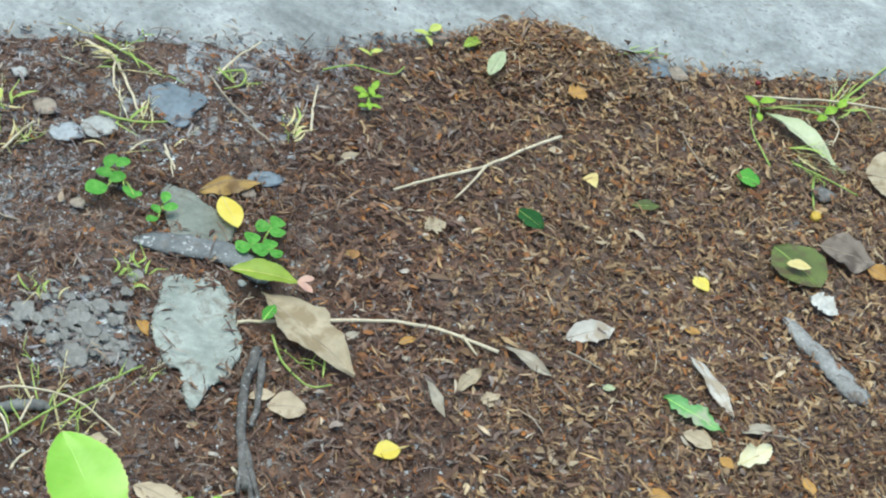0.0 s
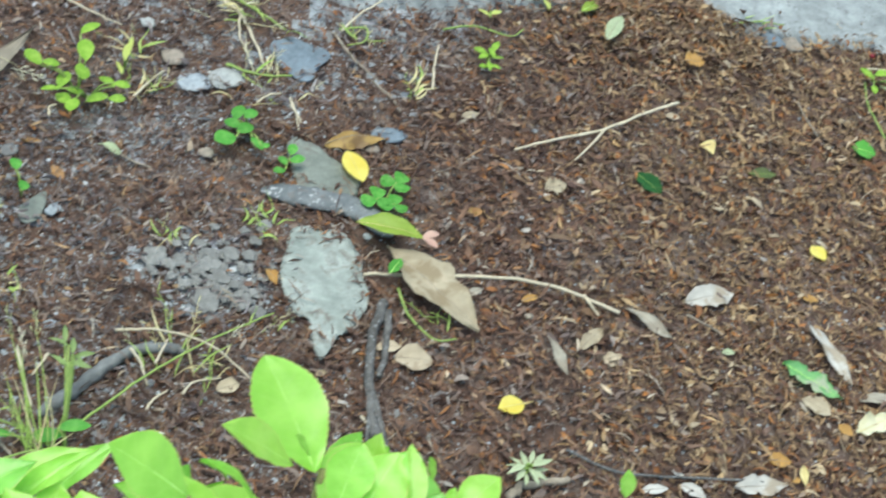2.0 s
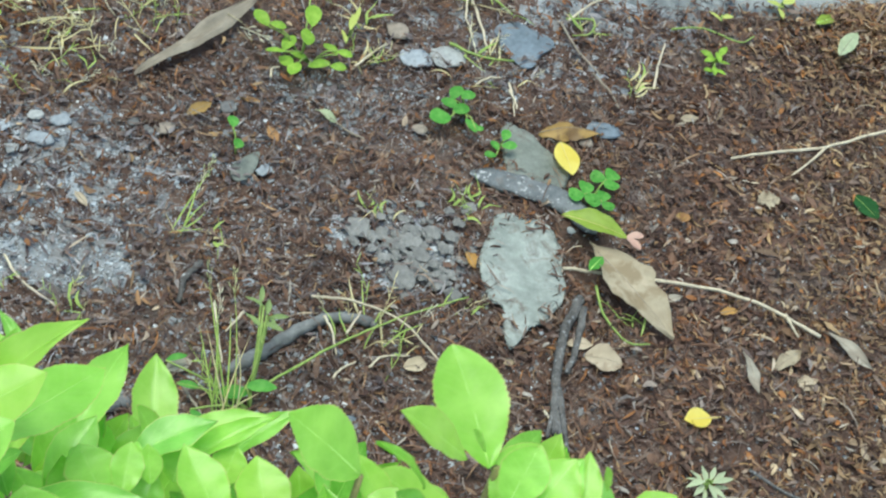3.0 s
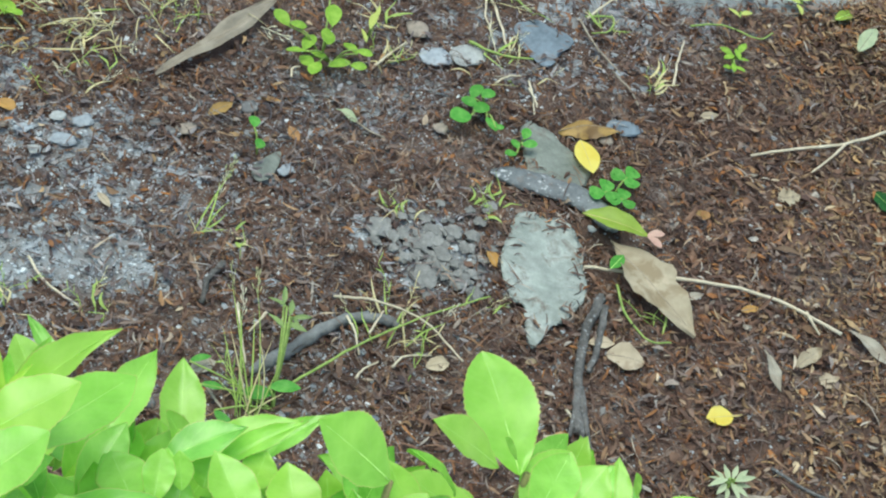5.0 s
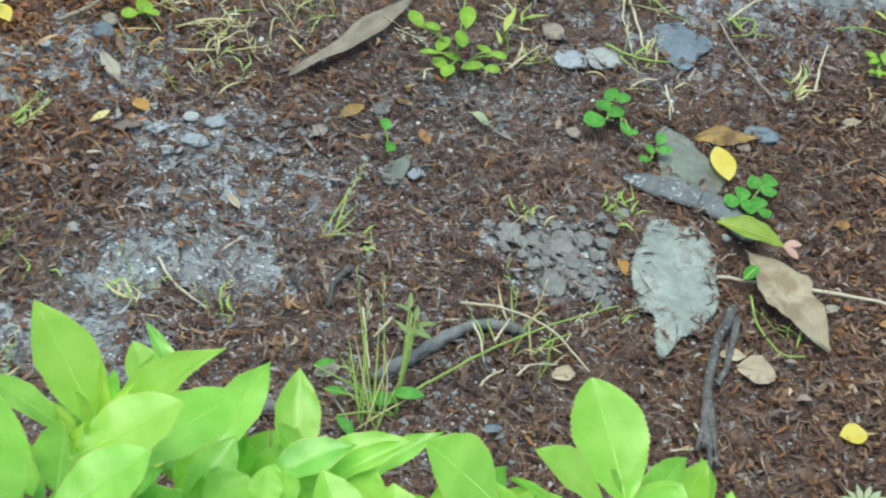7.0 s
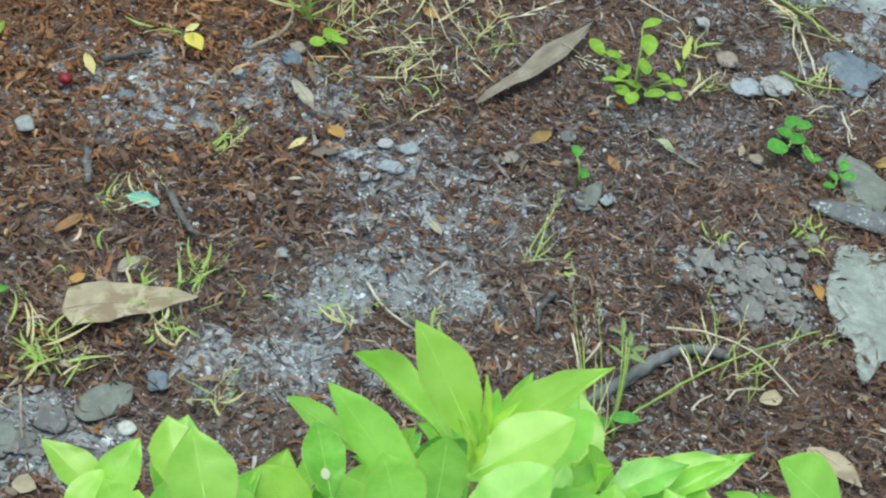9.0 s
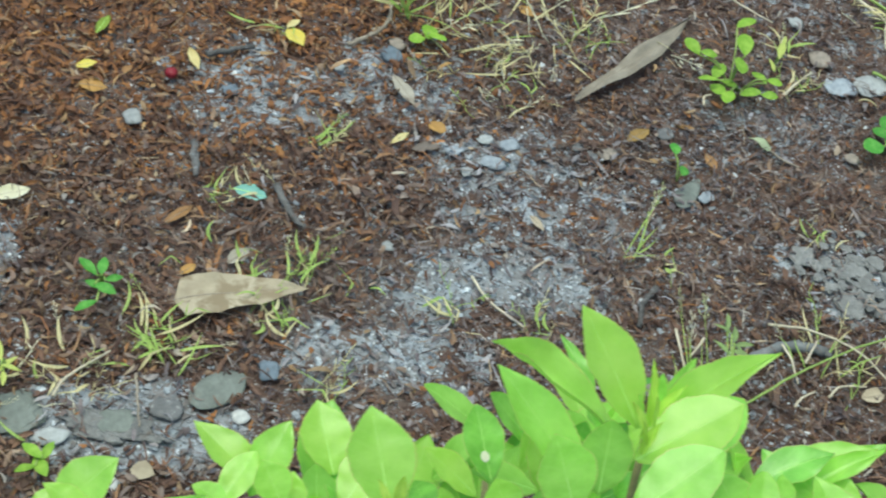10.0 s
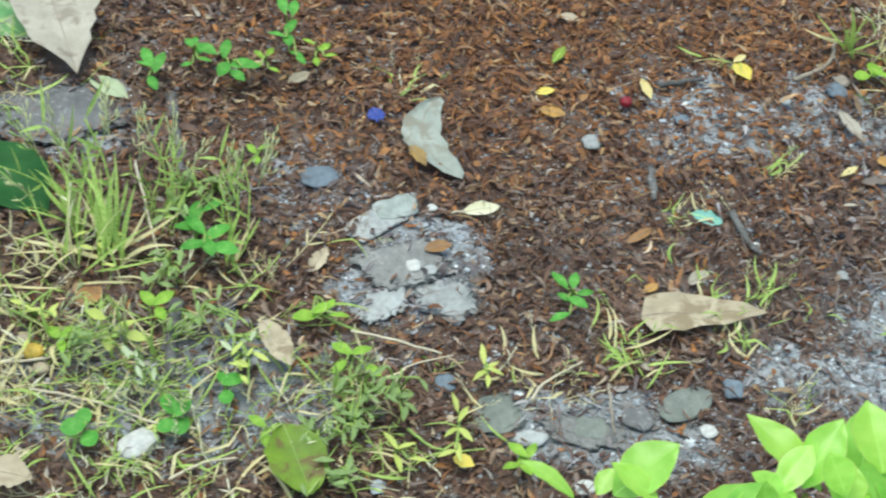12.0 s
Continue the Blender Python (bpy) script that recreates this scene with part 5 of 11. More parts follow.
shrub_leaf(0.020, -0.520, 0.172, 0.024, -0.505, 0.202, 0.0169, 0, "deep", -0.34)
shrub_leaf(0.044, -0.513, 0.181, 0.045, -0.489, 0.211, 0.0209, 0, "green", -0.29)
shrub_leaf(0.102, -0.540, 0.223, 0.108, -0.517, 0.253, 0.0204, 0, "deep", -0.02)
shrub_leaf(0.045, -0.488, 0.235, 0.058, -0.472, 0.265, 0.0168, 2, "deep", -0.11)
shrub_leaf(0.173, -0.471, 0.172, 0.131, -0.463, 0.202, 0.0261, 2, "green", -0.01)
shrub_leaf(-0.006, -0.530, 0.186, -0.009, -0.505, 0.216, 0.0199, 0, "deep", -0.33)
shrub_leaf(-0.064, -0.544, 0.194, -0.067, -0.526, 0.224, 0.0144, 0, "green", 0.28)
shrub_leaf(-0.080, -0.557, 0.217, -0.062, -0.532, 0.247, 0.0210, 0, "deep", 0.09)
shrub_leaf(0.118, -0.475, 0.196, 0.086, -0.455, 0.226, 0.0206, 0, "deep", 0.31)
shrub_leaf(0.081, -0.520, 0.229, 0.049, -0.522, 0.259, 0.0150, 2, "green", -0.33)
shrub_leaf(-0.175, -0.538, 0.233, -0.152, -0.521, 0.263, 0.0198, 1, "green", 0.46)
shrub_leaf(0.016, -0.511, 0.172, -0.016, -0.494, 0.202, 0.0244, 1, "deep", 0.27)
shrub_leaf(0.001, -0.528, 0.203, -0.030, -0.520, 0.233, 0.0169, 0, "deep", 0.19)
shrub_leaf(0.105, -0.510, 0.212, 0.105, -0.479, 0.242, 0.0228, 1, "deep", -0.09)
shrub_leaf(0.150, -0.485, 0.179, 0.118, -0.486, 0.209, 0.0134, 2, "green", -0.43)
shrub_leaf(-0.161, -0.509, 0.191, -0.142, -0.495, 0.221, 0.0201, 3, "green", -0.32)
shrub_leaf(0.063, -0.485, 0.222, 0.070, -0.460, 0.252, 0.0198, 0, "green", -0.11)
shrub_leaf(0.066, -0.473, 0.210, 0.076, -0.457, 0.240, 0.0194, 3, "deep", 0.25)
shrub_leaf(-0.128, -0.530, 0.221, -0.104, -0.512, 0.251, 0.0228, 2, "deep", -0.4)
shrub_leaf(-0.015, -0.535, 0.221, 0.001, -0.524, 0.251, 0.0173, 3, "deep", -0.31)
shrub_leaf(0.047, -0.496, 0.184, 0.009, -0.492, 0.214, 0.0201, 0, "deep", -0.43)
shrub_leaf(0.068, -0.491, 0.201, 0.065, -0.477, 0.231, 0.0153, 2, "deep", 0.02)
shrub_leaf(-0.027, -0.500, 0.186, -0.059, -0.500, 0.216, 0.0170, 3, "deep", 0.22)
shrub_leaf(-0.030, -0.520, 0.197, -0.042, -0.496, 0.227, 0.0229, 0, "green", -0.02)
shrub_leaf(-0.039, -0.556, 0.232, -0.030, -0.535, 0.262, 0.0199, 3, "deep", 0.32)
shrub_leaf(-0.077, -0.530, 0.205, -0.096, -0.517, 0.235, 0.0174, 0, "green", -0.19)
shrub_leaf(-0.076, -0.517, 0.180, -0.081, -0.502, 0.210, 0.0141, 2, "deep", 0.24)
shrub_leaf(0.142, -0.516, 0.182, 0.125, -0.491, 0.212, 0.0205, 3, "deep", -0.31)
shrub_leaf(-0.178, -0.515, 0.206, -0.156, -0.490, 0.236, 0.0257, 3, "green", -0.26)
shrub_leaf(0.051, -0.522, 0.181, 0.034, -0.504, 0.211, 0.0179, 1, "deep", -0.33)
shrub_leaf(-0.077, -0.502, 0.183, -0.062, -0.494, 0.213, 0.0163, 1, "green", -0.43)
shrub_leaf(0.012, -0.535, 0.201, -0.004, -0.505, 0.231, 0.0259, 0, "green", 0.47)
shrub_leaf(-0.093, -0.494, 0.170, -0.122, -0.484, 0.200, 0.0228, 2, "deep", 0.34)
shrub_leaf(-0.057, -0.551, 0.232, -0.081, -0.539, 0.262, 0.0199, 3, "deep", 0.38)
shrub_leaf(-0.192, -0.514, 0.176, -0.173, -0.490, 0.206, 0.0234, 0, "green", -0.44)
shrub_leaf(0.075, -0.508, 0.213, 0.062, -0.480, 0.243, 0.0205, 1, "green", -0.15)
shrub_leaf(-0.059, -0.543, 0.232, -0.082, -0.547, 0.262, 0.0139, 0, "deep", -0.23)
shrub_leaf(-0.165, -0.517, 0.205, -0.162, -0.491, 0.235, 0.0178, 0, "green", 0.43)
shrub_leaf(-0.022, -0.538, 0.218, -0.018, -0.517, 0.248, 0.0156, 0, "green", 0.0)
shrub_leaf(0.042, -0.533, 0.214, 0.039, -0.520, 0.244, 0.0133, 2, "green", 0.36)
shrub_leaf(-0.010, -0.488, 0.190, -0.047, -0.485, 0.220, 0.0218, 3, "deep", 0.1)
shrub_leaf(-0.133, -0.514, 0.185, -0.146, -0.488, 0.215, 0.0199, 1, "green", 0.11)
shrub_leaf(0.040, -0.541, 0.215, 0.005, -0.528, 0.245, 0.0221, 2, "green", -0.27)
shrub_leaf(-0.034, -0.531, 0.201, -0.024, -0.500, 0.231, 0.0254, 0, "deep", 0.1)
shrub_leaf(-0.062, -0.572, 0.231, -0.068, -0.543, 0.261, 0.0243, 3, "green", 0.48)
shrub_leaf(0.057, -0.523, 0.185, 0.049, -0.503, 0.215, 0.0207, 1, "green", -0.34)
shrub_leaf(0.032, -0.531, 0.203, 0.022, -0.516, 0.233, 0.0142, 0, "deep", 0.33)
shrub_leaf(-0.126, -0.496, 0.173, -0.113, -0.481, 0.203, 0.0182, 1, "deep", -0.06)
shrub_leaf(-0.063, -0.502, 0.185, -0.086, -0.498, 0.215, 0.0133, 3, "deep", 0.08)
shrub_leaf(0.120, -0.498, 0.186, 0.127, -0.466, 0.216, 0.0226, 0, "green", -0.13)
shrub_leaf(0.085, -0.479, 0.202, 0.066, -0.457, 0.232, 0.0211, 0, "deep", 0.25)
shrub_leaf(-0.075, -0.551, 0.225, -0.065, -0.524, 0.255, 0.0192, 1, "green", 0.25)
shrub_leaf(-0.118, -0.522, 0.223, -0.103, -0.514, 0.253, 0.0151, 0, "deep", -0.29)
shrub_leaf(-0.028, -0.522, 0.185, -0.026, -0.502, 0.215, 0.0182, 1, "green", -0.31)
shrub_leaf(-0.123, -0.525, 0.219, -0.133, -0.514, 0.249, 0.0167, 3, "green", 0.5)
shrub_leaf(-0.098, -0.536, 0.204, -0.105, -0.513, 0.234, 0.0184, 0, "deep", 0.45)
shrub_leaf(-0.132, -0.539, 0.201, -0.131, -0.512, 0.231, 0.0208, 2, "green", -0.48)
shrub_leaf(0.023, -0.523, 0.185, 0.018, -0.498, 0.215, 0.0170, 2, "green", -0.33)
shrub_leaf(0.086, -0.474, 0.193, 0.061, -0.470, 0.223, 0.0137, 0, "green", 0.12)
shrub_leaf(0.086, -0.442, 0.178, 0.077, -0.425, 0.208, 0.0160, 0, "green", 0.2)
shrub_leaf(-0.092, -0.518, 0.225, -0.116, -0.507, 0.255, 0.0172, 2, "deep", 0.29)
shrub_leaf(-0.011, -0.549, 0.227, -0.031, -0.524, 0.257, 0.0243, 1, "deep", -0.47)
shrub_leaf(-0.175, -0.552, 0.224, -0.179, -0.538, 0.254, 0.0170, 0, "deep", 0.28)
shrub_leaf(-0.074, -0.510, 0.181, -0.097, -0.490, 0.211, 0.0218, 2, "deep", -0.45)
shrub_leaf(-0.258, -0.568, 0.193, -0.248, -0.541, 0.223, 0.0180, 1, "deep", -0.39)
shrub_leaf(-0.099, -0.510, 0.186, -0.121, -0.484, 0.216, 0.0219, 0, "deep", 0.47)
shrub_leaf(-0.229, -0.597, 0.221, -0.259, -0.597, 0.251, 0.0187, 2, "green", 0.27)
shrub_leaf(-0.309, -0.596, 0.181, -0.327, -0.590, 0.211, 0.0174, 0, "deep", 0.27)
shrub_leaf(-0.024, -0.536, 0.187, -0.047, -0.513, 0.217, 0.0199, 3, "green", 0.19)
shrub_leaf(-0.198, -0.540, 0.232, -0.189, -0.529, 0.262, 0.0155, 0, "green", -0.25)
shrub_leaf(-0.012, -0.490, 0.197, 0.002, -0.480, 0.227, 0.0159, 3, "deep", 0.42)
shrub_leaf(-0.242, -0.607, 0.224, -0.259, -0.603, 0.254, 0.0116, 0, "deep", 0.48)
shrub_leaf(-0.200, -0.536, 0.206, -0.179, -0.518, 0.236, 0.0191, 1, "green", 0.02)
shrub_leaf(-0.290, -0.619, 0.223, -0.308, -0.618, 0.253, 0.0134, 0, "deep", -0.17)
shrub_leaf(-0.286, -0.606, 0.216, -0.274, -0.593, 0.246, 0.0168, 3, "green", -0.22)
shrub_leaf(-0.337, -0.632, 0.225, -0.323, -0.616, 0.255, 0.0188, 1, "deep", -0.36)
shrub_leaf(-0.224, -0.577, 0.195, -0.226, -0.549, 0.225, 0.0193, 0, "green", 0.47)
shrub_leaf(-0.305, -0.628, 0.219, -0.310, -0.618, 0.249, 0.0112, 1, "deep", 0.18)
shrub_leaf(-0.269, -0.578, 0.193, -0.264, -0.554, 0.223, 0.0171, 0, "deep", -0.19)
shrub_leaf(-0.267, -0.583, 0.198, -0.257, -0.556, 0.228, 0.0226, 0, "green", -0.2)
shrub_leaf(-0.227, -0.608, 0.224, -0.256, -0.596, 0.254, 0.0214, 2, "deep", 0.21)
shrub_leaf(-0.014, -0.511, 0.220, -0.029, -0.502, 0.250, 0.0142, 2, "green", 0.4)
shrub_leaf(-0.172, -0.568, 0.235, -0.161, -0.542, 0.265, 0.0214, 0, "deep", 0.27)
shrub_leaf(0.037, -0.504, 0.221, -0.009, -0.506, 0.251, 0.0251, 2, "green", 0.07)
shrub_leaf(-0.208, -0.559, 0.198, -0.223, -0.535, 0.228, 0.0182, 1, "deep", 0.26)
shrub_leaf(-0.239, -0.585, 0.234, -0.263, -0.581, 0.264, 0.0152, 1, "deep", -0.11)
shrub_leaf(-0.106, -0.543, 0.206, -0.090, -0.522, 0.236, 0.0219, 2, "deep", -0.03)
shrub_leaf(-0.157, -0.509, 0.209, -0.177, -0.501, 0.239, 0.0160, 1, "deep", 0.09)
shrub_leaf(-0.205, -0.523, 0.186, -0.186, -0.496, 0.216, 0.0200, 0, "deep", 0.03)
shrub_leaf(-0.010, -0.518, 0.221, -0.039, -0.503, 0.251, 0.0203, 3, "deep", -0.25)
shrub_leaf(-0.248, -0.599, 0.215, -0.249, -0.586, 0.245, 0.0130, 0, "green", 0.49)
shrub_leaf(-0.270, -0.606, 0.224, -0.280, -0.583, 0.254, 0.0204, 2, "deep", -0.08)
shrub_leaf(-0.113, -0.513, 0.188, -0.112, -0.491, 0.218, 0.0155, 1, "deep", -0.08)
shrub_leaf(-0.037, -0.525, 0.188, -0.033, -0.498, 0.218, 0.0201, 1, "deep", 0.23)
shrub_leaf(-0.280, -0.584, 0.188, -0.260, -0.567, 0.218, 0.0183, 1, "deep", -0.34)
shrub_leaf(-0.028, -0.529, 0.177, -0.028, -0.496, 0.207, 0.0209, 3, "green", -0.18)
shrub_leaf(-0.142, -0.518, 0.212, -0.169, -0.525, 0.242, 0.0150, 3, "deep", -0.32)
shrub_leaf(-0.021, -0.515, 0.191, -0.010, -0.482, 0.221, 0.0211, 3, "deep", 0.14)
shrub_leaf(-0.179, -0.557, 0.237, -0.199, -0.540, 0.267, 0.0169, 3, "green", -0.4)
shrub_leaf(-0.024, -0.521, 0.238, -0.018, -0.505, 0.268, 0.0164, 2, "deep", -0.42)
shrub_leaf(-0.118, -0.541, 0.223, -0.100, -0.526, 0.253, 0.0165, 1, "deep", -0.0)
shrub_leaf(-0.240, -0.562, 0.198, -0.240, -0.533, 0.228, 0.0227, 3, "green", -0.09)
shrub_leaf(-0.136, -0.521, 0.226, -0.134, -0.504, 0.256, 0.0160, 1, "deep", 0.3)
shrub_leaf(-0.209, -0.570, 0.235, -0.202, -0.553, 0.265, 0.0154, 0, "deep", -0.14)
shrub_leaf(-0.054, -0.545, 0.190, -0.070, -0.516, 0.220, 0.0199, 1, "green", 0.16)
shrub_leaf(-0.041, -0.547, 0.203, -0.031, -0.517, 0.233, 0.0216, 0, "deep", -0.24)
shrub_leaf(-0.091, -0.522, 0.208, -0.079, -0.511, 0.238, 0.0166, 3, "deep", 0.47)
shrub_leaf(-0.182, -0.542, 0.233, -0.177, -0.529, 0.263, 0.0160, 2, "deep", 0.46)
shrub_leaf(-0.162, -0.503, 0.186, -0.183, -0.494, 0.216, 0.0147, 0, "green", -0.17)
shrub_leaf(-0.183, -0.520, 0.184, -0.213, -0.518, 0.214, 0.0199, 3, "deep", 0.38)
shrub_leaf(-0.103, -0.549, 0.223, -0.089, -0.522, 0.253, 0.0235, 2, "deep", -0.44)
shrub_leaf(0.047, -0.490, 0.189, -0.000, -0.490, 0.219, 0.0199, 2, "deep", 0.45)
shrub_leaf(-0.219, -0.554, 0.202, -0.214, -0.541, 0.232, 0.0159, 0, "deep", 0.24)
shrub_leaf(-0.236, -0.561, 0.179, -0.238, -0.545, 0.209, 0.0132, 1, "deep", 0.35)
shrub_leaf(-0.233, -0.554, 0.225, -0.216, -0.544, 0.255, 0.0164, 0, "deep", -0.15)
shrub_leaf(-0.174, -0.535, 0.188, -0.186, -0.511, 0.218, 0.0221, 0, "deep", 0.17)
shrub_leaf(-0.267, -0.589, 0.203, -0.267, -0.565, 0.233, 0.0216, 0, "green", 0.03)
shrub_leaf(-0.164, -0.528, 0.234, -0.190, -0.528, 0.264, 0.0134, 3, "green", -0.02)
shrub_leaf(-0.107, -0.517, 0.184, -0.127, -0.499, 0.214, 0.0162, 0, "green", 0.15)
shrub_leaf(-0.228, -0.572, 0.190, -0.244, -0.559, 0.220, 0.0189, 3, "green", 0.37)
shrub_leaf(-0.042, -0.514, 0.172, -0.036, -0.496, 0.202, 0.0159, 3, "deep", 0.34)
shrub_leaf(-0.256, -0.597, 0.194, -0.263, -0.571, 0.224, 0.0169, 0, "deep", -0.34)
shrub_leaf(-0.130, -0.520, 0.207, -0.120, -0.499, 0.237, 0.0184, 0, "green", 0.03)
shrub_leaf(0.038, -0.490, 0.194, 0.001, -0.486, 0.224, 0.0204, 1, "deep", -0.07)
shrub_leaf(-0.267, -0.612, 0.188, -0.289, -0.593, 0.218, 0.0182, 1, "deep", -0.04)
shrub_leaf(-0.148, -0.544, 0.239, -0.137, -0.529, 0.269, 0.0178, 0, "deep", 0.01)
shrub_leaf(-0.000, -0.539, 0.221, -0.013, -0.518, 0.251, 0.0186, 0, "deep", 0.38)
shrub_leaf(-0.064, -0.573, 0.230, -0.073, -0.543, 0.260, 0.0216, 1, "green", -0.3)
shrub_leaf(-0.209, -0.543, 0.186, -0.238, -0.544, 0.216, 0.0157, 3, "deep", 0.1)
shrub_leaf(-0.312, -0.596, 0.170, -0.327, -0.588, 0.200, 0.0161, 0, "deep", 0.22)
shrub_leaf(-0.322, -0.608, 0.219, -0.307, -0.599, 0.249, 0.0142, 2, "green", 0.12)
shrub_leaf(-0.166, -0.601, 0.352, -0.170, -0.588, 0.381, 0.0052, 1, "young", 0.4)
shrub_leaf(-0.164, -0.602, 0.352, -0.156, -0.591, 0.376, 0.0058, 1, "young", -0.4)
shrub_leaf(-0.164, -0.598, 0.350, -0.154, -0.574, 0.372, 0.0070, 2, "deep", 0.3)
shrub_stem(-0.165, -0.608, 0.360, -0.154, -0.658)
shrub_stem(-0.186, -0.614, 0.340, -0.170, -0.664)
shrub_stem(0.021, -0.579, 0.370, -0.014, -0.629)
shrub_stem(-0.106, -0.488, 0.190, -0.109, -0.538)
shrub_stem(-0.022, -0.561, 0.320, -0.047, -0.611)
shrub_stem(-0.276, -0.579, 0.220, -0.237, -0.629)
shrub_stem(-0.242, -0.664, 0.355, -0.212, -0.714)
shrub_stem(-0.300, -0.600, 0.240, -0.255, -0.650)
shrub_stem(-0.375, -0.630, 0.230, -0.311, -0.680)
shrub_stem(-0.068, -0.584, 0.295, -0.081, -0.634)
shrub_stem(-0.114, -0.585, 0.295, -0.115, -0.635)
shrub_stem(-0.212, -0.575, 0.265, -0.189, -0.625)
shrub_stem(-0.106, -0.555, 0.285, -0.110, -0.605)
shrub_stem(0.079, -0.569, 0.340, 0.029, -0.619)
shrub_stem(0.173, -0.506, 0.285, 0.100, -0.556)
shrub_stem(-0.356, -0.629, 0.235, -0.297, -0.679)
for k, (wx, wy, wz) in enumerate([(-0.5, -0.74, 0.14), (-0.36, -0.72, 0.16), (-0.22, -0.74, 0.2), (-0.1, -0.72, 0.18), (0.02, -0.70, 0.2), (0.1, -0.68, 0.17), (-0.28, -0.82, 0.2), (-0.05, -0.8, 0.22), (-0.42, -0.82, 0.15)]):
    shrub_whorl(wx, wy, wz, 0.065, k + 40)

# ---- stones and roots ----
stone("stone", 0.0875, -0.1275, 0.1120, 0.0540, 0.0046, -87.1, M_STONE_GREEN, "flat pale grey-green stone bedded in the soil", seed=35, sink=0.36, jag=0.12, detail=6, taper=0.2, square=2.6, fray=0.055,
      lobes=((-42, -0.26, 15), (-95, 0.12, 16), (-8, 0.16, 12), (28, -0.16, 15), (82, 0.08, 14), (-150, 0.10, 14), (180, -0.06, 12)))
stone("stone", 0.0790, -0.0060, 0.0640, 0.0420, 0.0070, -57.2, M_STONE_SLATE, "wedge of grey-green stone beside a root", seed=5, sink=0.38, taper=-0.45, square=2.4, jag=0.2, detail=5, fray=0.07)
stone("stone", 0.0615, 0.1210, 0.0450, 0.0450, 0.0036, 0.0, M_STONE_BLUE, "flat five-cornered blue-grey stone half sunk in soil", seed=7, sink=0.42, jag=0.07, detail=5, fray=0.05,
      lobes=((28, 0.24, 22), (-75, 0.28, 20), (147, 0.15, 18), (106, 0.18, 18), (-24, -0.2, 25), (-132, -0.12, 18), (-172, -0.18, 15)))
stone("stone", -0.0190, 0.0690, 0.0240, 0.0210, 0.0034, 19.3, M_STONE_ICE, "pale bluish flat stone chip", seed=8, jag=0.22, sink=0.42, detail=4, fray=0.1, square=2.4)
stone("stone", 0.0050, 0.0800, 0.0280, 0.0230, 0.0036, 40.0, M_STONE_PALE, "pale grey stone chip under grass", seed=9, jag=0.22, sink=0.42, detail=4, fray=0.1, square=2.4)
stone("stone", 0.1353, 0.0466, 0.0300, 0.0170, 0.0036, 14.4, M_STONE_BLUE, "bluish grey stone half hidden beside a brown leaf", seed=10, sink=0.44, detail=4, jag=0.18, fray=0.06)
stone("stone", -0.1175, -0.0935, 0.0350, 0.0140, 0.0032, 72.0, M_STONE_SLATE, "slim three-cornered grey-brown stone set in the soil", seed=3, jag=0.08, sink=0.38, taper=0.5, detail=4, fray=0.03)
stone("stone", -0.3724, -0.3768, 0.0385, 0.0235, 0.0062, 52.0, M_STONE_SLATE, "rounded grey-green river stone", seed=14, sink=0.43, jag=0.12, detail=4, fray=0.02)
stone("stone", -0.3481, -0.3516, 0.0122, 0.0153, 0.0049, 20.2, M_STONE_BLUE, "small squarish slate-blue stone", seed=15, jag=0.15, square=4)
stone("stone", -0.3960, -0.4006, 0.0195, 0.0161, 0.0065, 13.9, M_STONE_DARK, "dull brown-grey stone beside the river stone", seed=16)
stone("stone", -0.4202, -0.4200, 0.0230, 0.0190, 0.0018, 44.9, M_STONE_SLATE, "flat grey-brown stone in soil", seed=17, sink=0.44, detail=4, fray=0.05)
stone("stone", -0.4763, -0.4340, 0.0310, 0.0290, 0.0033, 41.9, M_STONE_SLATE, "grey-green flat stone among yellow weeds", seed=18, sink=0.42, detail=5, fray=0.1)
stone("stone", -0.5144, -0.4243, 0.0127, 0.0134, 0.0051, 25.2, M_STONE_BLUE, "small slate-blue stone near the weeds", seed=19, jag=0.15, square=4)
stone("stone", -0.4522, -0.4423, 0.0226, 0.0126, 0.0050, 28.2, M_STONE_PALE, "white-grey flat stone near the shrub", seed=20)
stone("stone", -0.6045, -0.3110, 0.0560, 0.0210, 0.0034, 64.0, M_STONE_PALE, "angular pale grey broken stone", seed=21, jag=0.15, square=4.0, sink=0.4, detail=5, fray=0.08, lobes=((20, 0.12, 14), (-30, -0.15, 16)))
stone("stone", -0.5760, -0.3440, 0.0520, 0.0340, 0.0060, 32.0, M_CLOD, "crumbling flat grey stone in pale soil", seed=52, jag=0.35, square=2.3, sink=0.45, detail=5, fray=0.35)
stone("stone", -0.6000, -0.2990, 0.0300, 0.0190, 0.0036, 45.0, M_STONE_GREEN, "pale flake on a broken grey stone", seed=29, jag=0.2, square=4.0, sink=0.05, detail=4, fray=0.06)
stone("stone", -0.6600, -0.2940, 0.0270, 0.0200, 0.0036, 32.9, M_STONE_BLUE, "low blue-grey stone in the soil", seed=22, jag=0.2, detail=4, fray=0.05, sink=0.4)
stone("stone", -0.8502, -0.3149, 0.0860, 0.0580, 0.0032, 32.8, M_STONE_DARK, "broad flat dark grey wet stone", seed=23, sink=0.4, square=2.6, jag=0.3, detail=5, fray=0.14)
stone("stone", -0.5372, -0.3602, 0.0413, 0.0291, 0.0029, 8.5, M_STONE_PALE, "pale crumbling stone in the soil", seed=24, sink=0.44, jag=0.4, detail=5, fray=0.3)
stone("stone", -0.5740, -0.3804, 0.0370, 0.0217, 0.0022, 61.3, M_STONE_PALE, "pale worn flat stone", seed=25, sink=0.44, jag=0.35, detail=5, fray=0.3)
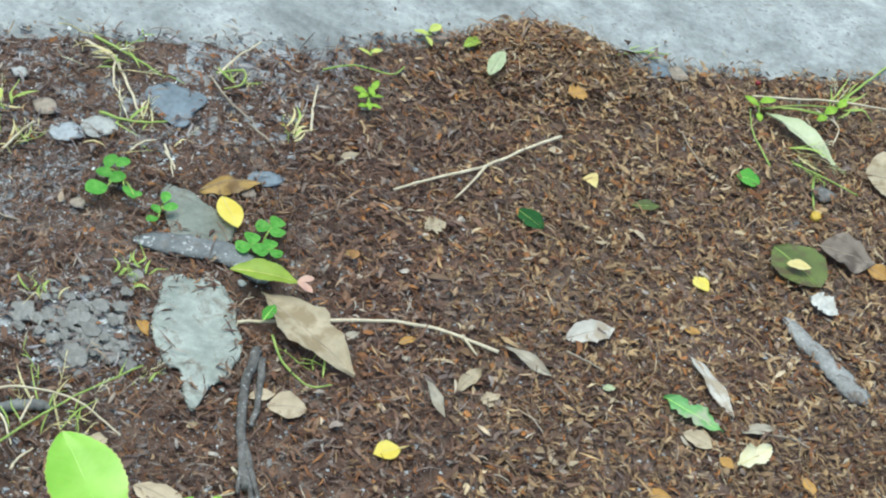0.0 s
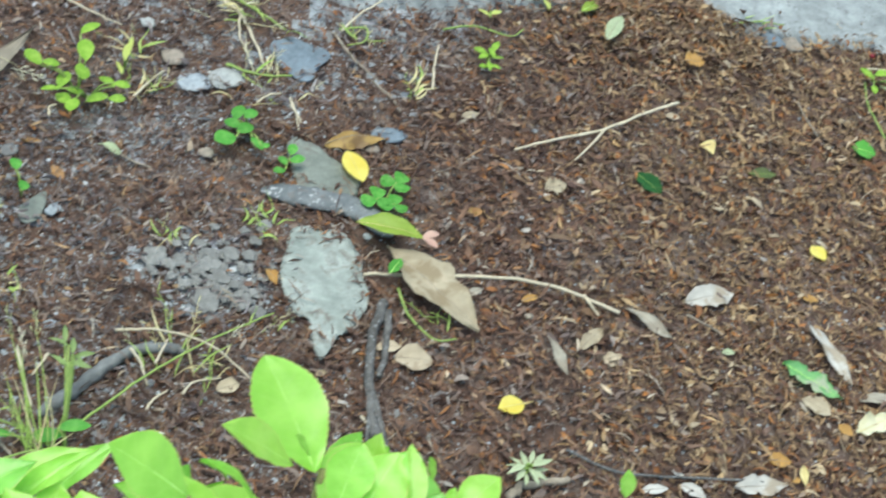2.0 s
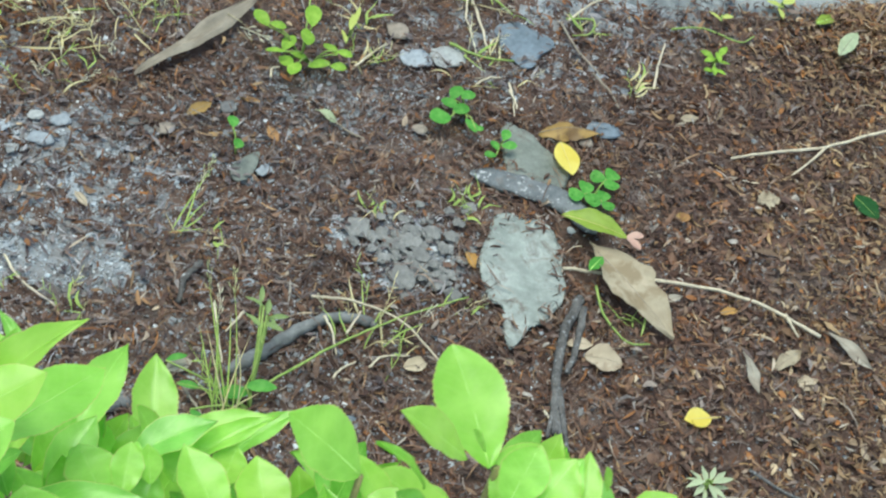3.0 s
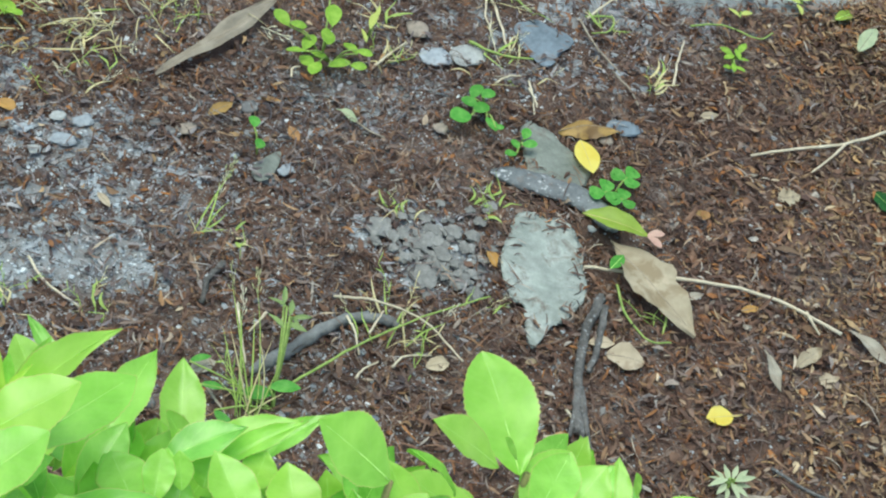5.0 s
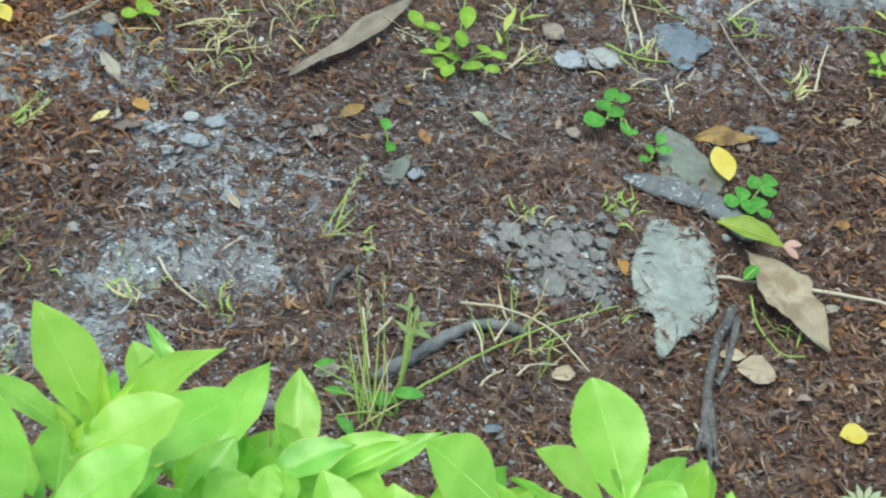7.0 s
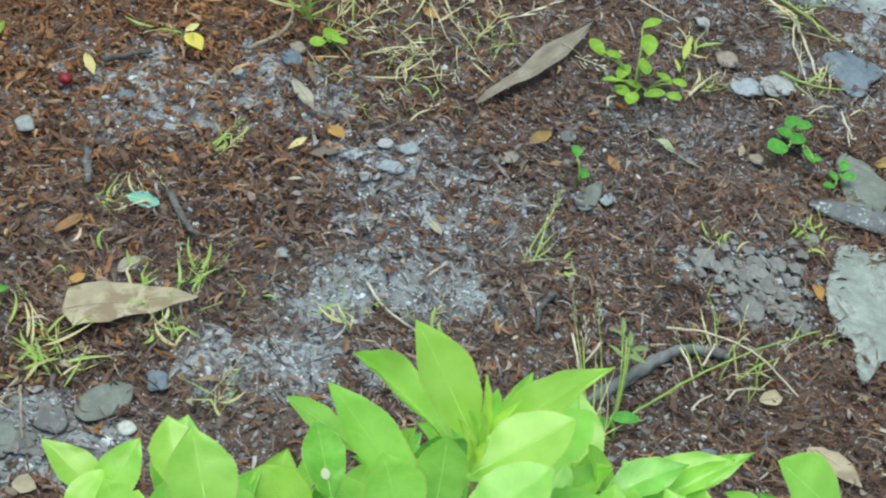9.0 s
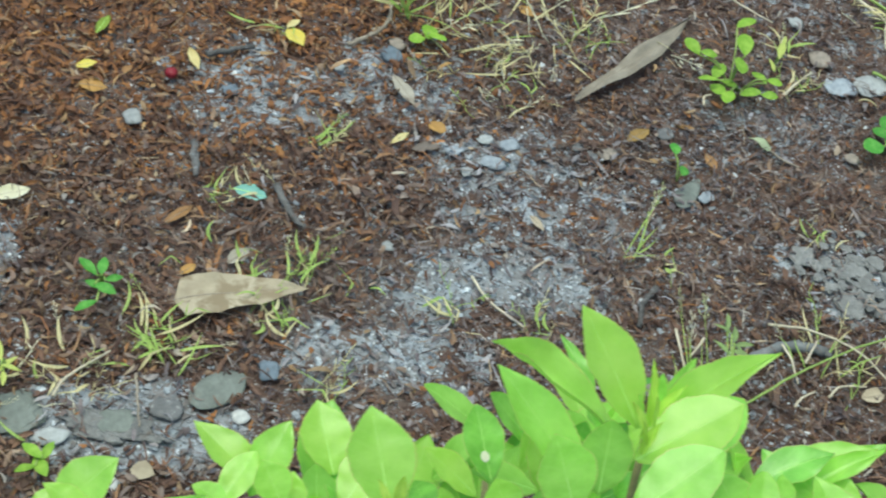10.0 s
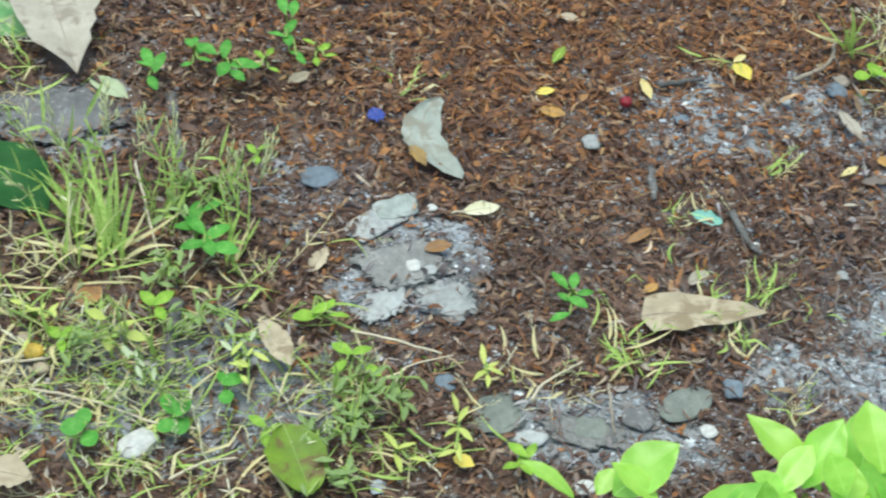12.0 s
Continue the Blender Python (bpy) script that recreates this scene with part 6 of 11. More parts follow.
stone("stone", -0.4233, -0.4234, 0.0560, 0.0190, 0.0015, 6.5, M_CLOD, "long layered grey-brown stone near the shrub", seed=26, sink=0.48, jag=0.6, detail=5, fray=0.2)
stone("stone", -0.6615, -0.5465, 0.0250, 0.0165, 0.0110, 66.0, M_STONE_WHITE, "white-grey stone among grass", seed=27, jag=0.2, square=2.8, sink=0.2, detail=4)
twig("wood_piece", [(0.5510, -0.0330), (0.5694, -0.0655), (0.5857, -0.0925), (0.6000, -0.1170)], 0.00800, 0.01150, M_WOOD_GREY, "weathered grey split piece of wood on litter", [], seed=28, category='wood', squash=0.45, lift=0.001, rough=0.5, sides=9, jitter=0.25, ends=0.1)
stone("pebble", 0.4952, 0.2703, 0.0233, 0.0223, 0.0049, 20.2, M_STONE_BLUE, "dark blue-grey pebble at the pavement edge", sink=0.47, square=2.7, seed=3, detail=2)
stone("pebble", 0.5160, 0.2694, 0.0209, 0.0198, 0.0044, 20.1, M_STONE_TAN, "tan pebble at the pavement edge", sink=0.47, square=2.7, seed=0, detail=2)
stone("pebble", 0.6249, 0.1287, 0.0227, 0.0198, 0.0044, 17.3, M_STONE_DARK, "dark round pebble set in the soil", sink=0.47, square=2.7, seed=19, detail=2)
stone("pebble", 0.0605, -0.1165, 0.0058, 0.0060, 0.0013, 16.0, M_STONE_WHITE, "tiny white pebble set in the soil", sink=0.47, square=2.7, seed=21, detail=2)
stone("pebble", 0.0753, -0.0717, 0.0061, 0.0063, 0.0013, 16.8, M_STONE_WHITE, "tiny white pebble set in the soil", sink=0.47, square=2.7, seed=9, detail=2)
stone("pebble", 0.1185, -0.0698, 0.0062, 0.0063, 0.0014, 16.6, M_STONE_WHITE, "tiny white pebble set in the soil", sink=0.47, square=2.7, seed=2, detail=2)
stone("pebble", 0.1223, 0.0284, 0.0114, 0.0119, 0.0025, 18.4, M_STONE_TAN, "small tan pebble set in the soil", sink=0.47, square=2.7, seed=18, detail=2)
stone("pebble", -0.0600, 0.1323, 0.0111, 0.0131, 0.0024, 21.5, M_STONE_PALE, "pale pebble near the pavement", sink=0.47, square=2.7, seed=5, detail=2)
stone("pebble", -0.0369, 0.0951, 0.0183, 0.0211, 0.0040, 20.6, M_STONE_TAN, "pinkish brown pebble set in the soil", sink=0.47, square=2.7, seed=14, detail=2)
stone("pebble", -0.1050, -0.0930, 0.0120, 0.0090, 0.0024, 60.0, M_STONE_ICE, "small bluish pebble set in the soil", sink=0.47, square=2.4, seed=5, detail=3)
stone("pebble", -0.0932, -0.1985, 0.0080, 0.0077, 0.0017, 25.7, M_STONE_ICE, "small bluish pebble set in the soil", sink=0.47, square=2.7, seed=14, detail=2)
stone("pebble", -0.0035, -0.0081, 0.0114, 0.0111, 0.0024, 28.1, M_STONE_TAN, "small grey-brown pebble set in the soil", sink=0.47, square=2.7, seed=7, detail=2)
stone("pebble", -0.1773, -0.0755, 0.0085, 0.0089, 0.0019, 28.5, M_STONE_TAN, "small round tan pebble", sink=0.47, square=2.7, seed=15, detail=2)
stone("pebble", -0.1905, -0.0849, 0.0084, 0.0088, 0.0019, 28.5, M_STONE_DARK, "small grey pebble set in the soil", sink=0.47, square=2.7, seed=9, detail=2)
stone("pebble", -0.5004, -0.1763, 0.0132, 0.0148, 0.0029, 30.0, M_STONE_PALE, "whitish round pebble in rust litter", sink=0.47, square=2.7, seed=0, detail=2)
stone("pebble", -0.4479, -0.1242, 0.0106, 0.0118, 0.0023, 30.3, M_STONE_BLUE, "blue-grey pebble set in the soil", sink=0.47, square=2.7, seed=16, detail=2)
stone("pebble", -0.3519, -0.0403, 0.0160, 0.0173, 0.0035, 30.7, M_STONE_BLUE, "oval blue-grey pebble set in the soil", sink=0.47, square=2.7, seed=9, detail=2)
stone("pebble", -0.3502, -0.0278, 0.0125, 0.0136, 0.0028, 30.8, M_STONE_TAN, "tan oval pebble set in the soil", sink=0.47, square=2.7, seed=6, detail=2)
stone("pebble", -0.2850, -0.1195, 0.0135, 0.0085, 0.0023, 40.0, M_STONE_ICE, "pale blue pebble set in the soil", sink=0.47, square=2.3, seed=2, detail=3)
stone("pebble", -0.2660, -0.0995, 0.0110, 0.0085, 0.0023, 29.3, M_STONE_PALE, "pale oval pebble set in the soil", sink=0.47, square=2.3, seed=1, detail=3)
stone("pebble", -0.2490, -0.0980, 0.0150, 0.0115, 0.0030, 40.0, M_STONE_ICE, "pale blue oval pebble", sink=0.46, square=2.3, seed=4, detail=3)
stone("pebble", -0.2560, -0.1200, 0.0185, 0.0130, 0.0024, 12.0, M_STONE_ICE, "pale blue flat pebble set in the soil", sink=0.46, square=2.3, seed=10, detail=3, fray=0.1)
stone("pebble", -0.2717, -0.1362, 0.0093, 0.0094, 0.0020, 28.8, M_STONE_PALE, "pale pebble set in the soil", sink=0.47, square=2.7, seed=15, detail=2)
stone("pebble", -0.1811, -0.0793, 0.0116, 0.0115, 0.0025, 28.9, M_STONE_TAN, "round tan pebble set in the soil", sink=0.47, square=2.7, seed=7, detail=2)
stone("pebble", -0.2017, -0.0807, 0.0089, 0.0089, 0.0020, 29.0, M_STONE_DARK, "dark pebble set in the soil", sink=0.47, square=2.7, seed=13, detail=2)
stone("pebble", -0.1423, -0.0403, 0.0130, 0.0127, 0.0028, 29.1, M_STONE_DARK, "dark grey pebble set in the soil", sink=0.47, square=2.7, seed=13, detail=2)
stone("pebble", -0.3058, -0.2245, 0.0086, 0.0086, 0.0019, 27.9, M_STONE_PALE, "upright pale chip set in the soil", sink=0.47, square=2.7, seed=9, detail=2)
stone("pebble", -0.5688, -0.3438, 0.0109, 0.0112, 0.0024, 32.4, M_STONE_WHITE, "round white pebble set in the soil", sink=-0.6, square=2.7, seed=11, detail=2)
stone("pebble", -0.5573, -0.3424, 0.0086, 0.0088, 0.0019, 32.3, M_STONE_PALE, "pale grey pebble on a crumbling stone", sink=-0.6, square=2.7, seed=21, detail=2)
stone("pebble", -0.6558, -0.2973, 0.0081, 0.0088, 0.0018, 33.2, M_STONE_WHITE, "small white pebble set in the soil", sink=0.47, square=2.7, seed=12, detail=2)
stone("pebble", -0.5786, -0.2867, 0.0065, 0.0069, 0.0014, 32.8, M_STONE_WHITE, "tiny white pebble set in the soil", sink=0.47, square=2.7, seed=19, detail=2)
stone("pebble", -0.3533, -0.3906, 0.0112, 0.0103, 0.0023, 31.0, M_STONE_WHITE, "white pebble set in the soil", sink=0.47, square=2.7, seed=6, detail=2)
stone("pebble", -0.6501, -0.4884, 0.0113, 0.0114, 0.0025, 31.6, M_STONE_BLUE, "blue-grey pebble among grass", sink=0.47, square=2.7, seed=14, detail=2)
stone("pebble", -0.6670, -0.4965, 0.0099, 0.0100, 0.0022, 31.6, M_STONE_DARK, "dark pebble among grass", sink=0.47, square=2.7, seed=20, detail=2)
stone("pebble", -0.5217, -0.5140, 0.0111, 0.0103, 0.0023, 30.8, M_STONE_ICE, "pale blue pebble set in the soil", sink=0.47, square=2.7, seed=21, detail=2)
stone("pebble", -0.4101, -0.4624, 0.0128, 0.0116, 0.0026, 30.7, M_STONE_WHITE, "bluish white pebble beside the shrub", sink=0.47, square=2.7, seed=14, detail=2)
stone("pebble", -0.3838, -0.0695, 0.0083, 0.0088, 0.0018, 33.5, M_STONE_PALE, "small pale chip set in the soil", sink=0.47, square=2.7, seed=20, detail=2)
stone("earth_clod", 0.0147, -0.1532, 0.0025, 0.0026, 0.0014, 15.6, M_CLOD, "dry grey crumbly clod of earth", sink=0.47, square=2.7, seed=4.1, detail=2, group='earth clods', category='clod', jag=0.8)
stone("earth_clod", 0.0296, -0.1221, 0.0037, 0.0039, 0.0021, 16.1, M_CLOD, "dry grey crumbly clod of earth", sink=0.47, square=2.7, seed=11.0, detail=2, group='earth clods', category='clod', jag=0.8)
stone("earth_clod", 0.0474, -0.1272, 0.0042, 0.0043, 0.0023, 15.9, M_CLOD, "dry grey crumbly clod of earth", sink=0.47, square=2.7, seed=21.6, detail=2, group='earth clods', category='clod', jag=0.8)
stone("earth_clod", 0.0264, -0.1489, 0.0041, 0.0043, 0.0023, 15.6, M_CLOD, "dry grey crumbly clod of earth", sink=0.47, square=2.7, seed=14.9, detail=2, group='earth clods', category='clod', jag=0.8)
stone("earth_clod", 0.0209, -0.1097, 0.0035, 0.0037, 0.0019, 16.4, M_CLOD, "dry grey crumbly clod of earth", sink=0.47, square=2.7, seed=4.7, detail=2, group='earth clods', category='clod', jag=0.8)
stone("earth_clod", 0.0007, -0.1062, 0.0019, 0.0020, 0.0010, 16.6, M_CLOD, "dry grey crumbly clod of earth", sink=0.47, square=2.7, seed=0.7, detail=2, group='earth clods', category='clod', jag=0.8)
stone("earth_clod", -0.0197, -0.1306, 0.0038, 0.0040, 0.0021, 16.2, M_CLOD, "dry grey crumbly clod of earth", sink=0.47, square=2.7, seed=15.0, detail=2, group='earth clods', category='clod', jag=0.8)
stone("earth_clod", 0.0052, -0.1325, 0.0020, 0.0021, 0.0011, 16.0, M_CLOD, "dry grey crumbly clod of earth", sink=0.47, square=2.7, seed=0.4, detail=2, group='earth clods', category='clod', jag=0.8)
stone("earth_clod", 0.0100, -0.1347, 0.0064, 0.0066, 0.0035, 16.0, M_CLOD, "dry grey crumbly clod of earth", sink=0.47, square=2.7, seed=21.8, detail=2, group='earth clods', category='clod', jag=0.8)
stone("earth_clod", -0.0054, -0.1253, 0.0014, 0.0015, 0.0008, 16.2, M_CLOD, "dry grey crumbly clod of earth", sink=0.47, square=2.7, seed=6.4, detail=2, group='earth clods', category='clod', jag=0.8)
stone("earth_clod", -0.0019, -0.0895, 0.0020, 0.0021, 0.0011, 16.9, M_CLOD, "dry grey crumbly clod of earth", sink=0.47, square=2.7, seed=15.6, detail=2, group='earth clods', category='clod', jag=0.8)
stone("earth_clod", 0.0291, -0.0836, 0.0069, 0.0072, 0.0038, 16.8, M_CLOD, "dry grey crumbly clod of earth", sink=0.47, square=2.7, seed=2.3, detail=2, group='earth clods', category='clod', jag=0.8)
stone("earth_clod", 0.0168, -0.1231, 0.0055, 0.0057, 0.0030, 16.1, M_CLOD, "dry grey crumbly clod of earth", sink=0.47, square=2.7, seed=6.5, detail=2, group='earth clods', category='clod', jag=0.8)
stone("earth_clod", 0.0225, -0.1480, 0.0037, 0.0038, 0.0020, 15.6, M_CLOD, "dry grey crumbly clod of earth", sink=0.47, square=2.7, seed=10.2, detail=2, group='earth clods', category='clod', jag=0.8)
stone("earth_clod", -0.0010, -0.1206, 0.0025, 0.0026, 0.0014, 16.3, M_CLOD, "dry grey crumbly clod of earth", sink=0.47, square=2.7, seed=19.0, detail=2, group='earth clods', category='clod', jag=0.8)
stone("earth_clod", 0.0090, -0.1151, 0.0077, 0.0081, 0.0042, 16.3, M_CLOD, "dry grey crumbly clod of earth", sink=0.47, square=2.7, seed=20.0, detail=2, group='earth clods', category='clod', jag=0.8)
stone("earth_clod", -0.0258, -0.1153, 0.0025, 0.0027, 0.0014, 16.5, M_CLOD, "dry grey crumbly clod of earth", sink=0.47, square=2.7, seed=14.3, detail=2, group='earth clods', category='clod', jag=0.8)
stone("earth_clod", -0.0243, -0.1713, 0.0011, 0.0011, 0.0006, 15.4, M_CLOD, "dry grey crumbly clod of earth", sink=0.47, square=2.7, seed=21.0, detail=2, group='earth clods', category='clod', jag=0.8)
stone("earth_clod", 0.0049, -0.1207, 0.0106, 0.0111, 0.0058, 16.3, M_CLOD, "dry grey crumbly clod of earth", sink=0.47, square=2.7, seed=14.9, detail=2, group='earth clods', category='clod', jag=0.8)
stone("earth_clod", -0.0239, -0.1559, 0.0027, 0.0029, 0.0015, 15.7, M_CLOD, "dry grey crumbly clod of earth", sink=0.47, square=2.7, seed=5.7, detail=2, group='earth clods', category='clod', jag=0.8)
stone("earth_clod", 0.0071, -0.1177, 0.0061, 0.0064, 0.0033, 16.3, M_CLOD, "dry grey crumbly clod of earth", sink=0.47, square=2.7, seed=8.5, detail=2, group='earth clods', category='clod', jag=0.8)
stone("earth_clod", -0.0103, -0.1321, 0.0051, 0.0053, 0.0028, 16.1, M_CLOD, "dry grey crumbly clod of earth", sink=0.47, square=2.7, seed=8.0, detail=2, group='earth clods', category='clod', jag=0.8)
stone("earth_clod", 0.0434, -0.0768, 0.0104, 0.0108, 0.0057, 16.9, M_CLOD, "dry grey crumbly clod of earth", sink=0.47, square=2.7, seed=0.5, detail=2, group='earth clods', category='clod', jag=0.8)
stone("earth_clod", 0.0284, -0.1179, 0.0051, 0.0053, 0.0028, 16.2, M_CLOD, "dry grey crumbly clod of earth", sink=0.47, square=2.7, seed=10.4, detail=2, group='earth clods', category='clod', jag=0.8)
stone("earth_clod", 0.0049, -0.1619, 0.0046, 0.0048, 0.0026, 15.5, M_CLOD, "dry grey crumbly clod of earth", sink=0.47, square=2.7, seed=6.2, detail=2, group='earth clods', category='clod', jag=0.8)
stone("earth_clod", 0.0067, -0.1265, 0.0038, 0.0040, 0.0021, 16.1, M_CLOD, "dry grey crumbly clod of earth", sink=0.47, square=2.7, seed=3.3, detail=2, group='earth clods', category='clod', jag=0.8)
stone("earth_clod", 0.0064, -0.1135, 0.0122, 0.0128, 0.0067, 16.4, M_CLOD, "dry grey crumbly clod of earth", sink=0.47, square=2.7, seed=16.5, detail=2, group='earth clods', category='clod', jag=0.8)
stone("earth_clod", -0.0316, -0.0661, 0.0041, 0.0044, 0.0022, 17.5, M_CLOD, "dry grey crumbly clod of earth", sink=0.47, square=2.7, seed=1.3, detail=2, group='earth clods', category='clod', jag=0.8)
stone("earth_clod", 0.0089, -0.1376, 0.0038, 0.0039, 0.0021, 15.9, M_CLOD, "dry grey crumbly clod of earth", sink=0.47, square=2.7, seed=3.1, detail=2, group='earth clods', category='clod', jag=0.8)
stone("earth_clod", 0.0088, -0.1366, 0.0072, 0.0075, 0.0039, 15.9, M_CLOD, "dry grey crumbly clod of earth", sink=0.47, square=2.7, seed=1.1, detail=2, group='earth clods', category='clod', jag=0.8)
stone("earth_clod", 0.0021, -0.1240, 0.0121, 0.0126, 0.0066, 16.2, M_CLOD, "dry grey crumbly clod of earth", sink=0.47, square=2.7, seed=8.8, detail=2, group='earth clods', category='clod', jag=0.8)
stone("earth_clod", 0.0197, -0.1091, 0.0123, 0.0129, 0.0068, 16.4, M_CLOD, "dry grey crumbly clod of earth", sink=0.47, square=2.7, seed=7.0, detail=2, group='earth clods', category='clod', jag=0.8)
stone("earth_clod", 0.0250, -0.1166, 0.0023, 0.0024, 0.0012, 16.2, M_CLOD, "dry grey crumbly clod of earth", sink=0.47, square=2.7, seed=15.4, detail=2, group='earth clods', category='clod', jag=0.8)
stone("earth_clod", 0.0155, -0.1134, 0.0024, 0.0025, 0.0013, 16.3, M_CLOD, "dry grey crumbly clod of earth", sink=0.47, square=2.7, seed=0.5, detail=2, group='earth clods', category='clod', jag=0.8)
stone("earth_clod", -0.0141, -0.1244, 0.0077, 0.0082, 0.0042, 16.3, M_CLOD, "dry grey crumbly clod of earth", sink=0.47, square=2.7, seed=6.2, detail=2, group='earth clods', category='clod', jag=0.8)
stone("earth_clod", 0.0006, -0.1036, 0.0062, 0.0066, 0.0034, 16.6, M_CLOD, "dry grey crumbly clod of earth", sink=0.47, square=2.7, seed=21.1, detail=2, group='earth clods', category='clod', jag=0.8)
stone("earth_clod", 0.0136, -0.1454, 0.0081, 0.0084, 0.0045, 15.7, M_CLOD, "dry grey crumbly clod of earth", sink=0.47, square=2.7, seed=2.4, detail=2, group='earth clods', category='clod', jag=0.8)
stone("earth_clod", 0.0077, -0.1279, 0.0041, 0.0043, 0.0023, 16.1, M_CLOD, "dry grey crumbly clod of earth", sink=0.47, square=2.7, seed=22.7, detail=2, group='earth clods', category='clod', jag=0.8)
stone("earth_clod", -0.0090, -0.1457, 0.0088, 0.0092, 0.0049, 15.9, M_CLOD, "dry grey crumbly clod of earth", sink=0.47, square=2.7, seed=13.0, detail=2, group='earth clods', category='clod', jag=0.8)
stone("earth_clod", 0.0140, -0.1251, 0.0037, 0.0038, 0.0020, 16.1, M_CLOD, "dry grey crumbly clod of earth", sink=0.47, square=2.7, seed=1.3, detail=2, group='earth clods', category='clod', jag=0.8)
stone("earth_clod", -0.0049, -0.1173, 0.0034, 0.0036, 0.0019, 16.4, M_CLOD, "dry grey crumbly clod of earth", sink=0.47, square=2.7, seed=14.8, detail=2, group='earth clods', category='clod', jag=0.8)
stone("earth_clod", -0.0054, -0.1246, 0.0018, 0.0019, 0.0010, 16.2, M_CLOD, "dry grey crumbly clod of earth", sink=0.47, square=2.7, seed=6.6, detail=2, group='earth clods', category='clod', jag=0.8)
stone("earth_clod", 0.0178, -0.1301, 0.0023, 0.0023, 0.0012, 16.0, M_CLOD, "dry grey crumbly clod of earth", sink=0.47, square=2.7, seed=4.3, detail=2, group='earth clods', category='clod', jag=0.8)
stone("earth_clod", -0.0317, -0.1368, 0.0076, 0.0080, 0.0042, 16.2, M_CLOD, "dry grey crumbly clod of earth", sink=0.47, square=2.7, seed=18.3, detail=2, group='earth clods', category='clod', jag=0.8)
stone("earth_clod", -0.0035, -0.1233, 0.0031, 0.0033, 0.0017, 16.3, M_CLOD, "dry grey crumbly clod of earth", sink=0.47, square=2.7, seed=19.9, detail=2, group='earth clods', category='clod', jag=0.8)
stone("earth_clod", 0.0222, -0.1104, 0.0074, 0.0078, 0.0041, 16.4, M_CLOD, "dry grey crumbly clod of earth", sink=0.47, square=2.7, seed=6.7, detail=2, group='earth clods', category='clod', jag=0.8)
stone("earth_clod", 0.0068, -0.1482, 0.0043, 0.0044, 0.0023, 15.7, M_CLOD, "dry grey crumbly clod of earth", sink=0.47, square=2.7, seed=14.2, detail=2, group='earth clods', category='clod', jag=0.8)
stone("earth_clod", 0.0044, -0.1026, 0.0030, 0.0031, 0.0016, 16.6, M_CLOD, "dry grey crumbly clod of earth", sink=0.47, square=2.7, seed=21.8, detail=2, group='earth clods', category='clod', jag=0.8)
stone("earth_clod", 0.0072, -0.1432, 0.0048, 0.0050, 0.0026, 15.8, M_CLOD, "dry grey crumbly clod of earth", sink=0.47, square=2.7, seed=19.3, detail=2, group='earth clods', category='clod', jag=0.8)
stone("earth_clod", -0.0013, -0.1397, 0.0072, 0.0075, 0.0040, 15.9, M_CLOD, "dry grey crumbly clod of earth", sink=0.47, square=2.7, seed=18.9, detail=2, group='earth clods', category='clod', jag=0.8)
stone("earth_clod", 0.0076, -0.1223, 0.0034, 0.0036, 0.0019, 16.2, M_CLOD, "dry grey crumbly clod of earth", sink=0.47, square=2.7, seed=19.2, detail=2, group='earth clods', category='clod', jag=0.8)
stone("earth_clod", 0.0272, -0.1378, 0.0026, 0.0026, 0.0014, 15.8, M_CLOD, "dry grey crumbly clod of earth", sink=0.47, square=2.7, seed=22.1, detail=2, group='earth clods', category='clod', jag=0.8)
stone("earth_clod", 0.0175, -0.1199, 0.0028, 0.0030, 0.0016, 16.2, M_CLOD, "dry grey crumbly clod of earth", sink=0.47, square=2.7, seed=16.9, detail=2, group='earth clods', category='clod', jag=0.8)
stone("earth_clod", 0.0356, -0.1418, 0.0029, 0.0029, 0.0016, 15.7, M_CLOD, "dry grey crumbly clod of earth", sink=0.47, square=2.7, seed=21.4, detail=2, group='earth clods', category='clod', jag=0.8)
stone("earth_clod", 0.0133, -0.1393, 0.0030, 0.0031, 0.0016, 15.9, M_CLOD, "dry grey crumbly clod of earth", sink=0.47, square=2.7, seed=17.8, detail=2, group='earth clods', category='clod', jag=0.8)
stone("earth_clod", 0.0098, -0.1431, 0.0016, 0.0016, 0.0009, 15.8, M_CLOD, "dry grey crumbly clod of earth", sink=0.47, square=2.7, seed=22.9, detail=2, group='earth clods', category='clod', jag=0.8)
stone("earth_clod", 0.0183, -0.1429, 0.0056, 0.0057, 0.0031, 15.8, M_CLOD, "dry grey crumbly clod of earth", sink=0.47, square=2.7, seed=21.2, detail=2, group='earth clods', category='clod', jag=0.8)
stone("earth_clod", -0.0134, -0.1402, 0.0026, 0.0027, 0.0014, 16.0, M_CLOD, "dry grey crumbly clod of earth", sink=0.47, square=2.7, seed=19.9, detail=2, group='earth clods', category='clod', jag=0.8)
stone("earth_clod", 0.0227, -0.1397, 0.0048, 0.0049, 0.0026, 15.8, M_CLOD, "dry grey crumbly clod of earth", sink=0.47, square=2.7, seed=9.3, detail=2, group='earth clods', category='clod', jag=0.8)
stone("earth_clod", -0.0043, -0.1211, 0.0068, 0.0071, 0.0037, 16.3, M_CLOD, "dry grey crumbly clod of earth", sink=0.47, square=2.7, seed=4.8, detail=2, group='earth clods', category='clod', jag=0.8)
stone("earth_clod", -0.0049, -0.1420, 0.0055, 0.0058, 0.0030, 15.9, M_CLOD, "dry grey crumbly clod of earth", sink=0.47, square=2.7, seed=20.3, detail=2, group='earth clods', category='clod', jag=0.8)
